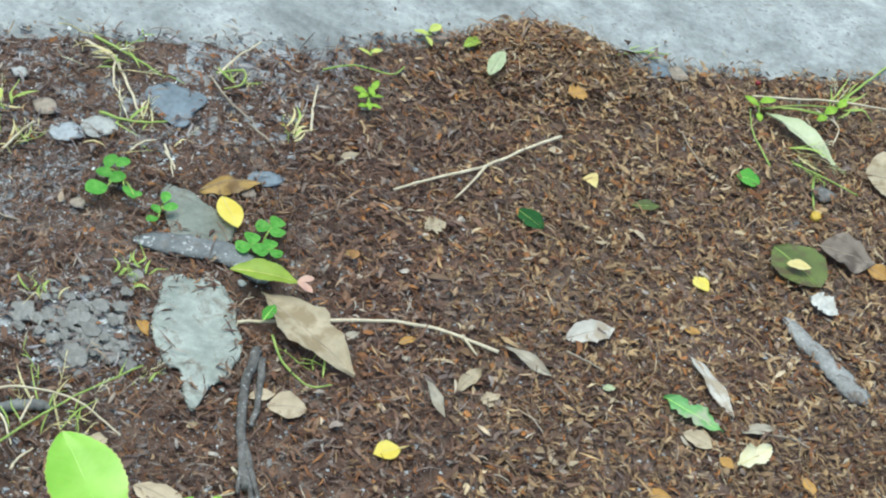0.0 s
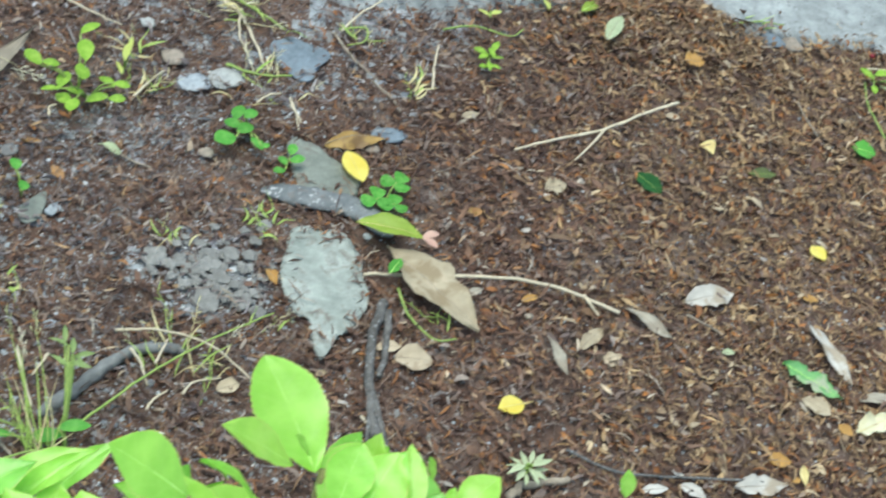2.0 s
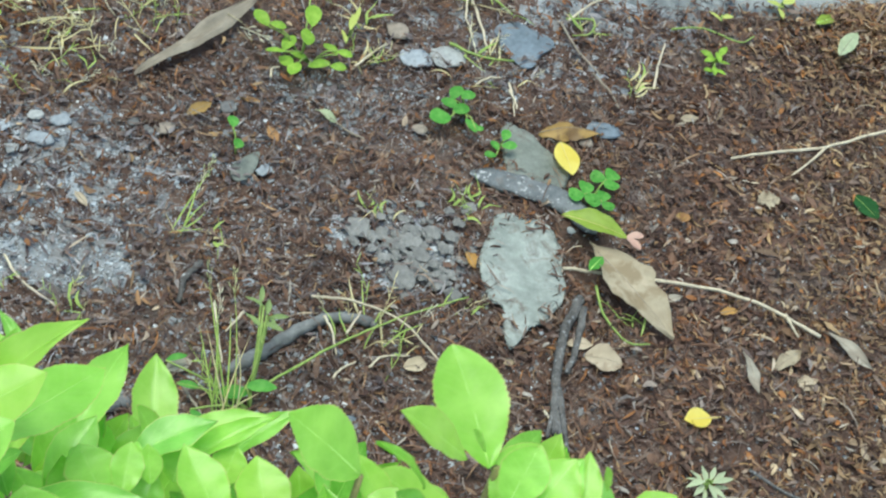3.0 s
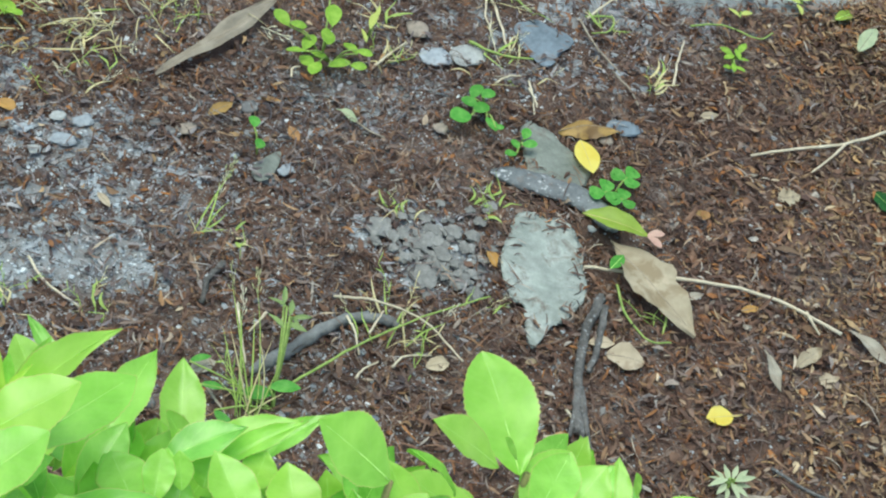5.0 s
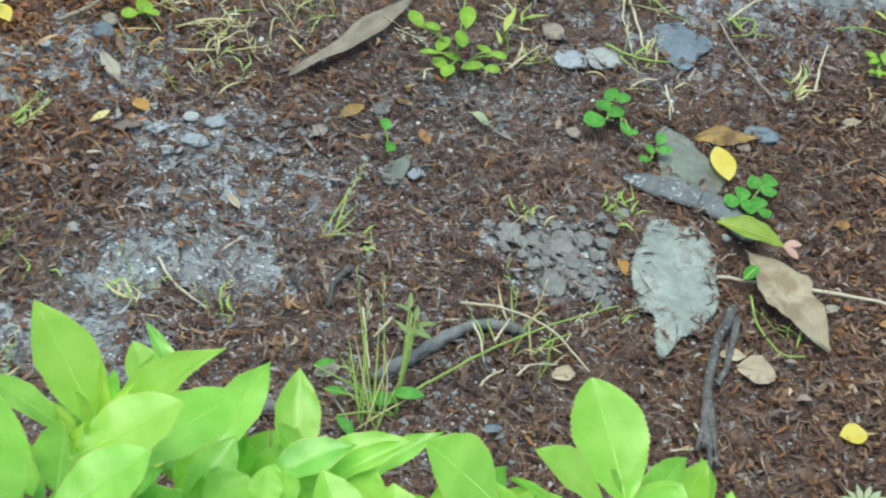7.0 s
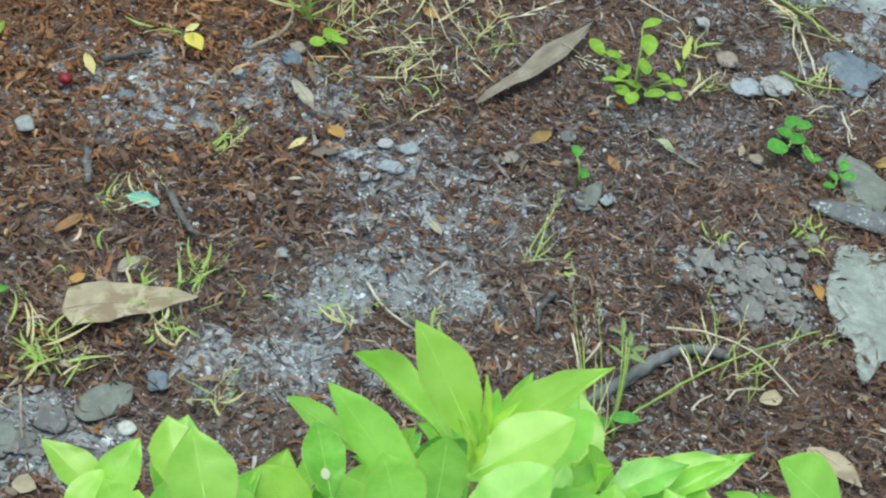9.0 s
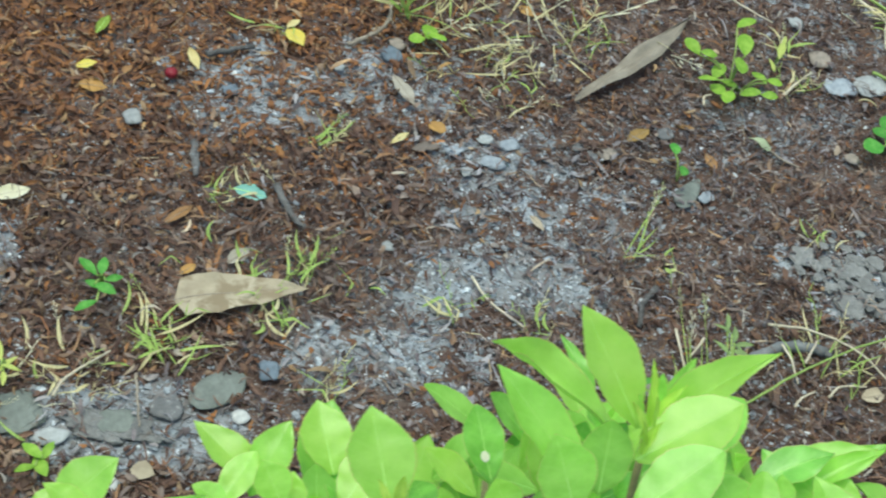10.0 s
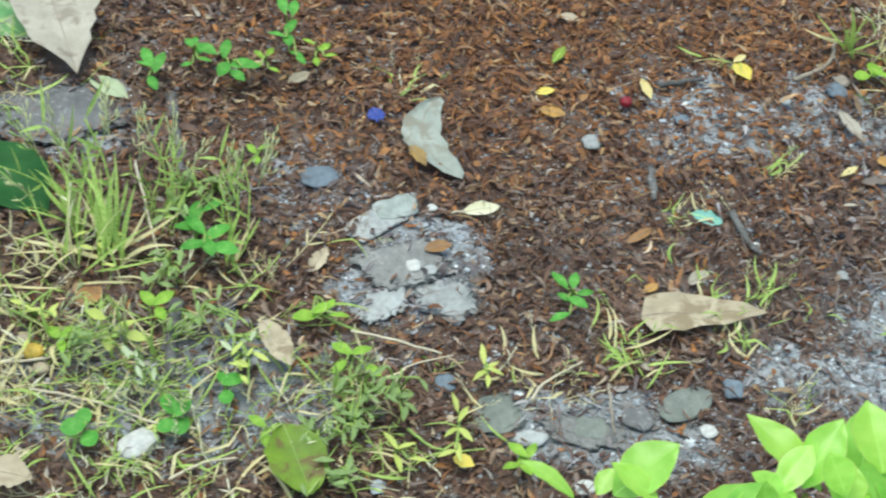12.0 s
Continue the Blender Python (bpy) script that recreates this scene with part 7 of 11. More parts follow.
stone("earth_clod", 0.0095, -0.1748, 0.0043, 0.0044, 0.0023, 15.2, M_CLOD, "dry grey crumbly clod of earth", sink=0.47, square=2.7, seed=6.7, detail=2, group='earth clods', category='clod', jag=0.8)
stone("earth_clod", 0.0499, -0.0841, 0.0013, 0.0014, 0.0007, 16.7, M_CLOD, "dry grey crumbly clod of earth", sink=0.47, square=2.7, seed=6.7, detail=2, group='earth clods', category='clod', jag=0.8)
stone("earth_clod", 0.0305, -0.1391, 0.0036, 0.0037, 0.0020, 15.8, M_CLOD, "dry grey crumbly clod of earth", sink=0.47, square=2.7, seed=16.5, detail=2, group='earth clods', category='clod', jag=0.8)
stone("earth_clod", 0.0072, -0.0937, 0.0031, 0.0033, 0.0017, 16.8, M_CLOD, "dry grey crumbly clod of earth", sink=0.47, square=2.7, seed=22.8, detail=2, group='earth clods', category='clod', jag=0.8)
stone("earth_clod", -0.0087, -0.1290, 0.0068, 0.0072, 0.0038, 16.2, M_CLOD, "dry grey crumbly clod of earth", sink=0.47, square=2.7, seed=16.3, detail=2, group='earth clods', category='clod', jag=0.8)
stone("earth_clod", 0.0126, -0.1370, 0.0029, 0.0030, 0.0016, 15.9, M_CLOD, "dry grey crumbly clod of earth", sink=0.47, square=2.7, seed=3.9, detail=2, group='earth clods', category='clod', jag=0.8)
stone("earth_clod", 0.0031, -0.1336, 0.0036, 0.0038, 0.0020, 16.0, M_CLOD, "dry grey crumbly clod of earth", sink=0.47, square=2.7, seed=7.8, detail=2, group='earth clods', category='clod', jag=0.8)
stone("earth_clod", 0.0340, -0.1089, 0.0123, 0.0128, 0.0068, 16.3, M_CLOD, "dry grey crumbly clod of earth", sink=0.47, square=2.7, seed=15.1, detail=2, group='earth clods', category='clod', jag=0.8)
stone("earth_clod", -0.0055, -0.1528, 0.0027, 0.0028, 0.0015, 15.7, M_CLOD, "dry grey crumbly clod of earth", sink=0.47, square=2.7, seed=11.9, detail=2, group='earth clods', category='clod', jag=0.8)
stone("earth_clod", 0.0426, -0.1275, 0.0054, 0.0055, 0.0030, 15.9, M_CLOD, "dry grey crumbly clod of earth", sink=0.47, square=2.7, seed=1.8, detail=2, group='earth clods', category='clod', jag=0.8)
stone("earth_clod", 0.0243, -0.1158, 0.0024, 0.0025, 0.0013, 16.2, M_CLOD, "dry grey crumbly clod of earth", sink=0.47, square=2.7, seed=2.7, detail=2, group='earth clods', category='clod', jag=0.8)
stone("earth_clod", -0.0244, -0.1587, 0.0028, 0.0029, 0.0015, 15.7, M_CLOD, "dry grey crumbly clod of earth", sink=0.47, square=2.7, seed=19.6, detail=2, group='earth clods', category='clod', jag=0.8)
stone("earth_clod", -0.0001, -0.1309, 0.0120, 0.0125, 0.0066, 16.1, M_CLOD, "dry grey crumbly clod of earth", sink=0.47, square=2.7, seed=16.7, detail=2, group='earth clods', category='clod', jag=0.8)
stone("earth_clod", -0.0207, -0.1401, 0.0033, 0.0035, 0.0018, 16.0, M_CLOD, "dry grey crumbly clod of earth", sink=0.47, square=2.7, seed=20.0, detail=2, group='earth clods', category='clod', jag=0.8)
stone("earth_clod", 0.0186, -0.0938, 0.0035, 0.0037, 0.0019, 16.7, M_CLOD, "dry grey crumbly clod of earth", sink=0.47, square=2.7, seed=1.4, detail=2, group='earth clods', category='clod', jag=0.8)
stone("earth_clod", 0.0290, -0.1562, 0.0101, 0.0103, 0.0056, 15.4, M_CLOD, "dry grey crumbly clod of earth", sink=0.47, square=2.7, seed=0.3, detail=2, group='earth clods', category='clod', jag=0.8)
stone("earth_clod", -0.0048, -0.1338, 0.0039, 0.0041, 0.0022, 16.1, M_CLOD, "dry grey crumbly clod of earth", sink=0.47, square=2.7, seed=19.8, detail=2, group='earth clods', category='clod', jag=0.8)
stone("earth_clod", -0.0172, -0.1069, 0.0064, 0.0069, 0.0035, 16.7, M_CLOD, "dry grey crumbly clod of earth", sink=0.47, square=2.7, seed=13.4, detail=2, group='earth clods', category='clod', jag=0.8)
stone("earth_clod", 0.0155, -0.1264, 0.0083, 0.0087, 0.0046, 16.1, M_CLOD, "dry grey crumbly clod of earth", sink=0.47, square=2.7, seed=6.8, detail=2, group='earth clods', category='clod', jag=0.8)
stone("earth_clod", -0.0068, -0.1430, 0.0042, 0.0044, 0.0023, 15.9, M_CLOD, "dry grey crumbly clod of earth", sink=0.47, square=2.7, seed=8.3, detail=2, group='earth clods', category='clod', jag=0.8)
stone("earth_clod", 0.0107, -0.1394, 0.0046, 0.0048, 0.0026, 15.9, M_CLOD, "dry grey crumbly clod of earth", sink=0.47, square=2.7, seed=14.9, detail=2, group='earth clods', category='clod', jag=0.8)
stone("earth_clod", 0.0165, -0.1338, 0.0121, 0.0125, 0.0066, 15.9, M_CLOD, "dry grey crumbly clod of earth", sink=0.47, square=2.7, seed=6.0, detail=2, group='earth clods', category='clod', jag=0.8)
stone("earth_clod", 0.0068, -0.1498, 0.0058, 0.0060, 0.0032, 15.7, M_CLOD, "dry grey crumbly clod of earth", sink=0.47, square=2.7, seed=14.6, detail=2, group='earth clods', category='clod', jag=0.8)
stone("earth_clod", 0.0058, -0.1461, 0.0026, 0.0027, 0.0014, 15.8, M_CLOD, "dry grey crumbly clod of earth", sink=0.47, square=2.7, seed=16.3, detail=2, group='earth clods', category='clod', jag=0.8)
stone("earth_clod", 0.0321, -0.1110, 0.0033, 0.0034, 0.0018, 16.3, M_CLOD, "dry grey crumbly clod of earth", sink=0.47, square=2.7, seed=4.0, detail=2, group='earth clods', category='clod', jag=0.8)
stone("earth_clod", 0.0184, -0.1445, 0.0069, 0.0072, 0.0038, 15.7, M_CLOD, "dry grey crumbly clod of earth", sink=0.47, square=2.7, seed=0.0, detail=2, group='earth clods', category='clod', jag=0.8)
stone("earth_clod", 0.0277, -0.1235, 0.0025, 0.0026, 0.0014, 16.1, M_CLOD, "dry grey crumbly clod of earth", sink=0.47, square=2.7, seed=1.2, detail=2, group='earth clods', category='clod', jag=0.8)
stone("earth_clod", 0.0219, -0.1342, 0.0025, 0.0026, 0.0014, 15.9, M_CLOD, "dry grey crumbly clod of earth", sink=0.47, square=2.7, seed=14.3, detail=2, group='earth clods', category='clod', jag=0.8)
stone("earth_clod", 0.0298, -0.1309, 0.0025, 0.0026, 0.0014, 15.9, M_CLOD, "dry grey crumbly clod of earth", sink=0.47, square=2.7, seed=20.9, detail=2, group='earth clods', category='clod', jag=0.8)
stone("earth_clod", 0.0175, -0.1034, 0.0027, 0.0028, 0.0015, 16.5, M_CLOD, "dry grey crumbly clod of earth", sink=0.47, square=2.7, seed=9.7, detail=2, group='earth clods', category='clod', jag=0.8)
stone("earth_clod", 0.0165, -0.0989, 0.0044, 0.0047, 0.0024, 16.6, M_CLOD, "dry grey crumbly clod of earth", sink=0.47, square=2.7, seed=10.7, detail=2, group='earth clods', category='clod', jag=0.8)
stone("earth_clod", -0.0129, -0.1480, 0.0028, 0.0029, 0.0015, 15.8, M_CLOD, "dry grey crumbly clod of earth", sink=0.47, square=2.7, seed=8.6, detail=2, group='earth clods', category='clod', jag=0.8)
stone("earth_clod", 0.0123, -0.1007, 0.0036, 0.0038, 0.0020, 16.6, M_CLOD, "dry grey crumbly clod of earth", sink=0.47, square=2.7, seed=4.8, detail=2, group='earth clods', category='clod', jag=0.8)
stone("earth_clod", 0.0296, -0.1359, 0.0016, 0.0016, 0.0009, 15.8, M_CLOD, "dry grey crumbly clod of earth", sink=0.47, square=2.7, seed=21.0, detail=2, group='earth clods', category='clod', jag=0.8)
stone("earth_clod", 0.0298, -0.1440, 0.0034, 0.0035, 0.0019, 15.7, M_CLOD, "dry grey crumbly clod of earth", sink=0.47, square=2.7, seed=5.7, detail=2, group='earth clods', category='clod', jag=0.8)
stone("earth_clod", 0.0367, -0.1053, 0.0042, 0.0043, 0.0023, 16.4, M_CLOD, "dry grey crumbly clod of earth", sink=0.47, square=2.7, seed=15.9, detail=2, group='earth clods', category='clod', jag=0.8)
stone("earth_clod", 0.0338, -0.1509, 0.0086, 0.0087, 0.0047, 15.5, M_CLOD, "dry grey crumbly clod of earth", sink=0.47, square=2.7, seed=18.0, detail=2, group='earth clods', category='clod', jag=0.8)
stone("earth_clod", -0.0125, -0.0994, 0.0053, 0.0057, 0.0029, 16.8, M_CLOD, "dry grey crumbly clod of earth", sink=0.47, square=2.7, seed=7.9, detail=2, group='earth clods', category='clod', jag=0.8)
stone("earth_clod", -0.0159, -0.1322, 0.0021, 0.0022, 0.0011, 16.2, M_CLOD, "dry grey crumbly clod of earth", sink=0.47, square=2.7, seed=18.2, detail=2, group='earth clods', category='clod', jag=0.8)
stone("earth_clod", 0.0322, -0.1418, 0.0058, 0.0059, 0.0032, 15.7, M_CLOD, "dry grey crumbly clod of earth", sink=0.47, square=2.7, seed=4.4, detail=2, group='earth clods', category='clod', jag=0.8)
stone("earth_clod", 0.0115, -0.1309, 0.0036, 0.0037, 0.0020, 16.0, M_CLOD, "dry grey crumbly clod of earth", sink=0.47, square=2.7, seed=2.6, detail=2, group='earth clods', category='clod', jag=0.8)
stone("earth_clod", 0.0187, -0.1335, 0.0055, 0.0057, 0.0030, 15.9, M_CLOD, "dry grey crumbly clod of earth", sink=0.47, square=2.7, seed=0.2, detail=2, group='earth clods', category='clod', jag=0.8)
stone("earth_clod", 0.0060, -0.1663, 0.0048, 0.0049, 0.0026, 15.4, M_CLOD, "dry grey crumbly clod of earth", sink=0.47, square=2.7, seed=5.3, detail=2, group='earth clods', category='clod', jag=0.8)
stone("earth_clod", 0.0392, -0.1508, 0.0026, 0.0027, 0.0014, 15.5, M_CLOD, "dry grey crumbly clod of earth", sink=0.47, square=2.7, seed=1.9, detail=2, group='earth clods', category='clod', jag=0.8)
stone("earth_clod", -0.0181, -0.1584, 0.0033, 0.0035, 0.0018, 15.7, M_CLOD, "dry grey crumbly clod of earth", sink=0.47, square=2.7, seed=1.9, detail=2, group='earth clods', category='clod', jag=0.8)
stone("earth_clod", 0.0123, -0.1249, 0.0046, 0.0048, 0.0025, 16.1, M_CLOD, "dry grey crumbly clod of earth", sink=0.47, square=2.7, seed=14.4, detail=2, group='earth clods', category='clod', jag=0.8)
stone("earth_clod", -0.0113, -0.1319, 0.0032, 0.0034, 0.0018, 16.1, M_CLOD, "dry grey crumbly clod of earth", sink=0.47, square=2.7, seed=11.9, detail=2, group='earth clods', category='clod', jag=0.8)
stone("earth_clod", 0.0072, -0.0848, 0.0069, 0.0073, 0.0038, 16.9, M_CLOD, "dry grey crumbly clod of earth", sink=0.47, square=2.7, seed=20.6, detail=2, group='earth clods', category='clod', jag=0.8)
stone("earth_clod", 0.0149, -0.0959, 0.0029, 0.0031, 0.0016, 16.7, M_CLOD, "dry grey crumbly clod of earth", sink=0.47, square=2.7, seed=3.0, detail=2, group='earth clods', category='clod', jag=0.8)
stone("earth_clod", 0.0126, -0.1418, 0.0042, 0.0044, 0.0023, 15.8, M_CLOD, "dry grey crumbly clod of earth", sink=0.47, square=2.7, seed=5.5, detail=2, group='earth clods', category='clod', jag=0.8)
stone("earth_clod", 0.0374, -0.1263, 0.0025, 0.0026, 0.0014, 16.0, M_CLOD, "dry grey crumbly clod of earth", sink=0.47, square=2.7, seed=20.0, detail=2, group='earth clods', category='clod', jag=0.8)
stone("earth_clod", -0.0004, -0.1461, 0.0030, 0.0031, 0.0016, 15.8, M_CLOD, "dry grey crumbly clod of earth", sink=0.47, square=2.7, seed=15.0, detail=2, group='earth clods', category='clod', jag=0.8)
stone("earth_clod", 0.0283, -0.1465, 0.0058, 0.0060, 0.0032, 15.6, M_CLOD, "dry grey crumbly clod of earth", sink=0.47, square=2.7, seed=4.1, detail=2, group='earth clods', category='clod', jag=0.8)
stone("earth_clod", 0.0301, -0.1236, 0.0043, 0.0044, 0.0024, 16.1, M_CLOD, "dry grey crumbly clod of earth", sink=0.47, square=2.7, seed=22.8, detail=2, group='earth clods', category='clod', jag=0.8)
stone("earth_clod", -0.0010, -0.1205, 0.0018, 0.0019, 0.0010, 16.3, M_CLOD, "dry grey crumbly clod of earth", sink=0.47, square=2.7, seed=18.9, detail=2, group='earth clods', category='clod', jag=0.8)
stone("earth_clod", -0.0011, -0.1116, 0.0019, 0.0021, 0.0011, 16.5, M_CLOD, "dry grey crumbly clod of earth", sink=0.47, square=2.7, seed=15.0, detail=2, group='earth clods', category='clod', jag=0.8)
stone("earth_clod", 0.0145, -0.1382, 0.0035, 0.0036, 0.0019, 15.9, M_CLOD, "dry grey crumbly clod of earth", sink=0.47, square=2.7, seed=16.7, detail=2, group='earth clods', category='clod', jag=0.8)
stone("earth_clod", 0.0382, -0.1434, 0.0076, 0.0077, 0.0042, 15.6, M_CLOD, "dry grey crumbly clod of earth", sink=0.47, square=2.7, seed=1.8, detail=2, group='earth clods', category='clod', jag=0.8)
stone("earth_clod", -0.0027, -0.1034, 0.0058, 0.0062, 0.0032, 16.6, M_CLOD, "dry grey crumbly clod of earth", sink=0.47, square=2.7, seed=6.0, detail=2, group='earth clods', category='clod', jag=0.8)
stone("earth_clod", 0.0179, -0.1427, 0.0053, 0.0055, 0.0029, 15.8, M_CLOD, "dry grey crumbly clod of earth", sink=0.47, square=2.7, seed=14.0, detail=2, group='earth clods', category='clod', jag=0.8)
stone("earth_clod", 0.0346, -0.1206, 0.0062, 0.0064, 0.0034, 16.1, M_CLOD, "dry grey crumbly clod of earth", sink=0.47, square=2.7, seed=11.7, detail=2, group='earth clods', category='clod', jag=0.8)
stone("earth_clod", -0.0096, -0.0885, 0.0034, 0.0036, 0.0019, 17.0, M_CLOD, "dry grey crumbly clod of earth", sink=0.47, square=2.7, seed=12.5, detail=2, group='earth clods', category='clod', jag=0.8)
stone("earth_clod", 0.0375, -0.0927, 0.0077, 0.0081, 0.0042, 16.6, M_CLOD, "dry grey crumbly clod of earth", sink=0.47, square=2.7, seed=22.2, detail=2, group='earth clods', category='clod', jag=0.8)
stone("earth_clod", -0.0023, -0.1246, 0.0043, 0.0045, 0.0024, 16.2, M_CLOD, "dry grey crumbly clod of earth", sink=0.47, square=2.7, seed=18.8, detail=2, group='earth clods', category='clod', jag=0.8)
stone("earth_clod", 0.0137, -0.1108, 0.0046, 0.0048, 0.0025, 16.4, M_CLOD, "dry grey crumbly clod of earth", sink=0.47, square=2.7, seed=11.1, detail=2, group='earth clods', category='clod', jag=0.8)
stone("earth_clod", 0.0206, -0.1444, 0.0028, 0.0029, 0.0015, 15.7, M_CLOD, "dry grey crumbly clod of earth", sink=0.47, square=2.7, seed=19.4, detail=2, group='earth clods', category='clod', jag=0.8)
stone("earth_clod", 0.0427, -0.1604, 0.0120, 0.0121, 0.0066, 15.3, M_CLOD, "dry grey crumbly clod of earth", sink=0.47, square=2.7, seed=8.7, detail=2, group='earth clods', category='clod', jag=0.8)
stone("earth_clod", -0.0137, -0.1376, 0.0015, 0.0016, 0.0008, 16.0, M_CLOD, "dry grey crumbly clod of earth", sink=0.47, square=2.7, seed=15.0, detail=2, group='earth clods', category='clod', jag=0.8)
stone("earth_clod", 0.0190, -0.1395, 0.0022, 0.0023, 0.0012, 15.8, M_CLOD, "dry grey crumbly clod of earth", sink=0.47, square=2.7, seed=9.4, detail=2, group='earth clods', category='clod', jag=0.8)
stone("earth_clod", -0.0182, -0.1383, 0.0059, 0.0062, 0.0032, 16.0, M_CLOD, "dry grey crumbly clod of earth", sink=0.47, square=2.7, seed=21.6, detail=2, group='earth clods', category='clod', jag=0.8)
stone("earth_clod", -0.0042, -0.1278, 0.0011, 0.0011, 0.0006, 16.2, M_CLOD, "dry grey crumbly clod of earth", sink=0.47, square=2.7, seed=7.2, detail=2, group='earth clods', category='clod', jag=0.8)
stone("earth_clod", -0.0019, -0.1350, 0.0046, 0.0048, 0.0025, 16.0, M_CLOD, "dry grey crumbly clod of earth", sink=0.47, square=2.7, seed=5.8, detail=2, group='earth clods', category='clod', jag=0.8)
stone("earth_clod", 0.0398, -0.1033, 0.0013, 0.0013, 0.0007, 16.4, M_CLOD, "dry grey crumbly clod of earth", sink=0.47, square=2.7, seed=2.0, detail=2, group='earth clods', category='clod', jag=0.8)
stone("earth_clod", 0.0188, -0.1174, 0.0050, 0.0052, 0.0028, 16.2, M_CLOD, "dry grey crumbly clod of earth", sink=0.47, square=2.7, seed=17.0, detail=2, group='earth clods', category='clod', jag=0.8)
stone("earth_clod", 0.0255, -0.1389, 0.0094, 0.0097, 0.0052, 15.8, M_CLOD, "dry grey crumbly clod of earth", sink=0.47, square=2.7, seed=15.1, detail=2, group='earth clods', category='clod', jag=0.8)
stone("earth_clod", 0.0347, -0.0936, 0.0043, 0.0044, 0.0023, 16.6, M_CLOD, "dry grey crumbly clod of earth", sink=0.47, square=2.7, seed=17.5, detail=2, group='earth clods', category='clod', jag=0.8)
stone("earth_clod", 0.0488, -0.1158, 0.0074, 0.0076, 0.0041, 16.1, M_CLOD, "dry grey crumbly clod of earth", sink=0.47, square=2.7, seed=13.6, detail=2, group='earth clods', category='clod', jag=0.8)
stone("earth_clod", 0.0094, -0.1220, 0.0102, 0.0106, 0.0056, 16.2, M_CLOD, "dry grey crumbly clod of earth", sink=0.47, square=2.7, seed=6.3, detail=2, group='earth clods', category='clod', jag=0.8)
stone("earth_clod", 0.0305, -0.1221, 0.0071, 0.0073, 0.0039, 16.1, M_CLOD, "dry grey crumbly clod of earth", sink=0.47, square=2.7, seed=5.8, detail=2, group='earth clods', category='clod', jag=0.8)
stone("earth_clod", -0.0148, -0.1203, 0.0069, 0.0073, 0.0038, 16.4, M_CLOD, "dry grey crumbly clod of earth", sink=0.47, square=2.7, seed=15.2, detail=2, group='earth clods', category='clod', jag=0.8)
stone("earth_clod", 0.0102, -0.1096, 0.0055, 0.0058, 0.0030, 16.4, M_CLOD, "dry grey crumbly clod of earth", sink=0.47, square=2.7, seed=16.4, detail=2, group='earth clods', category='clod', jag=0.8)
stone("earth_clod", 0.0191, -0.1528, 0.0071, 0.0073, 0.0039, 15.6, M_CLOD, "dry grey crumbly clod of earth", sink=0.47, square=2.7, seed=18.4, detail=2, group='earth clods', category='clod', jag=0.8)
stone("earth_clod", 0.0052, -0.1218, 0.0039, 0.0041, 0.0022, 16.2, M_CLOD, "dry grey crumbly clod of earth", sink=0.47, square=2.7, seed=19.0, detail=2, group='earth clods', category='clod', jag=0.8)
stone("earth_clod", 0.0090, -0.1575, 0.0100, 0.0103, 0.0055, 15.5, M_CLOD, "dry grey crumbly clod of earth", sink=0.47, square=2.7, seed=13.4, detail=2, group='earth clods', category='clod', jag=0.8)
stone("earth_clod", 0.0373, -0.1331, 0.0037, 0.0039, 0.0021, 15.8, M_CLOD, "dry grey crumbly clod of earth", sink=0.47, square=2.7, seed=0.6, detail=2, group='earth clods', category='clod', jag=0.8)
stone("earth_clod", 0.0277, -0.1206, 0.0049, 0.0051, 0.0027, 16.1, M_CLOD, "dry grey crumbly clod of earth", sink=0.47, square=2.7, seed=22.5, detail=2, group='earth clods', category='clod', jag=0.8)
stone("earth_clod", -0.0208, -0.1270, 0.0092, 0.0098, 0.0051, 16.3, M_CLOD, "dry grey crumbly clod of earth", sink=0.47, square=2.7, seed=17.6, detail=2, group='earth clods', category='clod', jag=0.8)
stone("earth_clod", -0.0107, -0.1049, 0.0039, 0.0041, 0.0021, 16.7, M_CLOD, "dry grey crumbly clod of earth", sink=0.47, square=2.7, seed=18.9, detail=2, group='earth clods', category='clod', jag=0.8)
stone("earth_clod", 0.0444, -0.1522, 0.0035, 0.0035, 0.0019, 15.4, M_CLOD, "dry grey crumbly clod of earth", sink=0.47, square=2.7, seed=9.8, detail=2, group='earth clods', category='clod', jag=0.8)
stone("earth_clod", -0.0313, -0.1224, 0.0190, 0.0202, 0.0042, 16.4, M_CLOD, "flat dry grey clod of earth", sink=0.47, square=2.7, seed=4, detail=2, group='earth clods', category='clod', jag=0.5)
stone("earth_clod", 0.0057, -0.1561, 0.0205, 0.0211, 0.0045, 15.6, M_CLOD, "dry grey-green clod of earth", sink=0.47, square=2.7, seed=20, detail=2, group='earth clods', category='clod', jag=0.5)
twig("surface_root", [(0.0385, -0.0400), (0.0773, -0.0397), (0.1064, -0.0432), (0.1250, -0.0540), (0.1360, -0.0680)], 0.01150, 0.00959, M_ROOT, "flat speckled dark grey root sunk in the soil", [], seed=2, category='root', lift=0.0012, rough=0.3, sides=16, jitter=0.15, squash=0.36, ends=0.16)
twig("dead_branch", [(0.1302, -0.1362), (0.1215, -0.1714), (0.1199, -0.2162), (0.1227, -0.2590)], 0.00396, 0.00292, M_BARK, "dark grey dead branch lying on litter", [[(0.1215, -0.2208), (0.1274, -0.2483), (0.1324, -0.2705)], [(0.1215, -0.2256), (0.1177, -0.2632)], [(0.1210, -0.2398), (0.1257, -0.2577), (0.1277, -0.2733)]], seed=4, category='branch', jitter=0.35)
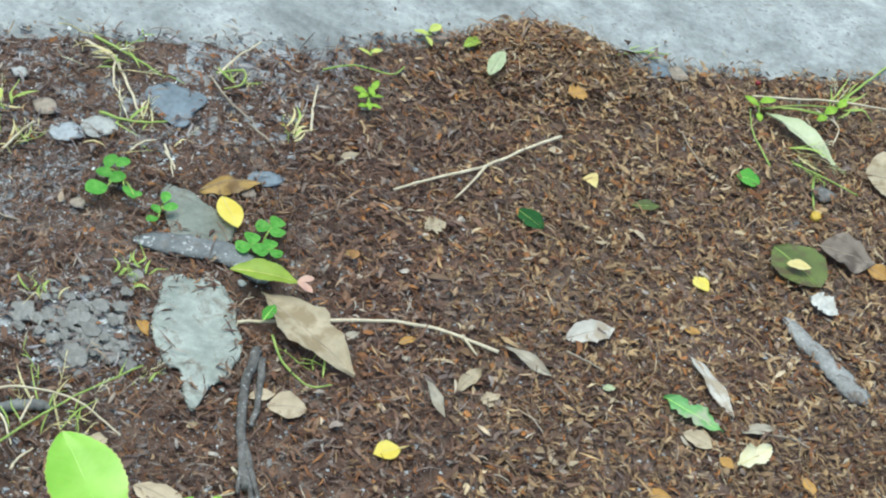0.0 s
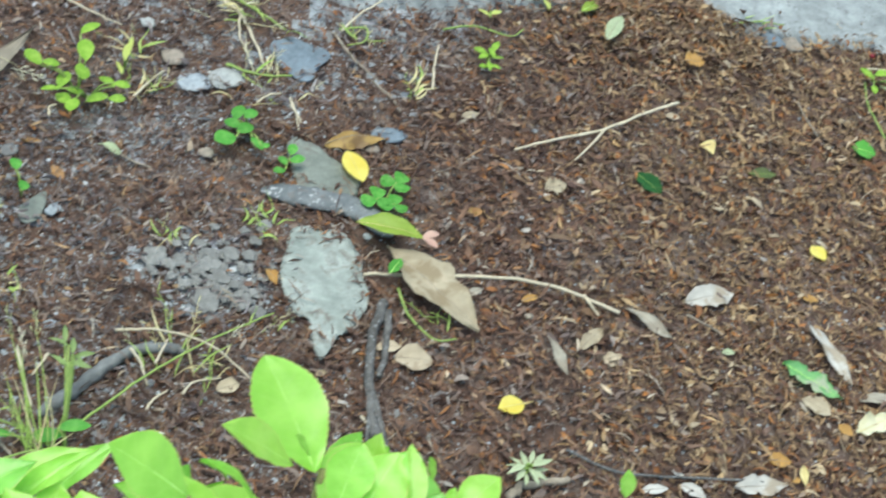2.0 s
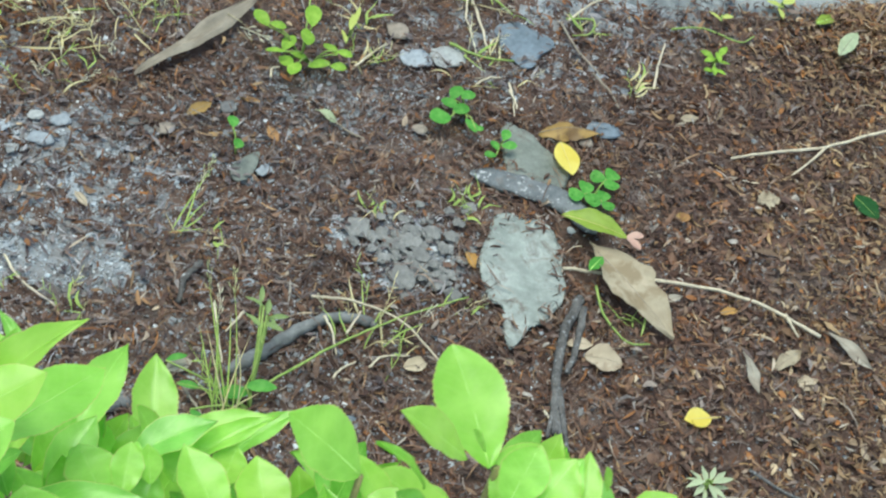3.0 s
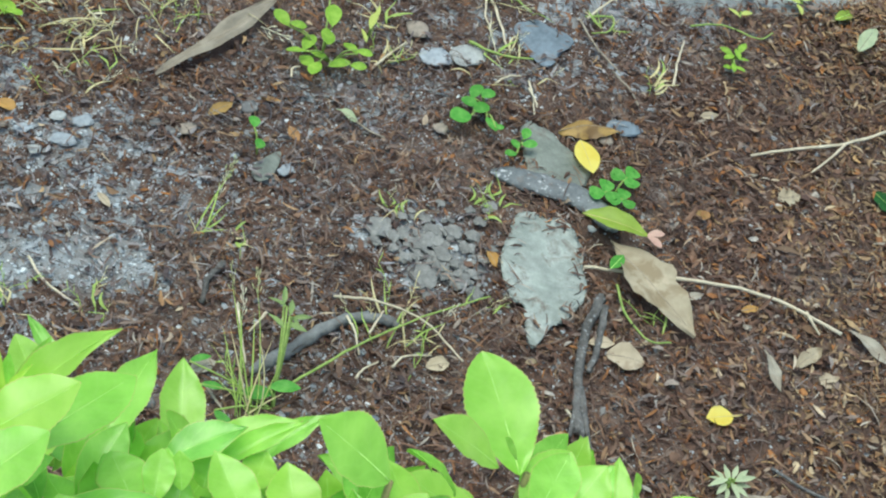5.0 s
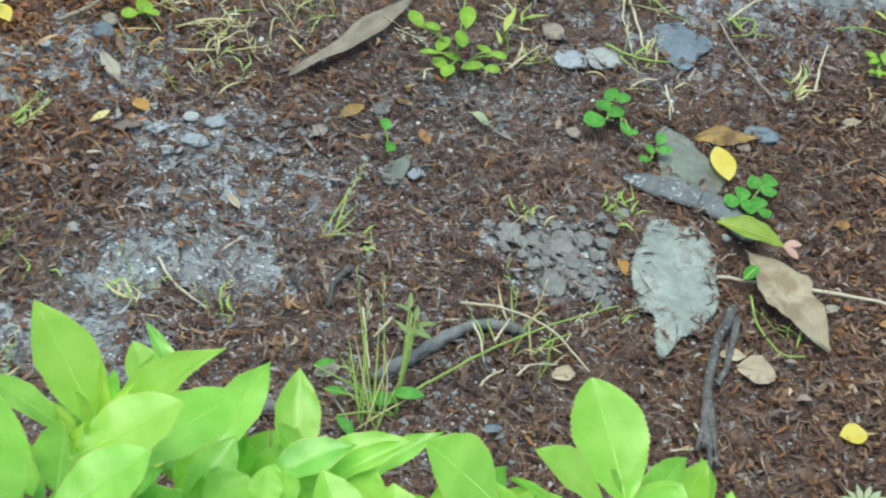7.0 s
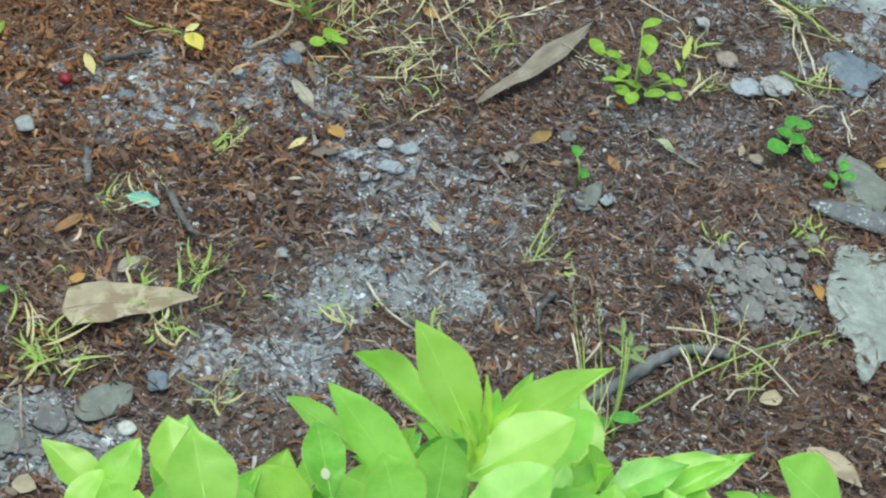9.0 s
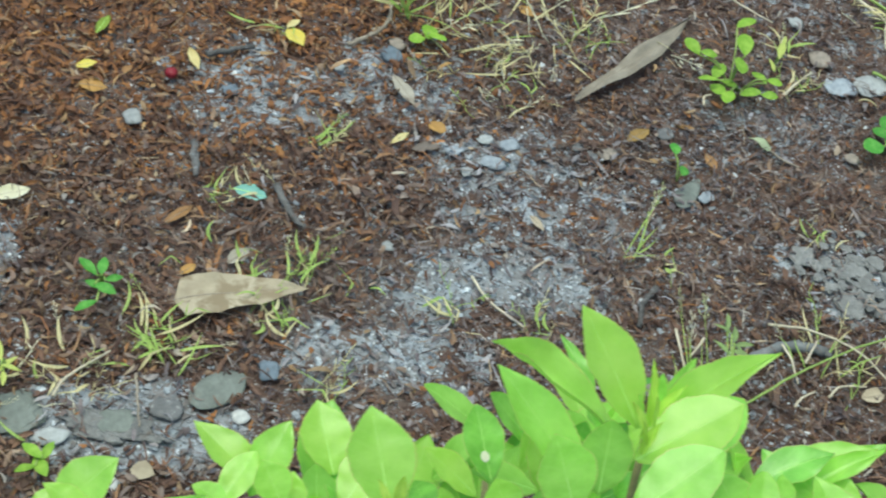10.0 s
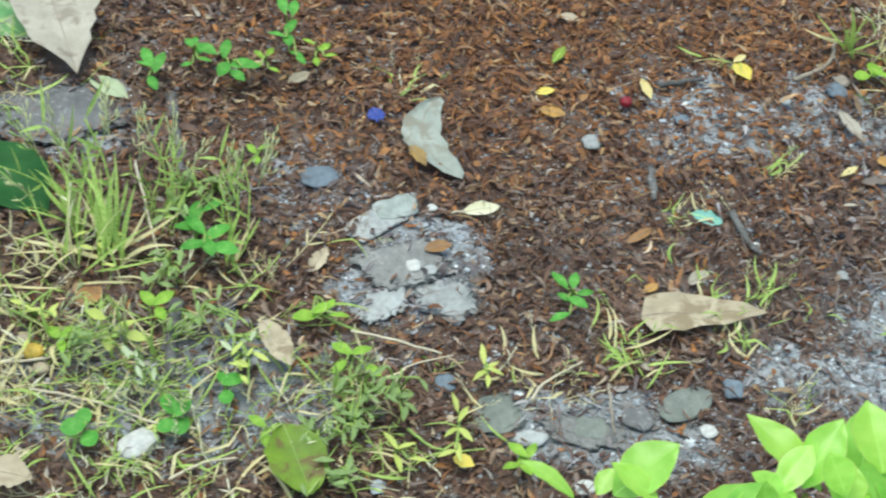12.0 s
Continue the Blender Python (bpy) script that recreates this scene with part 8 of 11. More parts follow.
twig("dead_branch", [(0.1330, -0.1437), (0.1316, -0.1750), (0.1269, -0.2055)], 0.00313, 0.00209, M_BARK, "short dark grey stub beside a dead branch", [], seed=5, category='branch', jitter=0.3)
twig("surface_root", [(-0.0930, -0.2790), (-0.0790, -0.2620), (-0.0660, -0.2450), (-0.0510, -0.2260), (-0.0350, -0.2110), (-0.0130, -0.2050), (-0.0040, -0.2080)], 0.00500, 0.00330, M_ROOT_DULL, "dull grey root curving through grass", [], seed=6, category='root', lift=0.001, jitter=0.3, rough=0.4, sides=10, ends=0.12)
twig("surface_root", [(-0.1600, -0.3300), (-0.1520, -0.3220), (-0.1410, -0.3170)], 0.00500, 0.00420, M_ROOT_DULL, "short grey root end beside the shrub", [], seed=16, category='root', lift=0.001, jitter=0.3, rough=0.4, sides=10, ends=0.12)
twig("twig", [(0.2365, 0.0502), (0.2725, 0.0717), (0.3161, 0.0952), (0.3542, 0.1252), (0.3872, 0.1477)], 0.00104, 0.00146, M_STRAW, "pale straw-coloured forked twig on brown litter", [[(0.3161, 0.0952), (0.3033, 0.0739), (0.2863, 0.0497)]], seed=7, lift=0.0045)
twig("dry_stem", [(0.1151, -0.1128), (0.1645, -0.1035), (0.2230, -0.0939), (0.2653, -0.0966), (0.3069, -0.1113)], 0.00125, 0.00146, M_STRAW, "long pale arched dry stem", [[(0.2801, -0.0993), (0.2901, -0.1178)]], seed=8, category='stem', lift=0.004)
twig("dry_stem", [(-0.0509, -0.2061), (-0.0229, -0.2005), (0.0112, -0.2075), (0.0406, -0.2322)], 0.00104, 0.00063, M_STRAW, "thin pale bent grass stem", [], seed=9, category='stem', sides=5, lift=0.012)
twig("dry_stem", [(-0.2470, -0.2298), (-0.2308, -0.2466), (-0.2050, -0.2597)], 0.00104, 0.00083, M_STRAW, "short pale dry stem on gravel", [], seed=10, category='stem', sides=5)
twig("twig", [(-0.4742, -0.0987), (-0.4599, -0.0860), (-0.4456, -0.0759)], 0.00229, 0.00167, M_BARK, "short dark twig in rust litter", [], seed=11)
twig("twig", [(-0.4490, -0.1951), (-0.4426, -0.2148)], 0.00271, 0.00188, M_BARK, "dark stub of twig", [], seed=12)
twig("twig", [(-0.3904, -0.2020), (-0.3739, -0.2227), (-0.3608, -0.2335)], 0.00271, 0.00167, M_BARK, "dark bark sliver lying on brown litter", [], seed=13)
twig("dry_stem", [(-0.3840, -0.0449), (-0.3684, -0.0246), (-0.3630, -0.0052), (-0.3653, 0.0111)], 0.00188, 0.00125, M_STRAW_GREY, "bent grey-tan dry stem", [[(-0.3638, -0.0021), (-0.3554, -0.0121)]], seed=14, category='stem')
twig("dry_stem", [(0.5796, 0.2407), (0.6229, 0.2467), (0.6701, 0.2535), (0.7206, 0.2528)], 0.00125, 0.00104, M_STRAW, "pale runner stem by the pavement", [], seed=16, category='stem', sides=5, lift=0.01)
twig("dry_stem", [(0.5037, -0.1591), (0.5282, -0.1600), (0.5450, -0.1696)], 0.00104, 0.00083, M_STRAW_GREY, "thin grey dry stem", [], seed=17, category='stem', sides=5)
twig("twig", [(0.4327, 0.2223), (0.4604, 0.2368)], 0.00167, 0.00146, M_STRAW_GREY, "short grey twig near the pavement", [], seed=18)
twig("dry_stem", [(0.0951, 0.1591), (0.1109, 0.1869), (0.1297, 0.2108)], 0.00125, 0.00083, M_STRAW, "pale dry grass stem by the pavement", [], seed=19, category='stem', sides=5, lift=0.006)
twig("dry_stem", [(0.1213, 0.1092), (0.1373, 0.0920), (0.1450, 0.0766)], 0.00104, 0.00083, M_STRAW_GREY, "thin curved stem on soil", [], seed=20, category='stem', sides=5)
twig("dry_stem", [(0.1707, 0.1063), (0.1735, 0.1390), (0.1773, 0.1655)], 0.00125, 0.00083, M_STRAW, "yellowish dry stem lying on brown litter", [], seed=21, category='stem', sides=5, lift=0.005)
twig("twig", [(-0.7893, -0.2629), (-0.7683, -0.2952), (-0.7472, -0.3287), (-0.7280, -0.3671)], 0.00417, 0.00250, M_BARK, "weathered grey stick among grass", [], seed=22, lift=-0.002, rough=0.5, jitter=0.2)
twig("twig", [(-0.6919, -0.4382), (-0.6820, -0.4645), (-0.6668, -0.4969)], 0.00500, 0.00375, M_BARK, "dark stick under grass", [], seed=23, lift=0.003)
twig("dry_stem", [(-0.7210, -0.5377), (-0.6962, -0.5275), (-0.6862, -0.5109)], 0.00104, 0.00083, M_STRAW, "dry stem among grass", [], seed=24, category='stem', sides=5)
twig("dry_stem", [(-0.5818, -0.4170), (-0.5566, -0.4126), (-0.5233, -0.4096)], 0.00104, 0.00083, M_STRAW, "pale runner among weeds", [], seed=25, category='stem', sides=5, lift=0.008)
twig("twig", [(-0.1267, -0.1933), (-0.1325, -0.2093), (-0.1328, -0.2321)], 0.00250, 0.00167, M_BARK, "dark bark sliver on litter", [], seed=26)
twig("twig", [(-0.4543, -0.1845), (-0.4443, -0.2107)], 0.00271, 0.00209, M_BARK, "short dark stub in litter", [], seed=27)

# ---- fallen leaves ----
ground_leaf("fallen_leaf", 0.1009, 0.0113, 0.0345, 0.0195, -68.7, M_YELLOW, "bright yellow oval fallen leaf", lift=0.007, bend=0.08, seed=1, fold=0.06, wave=0.01, ragged=0.0, point=0.8, rib=M_YELLOW_PALE)
ground_leaf("fallen_leaf", 0.0835, 0.0224, 0.0510, 0.0190, 18.7, M_TAWNY, "ochre-brown arched fallen leaf", bend=0.3, fold=-0.5, seed=2, belly=0.42, rib=M_STRAW_GREY, ragged=0.3, wave=0.08, side=-0.06)
ground_leaf("fallen_leaf", 0.1318, -0.0827, 0.0960, 0.0385, -46.5, M_DRY, "dry tan leaf with a wavy margin and dark fold", bend=0.1, wave=0.075, ragged=0.34, fold=0.28, seed=3, belly=0.44, point=0.95, blunt=1.35, lift=0.003, rib=M_STRAW_GREY)
ground_leaf("fallen_leaf", 0.2288, -0.2089, 0.0208, 0.0165, -157.6, M_YELLOW, "yellow fallen leaf with a short stalk", seed=4, stalk=0.006, bend=0.08, wave=0.015, ragged=0.05, rib=M_YELLOW_PALE)
ground_leaf("fallen_leaf", 0.1239, -0.1791, 0.0199, 0.0108, 17.0, M_DRY_PALE, "small pale curled leaf", bend=0.3, seed=5, rib=M_STRAW_GREY)
ground_leaf("fallen_leaf", 0.1371, -0.1853, 0.0272, 0.0232, 1.8, M_DRY_PALE, "pale tan curled leaf beside a branch", bend=0.25, wave=0.1, seed=6, point=0.6, rib=M_STRAW_GREY)
ground_leaf("fallen_leaf", 0.3621, -0.0867, 0.0446, 0.0234, 21.8, M_DRY_WHITE, "pale grey curled leaf on brown litter", bend=0.2, wave=0.08, seed=7, ragged=0.25, rib=M_STRAW_GREY)
ground_leaf("fallen_leaf", 0.4602, -0.0885, 0.0632, 0.0147, -66.6, M_DRY_WHITE, "long narrow pale dry leaf", bend=0.15, twist=1.2, seed=8, rib=M_STRAW_GREY)
ground_leaf("fallen_leaf", 0.5917, 0.2274, 0.0833, 0.0243, -47.8, M_PALE_GREEN, "long pale greenish dry leaf under a weed", fold=0.45, bend=0.2, twist=0.6, seed=9, belly=0.4, rib=M_STRAW_GREY)
ground_leaf("fallen_leaf", 0.4311, -0.1357, 0.0500, 0.0185, -33.1, M_GREEN_TORN, "torn bright green leaf", wave=0.11, ragged=1.3, seed=10, rib=M_RIB)
ground_leaf("fallen_leaf", 0.4415, -0.1665, 0.0239, 0.0176, -31.5, M_DRY, "brown leaf beside a torn green leaf", seed=11, bend=0.2, rib=M_STRAW_GREY)
ground_leaf("fallen_leaf", 0.4788, -0.1929, 0.0360, 0.0180, 32.6, M_CREAM, "pale cream crumpled leaf", wave=0.17, ragged=0.8, seed=12, rib=M_YELLOW_PALE)
ground_leaf("fallen_leaf", 0.4887, -0.1600, 0.0299, 0.0101, 16.0, M_DRY_GREY, "small grey leaf with a long stem", seed=13, twist=0.6, rib=M_STRAW_GREY)
ground_leaf("fallen_leaf", 0.4803, -0.0002, 0.0179, 0.0145, -55.0, M_YELLOW, "small yellow leaf lying on brown litter", seed=14, rib=M_YELLOW_PALE)
ground_leaf("fallen_leaf", 0.5455, 0.1346, 0.0211, 0.0236, -12.3, M_GREEN, "bright green oval leaf", seed=15, point=0.6, rib=M_RIB)
ground_leaf("fallen_leaf", 0.3260, 0.2047, 0.0417, 0.0140, 66.1, M_PALE_GREEN, "pale green leaf near the pavement", lift=0.012, seed=16, point=0.6, rib=M_STRAW_GREY)
ground_leaf("fallen_leaf", 0.3080, 0.2454, 0.0262, 0.0118, 43.0, M_LIME, "yellow-green leaf near the pavement", lift=0.008, seed=17, rib=M_RIB)
ground_leaf("fallen_leaf", 0.3974, 0.2006, 0.0188, 0.0202, 8.5, M_OCHRE, "tan broken leaf lying on brown litter", lift=0.009, seed=18, ragged=0.9, wave=0.1, rib=M_STRAW_GREY)
ground_leaf("fallen_leaf", 0.5605, 0.0484, 0.0529, 0.0538, -51.9, M_OLIVE, "dark olive mottled leaf", seed=19, point=0.6, rib=M_STALK)
ground_leaf("fallen_leaf", 0.5623, 0.0209, 0.0218, 0.0120, -3.5, M_YELLOW_PALE, "small yellow leaf on an olive leaf", seed=20, lift=0.009, rib=M_YELLOW_PALE)
ground_leaf("fallen_leaf", 0.6033, 0.0564, 0.0501, 0.0447, -14.8, M_LEAF_DULL, "dull grey-brown leaf lying on brown litter", seed=21, wave=0.1, rib=M_STRAW_GREY)
ground_leaf("fallen_leaf", 0.6430, 0.0400, 0.0209, 0.0221, -36.3, M_OCHRE, "ochre tan leaf lying on brown litter", seed=22, rib=M_STRAW_GREY)
ground_leaf("fallen_leaf", 0.6747, 0.1638, 0.0375, 0.0639, -11.6, M_DRY, "pinkish tan broad leaf", seed=23, point=0.6, rib=M_STRAW_GREY)
ground_leaf("paper_scrap", 0.5784, -0.0085, 0.0266, 0.0219, -39.0, M_STONE_WHITE, "small crumpled white scrap on litter", seed=24, wave=0.3, ragged=0.8)
ground_leaf("fallen_leaf", 0.2504, -0.1428, 0.0369, 0.0092, -71.0, M_DRY_GREY, "narrow curled grey leaf", twist=1.5, seed=25, bend=0.2, rib=M_STRAW_GREY)
ground_leaf("fallen_leaf", 0.2730, -0.1517, 0.0315, 0.0119, 49.6, M_DRY, "small tan curled leaf", bend=0.3, seed=26, wave=0.1, rib=M_STRAW_GREY)
ground_leaf("fallen_leaf", 0.3095, -0.1025, 0.0448, 0.0118, -31.8, M_DRY_GREY, "curled grey-pink sliver of leaf", twist=2, seed=27, bend=0.2, rib=M_STRAW_GREY)
ground_leaf("fallen_leaf", 0.2593, 0.0113, 0.0205, 0.0158, 28.7, M_DRY, "broken beige leaf bit", ragged=0.9, wave=0.2, seed=28, rib=M_STRAW_GREY)
ground_leaf("fallen_leaf", 0.1889, -0.1161, 0.0190, 0.0067, 34.6, M_DRY_GREY, "small grey leaf sliver", seed=29, rib=M_STRAW_GREY)
ground_leaf("fallen_leaf", 0.4006, 0.1009, 0.0146, 0.0162, -41.1, M_YELLOW_PALE, "small pale folded leaf", fold=0.8, seed=30)
ground_leaf("fallen_leaf", 0.4405, 0.0757, 0.0257, 0.0124, 8.2, M_OLIVE, "olive green narrow leaf", seed=31, rib=M_STALK)
ground_leaf("fallen_leaf", 0.3390, 0.0515, 0.0290, 0.0212, -46.9, M_GREEN_DARK, "dark green fallen leaf", seed=32, rib=M_STALK)
ground_leaf("fallen_leaf", 0.1951, 0.0826, 0.0178, 0.0085, 29.6, M_DRY, "small tan leaf bit", seed=33, rib=M_STRAW_GREY)
ground_leaf("fallen_leaf", 0.3746, 0.1311, 0.0132, 0.0088, 6.1, M_DRY_PALE, "tiny tan leaf beside a twig", seed=34)
ground_leaf("fallen_leaf", 0.4657, -0.1863, 0.0131, 0.0104, -43.7, M_OCHRE, "small orange leaf lying on brown litter", seed=35)
ground_leaf("fallen_leaf", 0.5295, -0.1967, 0.0189, 0.0093, -76.5, M_OCHRE, "orange-tan leaf lying on brown litter", seed=36, rib=M_STRAW_GREY)
ground_leaf("fallen_leaf", 0.2902, -0.1545, 0.0135, 0.0122, -27.4, M_DRY_PALE, "small pale leaf bit", ragged=0.6, seed=37)
ground_leaf("fallen_leaf", 0.0208, -0.2296, 0.0127, 0.0121, -2.9, M_DRY, "small brown leaf lying on brown litter", seed=38)
ground_leaf("fallen_leaf", 0.0517, -0.2632, 0.0225, 0.0148, -26.6, M_DRY_PALE, "pale pinkish dry leaf by the shrub", seed=39, bend=0.2, rib=M_STRAW_GREY)
ground_leaf("fallen_leaf", 0.2327, -0.1119, 0.0151, 0.0069, 30.4, M_OCHRE, "small ochre leaf lying on brown litter", seed=40, rib=M_STRAW_GREY)
ground_leaf("fallen_leaf", 0.4616, -0.0607, 0.0138, 0.0077, -8.2, M_OCHRE, "tiny orange leaf lying on brown litter", seed=41)
ground_leaf("fallen_leaf", 0.3845, -0.1326, 0.0117, 0.0063, 13.7, M_PALE_GREEN, "tiny pale green leaf bit", seed=42)
ground_leaf("fallen_leaf", 0.1320, -0.1171, 0.0190, 0.0092, 62.3, M_GREEN, "small fresh green leaf on a dry leaf", seed=43, lift=0.012, rib=M_RIB)
ground_leaf("fallen_leaf", -0.2095, -0.0416, 0.1493, 0.0165, 61.7, M_DRY_DUSK, "long twisted grey-tan dry leaf", bend=0.03, twist=1.5, wave=0.04, seed=50, lift=0.004, belly=0.48, point=1.1, side=0.03, rib=M_STRAW_GREY)
ground_leaf("fallen_leaf", -0.4196, -0.3223, 0.0852, 0.0317, 27.6, M_DRY, "large tan folded dry leaf", bend=0.05, fold=0.12, wave=0.05, seed=51, belly=0.1, point=0.75, ragged=0.1, blunt=0.2, lift=0.003, side=-0.02, rib=M_STRAW_GREY)
ground_leaf("fallen_leaf", -0.1686, -0.0604, 0.0233, 0.0104, 53.1, M_TAWNY, "small tawny oval leaf", seed=52, rib=M_STRAW_GREY, ragged=0.3)
ground_leaf("fallen_leaf", -0.1109, -0.0496, 0.0179, 0.0083, -57.1, M_BROWN, "small orange-brown leaf lying on brown litter", seed=53, rib=M_STRAW_GREY)
ground_leaf("fallen_leaf", -0.0640, -0.0270, 0.0200, 0.0075, 160.0, M_PALE_GREEN, "narrow curled pale green leaf with its stalk", twist=1.2, seed=54, bend=0.35, fold=0.5, rib=M_STRAW_GREY, stalk=0.024)
ground_leaf("fallen_leaf", -0.2212, -0.1605, 0.0161, 0.0060, -42.3, M_DRY_PALE, "small pale leaf chip", seed=55, rib=M_STRAW_GREY)
ground_leaf("fallen_leaf", 0.0182, -0.2358, 0.0175, 0.0116, 29.1, M_DRY, "small tan leaf by a grass stem", seed=56, rib=M_STRAW_GREY)
ground_leaf("fallen_leaf", -0.0175, -0.2925, 0.0152, 0.0063, 27.6, M_STONE_BLUE, "small blue-grey chip of bark", seed=57, rib=M_STRAW_GREY)
ground_leaf("fallen_leaf", -0.4160, -0.2151, 0.0232, 0.0131, 1.4, M_TEAL, "turquoise-green leaf fragment lying on brown litter", seed=58, ragged=0.6, point=0.6, rib=M_RIB)
ground_leaf("fallen_leaf", -0.4298, -0.0465, 0.0215, 0.0137, -40.4, M_YELLOW, "bright yellow leaf lying on brown litter", seed=59, rib=M_YELLOW_PALE)
ground_leaf("fallen_leaf", -0.4302, -0.0480, 0.0141, 0.0061, 61.4, M_YELLOW_PALE, "small pale yellow leaf", seed=60, lift=0.002)
ground_leaf("fallen_leaf", -0.5532, -0.1089, 0.0230, 0.0078, 85.8, M_LIME, "narrow yellow-green leaf lying on brown litter", seed=61, rib=M_RIB)
ground_leaf("fallen_leaf", -0.4882, -0.0958, 0.0238, 0.0074, -54.9, M_YELLOW_PALE, "pale ochre leaf lying on brown litter", seed=62, rib=M_YELLOW_PALE)
ground_leaf("fallen_leaf", -0.5402, -0.1620, 0.0132, 0.0111, 13.5, M_OCHRE, "ochre oval leaf in rust litter", seed=63)
ground_leaf("fallen_leaf", -0.3283, -0.1325, 0.0192, 0.0056, 59.5, M_YELLOW_PALE, "narrow pale yellow leaf", seed=64, rib=M_YELLOW_PALE)
ground_leaf("fallen_leaf", -0.3087, -0.1003, 0.0147, 0.0108, -20.7, M_OCHRE, "three-cornered ochre leaf bit", seed=65, point=0.4)
ground_leaf("fallen_leaf", -0.3446, -0.0636, 0.0338, 0.0113, -47.6, M_DRY_GREY, "grey curved leaf lying on brown litter", seed=66, bend=0.2, rib=M_STRAW_GREY)
ground_leaf("fallen_leaf", -0.4481, -0.2643, 0.0273, 0.0078, 62.1, M_BROWN, "orange-brown curled leaf lying on brown litter", seed=67, twist=1, rib=M_STRAW_GREY)
ground_leaf("fallen_leaf", -0.4244, -0.3007, 0.0152, 0.0067, 61.1, M_OCHRE, "ochre curled leaf beside a large leaf", seed=68, twist=1, rib=M_STRAW_GREY)
ground_leaf("fallen_leaf", 0.0548, -0.2620, 0.0395, 0.0171, -29.9, M_DRY_PALE, "long pale leaf by the shrub", seed=70, bend=0.2, rib=M_STRAW_GREY)
ground_leaf("fallen_leaf", -0.4013, -0.4486, 0.0147, 0.0127, 4.2, M_DRY, "curled tan leaf by the shrub", seed=71, bend=0.3)
ground_leaf("fallen_leaf", -0.3986, -0.2793, 0.0195, 0.0109, 62.3, M_DRY_GREY, "grey leaf among small grass", seed=72, rib=M_STRAW_GREY)
ground_leaf("fallen_leaf", -0.3138, -0.1306, 0.0225, 0.0095, 28.9, M_LEAF_DULL, "dull olive-brown leaf half buried", seed=73, ragged=0.6, wave=0.1, lift=-0.001)
ground_leaf("fallen_leaf", -0.2735, 0.0539, 0.0155, 0.0108, -32.6, M_OCHRE, "ochre leaf by dry grass", seed=74, rib=M_STRAW_GREY)
ground_leaf("fallen_leaf", -0.5225, -0.1403, 0.0117, 0.0056, 70.5, M_BROWN, "small brown leaf lying on brown litter", seed=75)
ground_leaf("fallen_leaf", -0.6320, -0.1940, 0.0840, 0.0290, -58.0, M_GREY_GREEN, "grey-green curled dry leaf bent like a hook", seed=80, bend=0.10, wave=0.05, ragged=0.22, side=0.25, point=0.42, blunt=0.5, rib=M_STRAW_GREY)
ground_leaf("fallen_leaf", -0.6120, -0.2470, 0.0230, 0.0100, -38.0, M_TAWNY, "tawny leaf on a grey curled leaf", seed=82, lift=0.009, rib=M_STRAW_GREY, ragged=0.3)
ground_leaf("fallen_leaf", -0.5575, -0.2830, 0.0260, 0.0135, 38.0, M_CREAM, "pale cream-yellow leaf with a short dry stalk", seed=83, rib=M_STRAW, stalk=0.008, point=0.8, ragged=0.05)
ground_leaf("plastic_scrap", -0.6529, -0.2261, 0.0135, 0.0133, 49.7, M_BLUE, "small vivid blue scrap of plastic", seed=84, ragged=0.6, wave=0.2, point=0.5)
ground_leaf("fallen_leaf", -0.6279, -0.3780, 0.0257, 0.0107, 87.2, M_DRY, "small tan leaf on soil", seed=85, ragged=0.5, rib=M_STRAW_GREY)
ground_leaf("fallen_leaf", -0.5458, -0.1620, 0.0203, 0.0128, 11.1, M_OCHRE, "ochre oval leaf in rust litter", seed=86, rib=M_STRAW_GREY)
ground_leaf("fallen_leaf", -0.5534, -0.1467, 0.0152, 0.0082, 40.7, M_YELLOW, "small yellow leaf bit", seed=87, rib=M_YELLOW_PALE)
ground_leaf("fallen_leaf", -0.9450, -0.1850, 0.1380, 0.0600, -47.1, M_DRY_GREY, "large broad grey-tan dry leaf with ragged edge", seed=88, bend=0.15, fold=0.2, ragged=0.5, rib=M_STRAW_GREY, lift=0.01)
ground_leaf("fallen_leaf", -0.8487, -0.2745, 0.0375, 0.0174, -13.2, M_PALE_GREEN, "pale green leaf beside a broad dry leaf", seed=89, rib=M_STRAW_GREY)
ground_leaf("fallen_leaf", -0.8868, -0.3741, 0.0871, 0.0556, -20.6, M_GREEN_DARK, "large dark green leaf", seed=90, rib=M_STALK)
ground_leaf("fallen_leaf", -0.5873, -0.5046, 0.0532, 0.0355, -46.9, M_MOTTLED, "broad olive green leaf with brown spots", seed=91, point=0.6, lift=0.012, rib=M_STALK)
ground_leaf("fallen_leaf", -0.6354, -0.4347, 0.0421, 0.0171, -38.3, M_DRY, "tan leaf among runners", seed=92, point=0.6, lift=0.01, ragged=0.3, rib=M_STRAW_GREY)
ground_leaf("fallen_leaf", -0.7278, -0.6077, 0.0320, 0.0226, 10.7, M_DRY, "pinkish tan leaf at the grass", seed=93, ragged=0.5, lift=0.016, rib=M_STRAW_GREY)
ground_leaf("fallen_leaf", -0.7479, -0.4676, 0.0222, 0.0155, 74.2, M_BROWN, "red-brown leaf under grass", seed=94, rib=M_STRAW_GREY)
ground_leaf("fallen_leaf", -0.7189, -0.2175, 0.0201, 0.0107, 64.5, M_DRY, "tan leaf under weeds", seed=95, rib=M_STRAW_GREY)
ground_leaf("fallen_leaf", -0.5675, -0.3293, 0.0199, 0.0109, 40.7, M_BROWN, "rust leaf on pale soil", seed=96, lift=0.003, rib=M_STRAW_GREY)
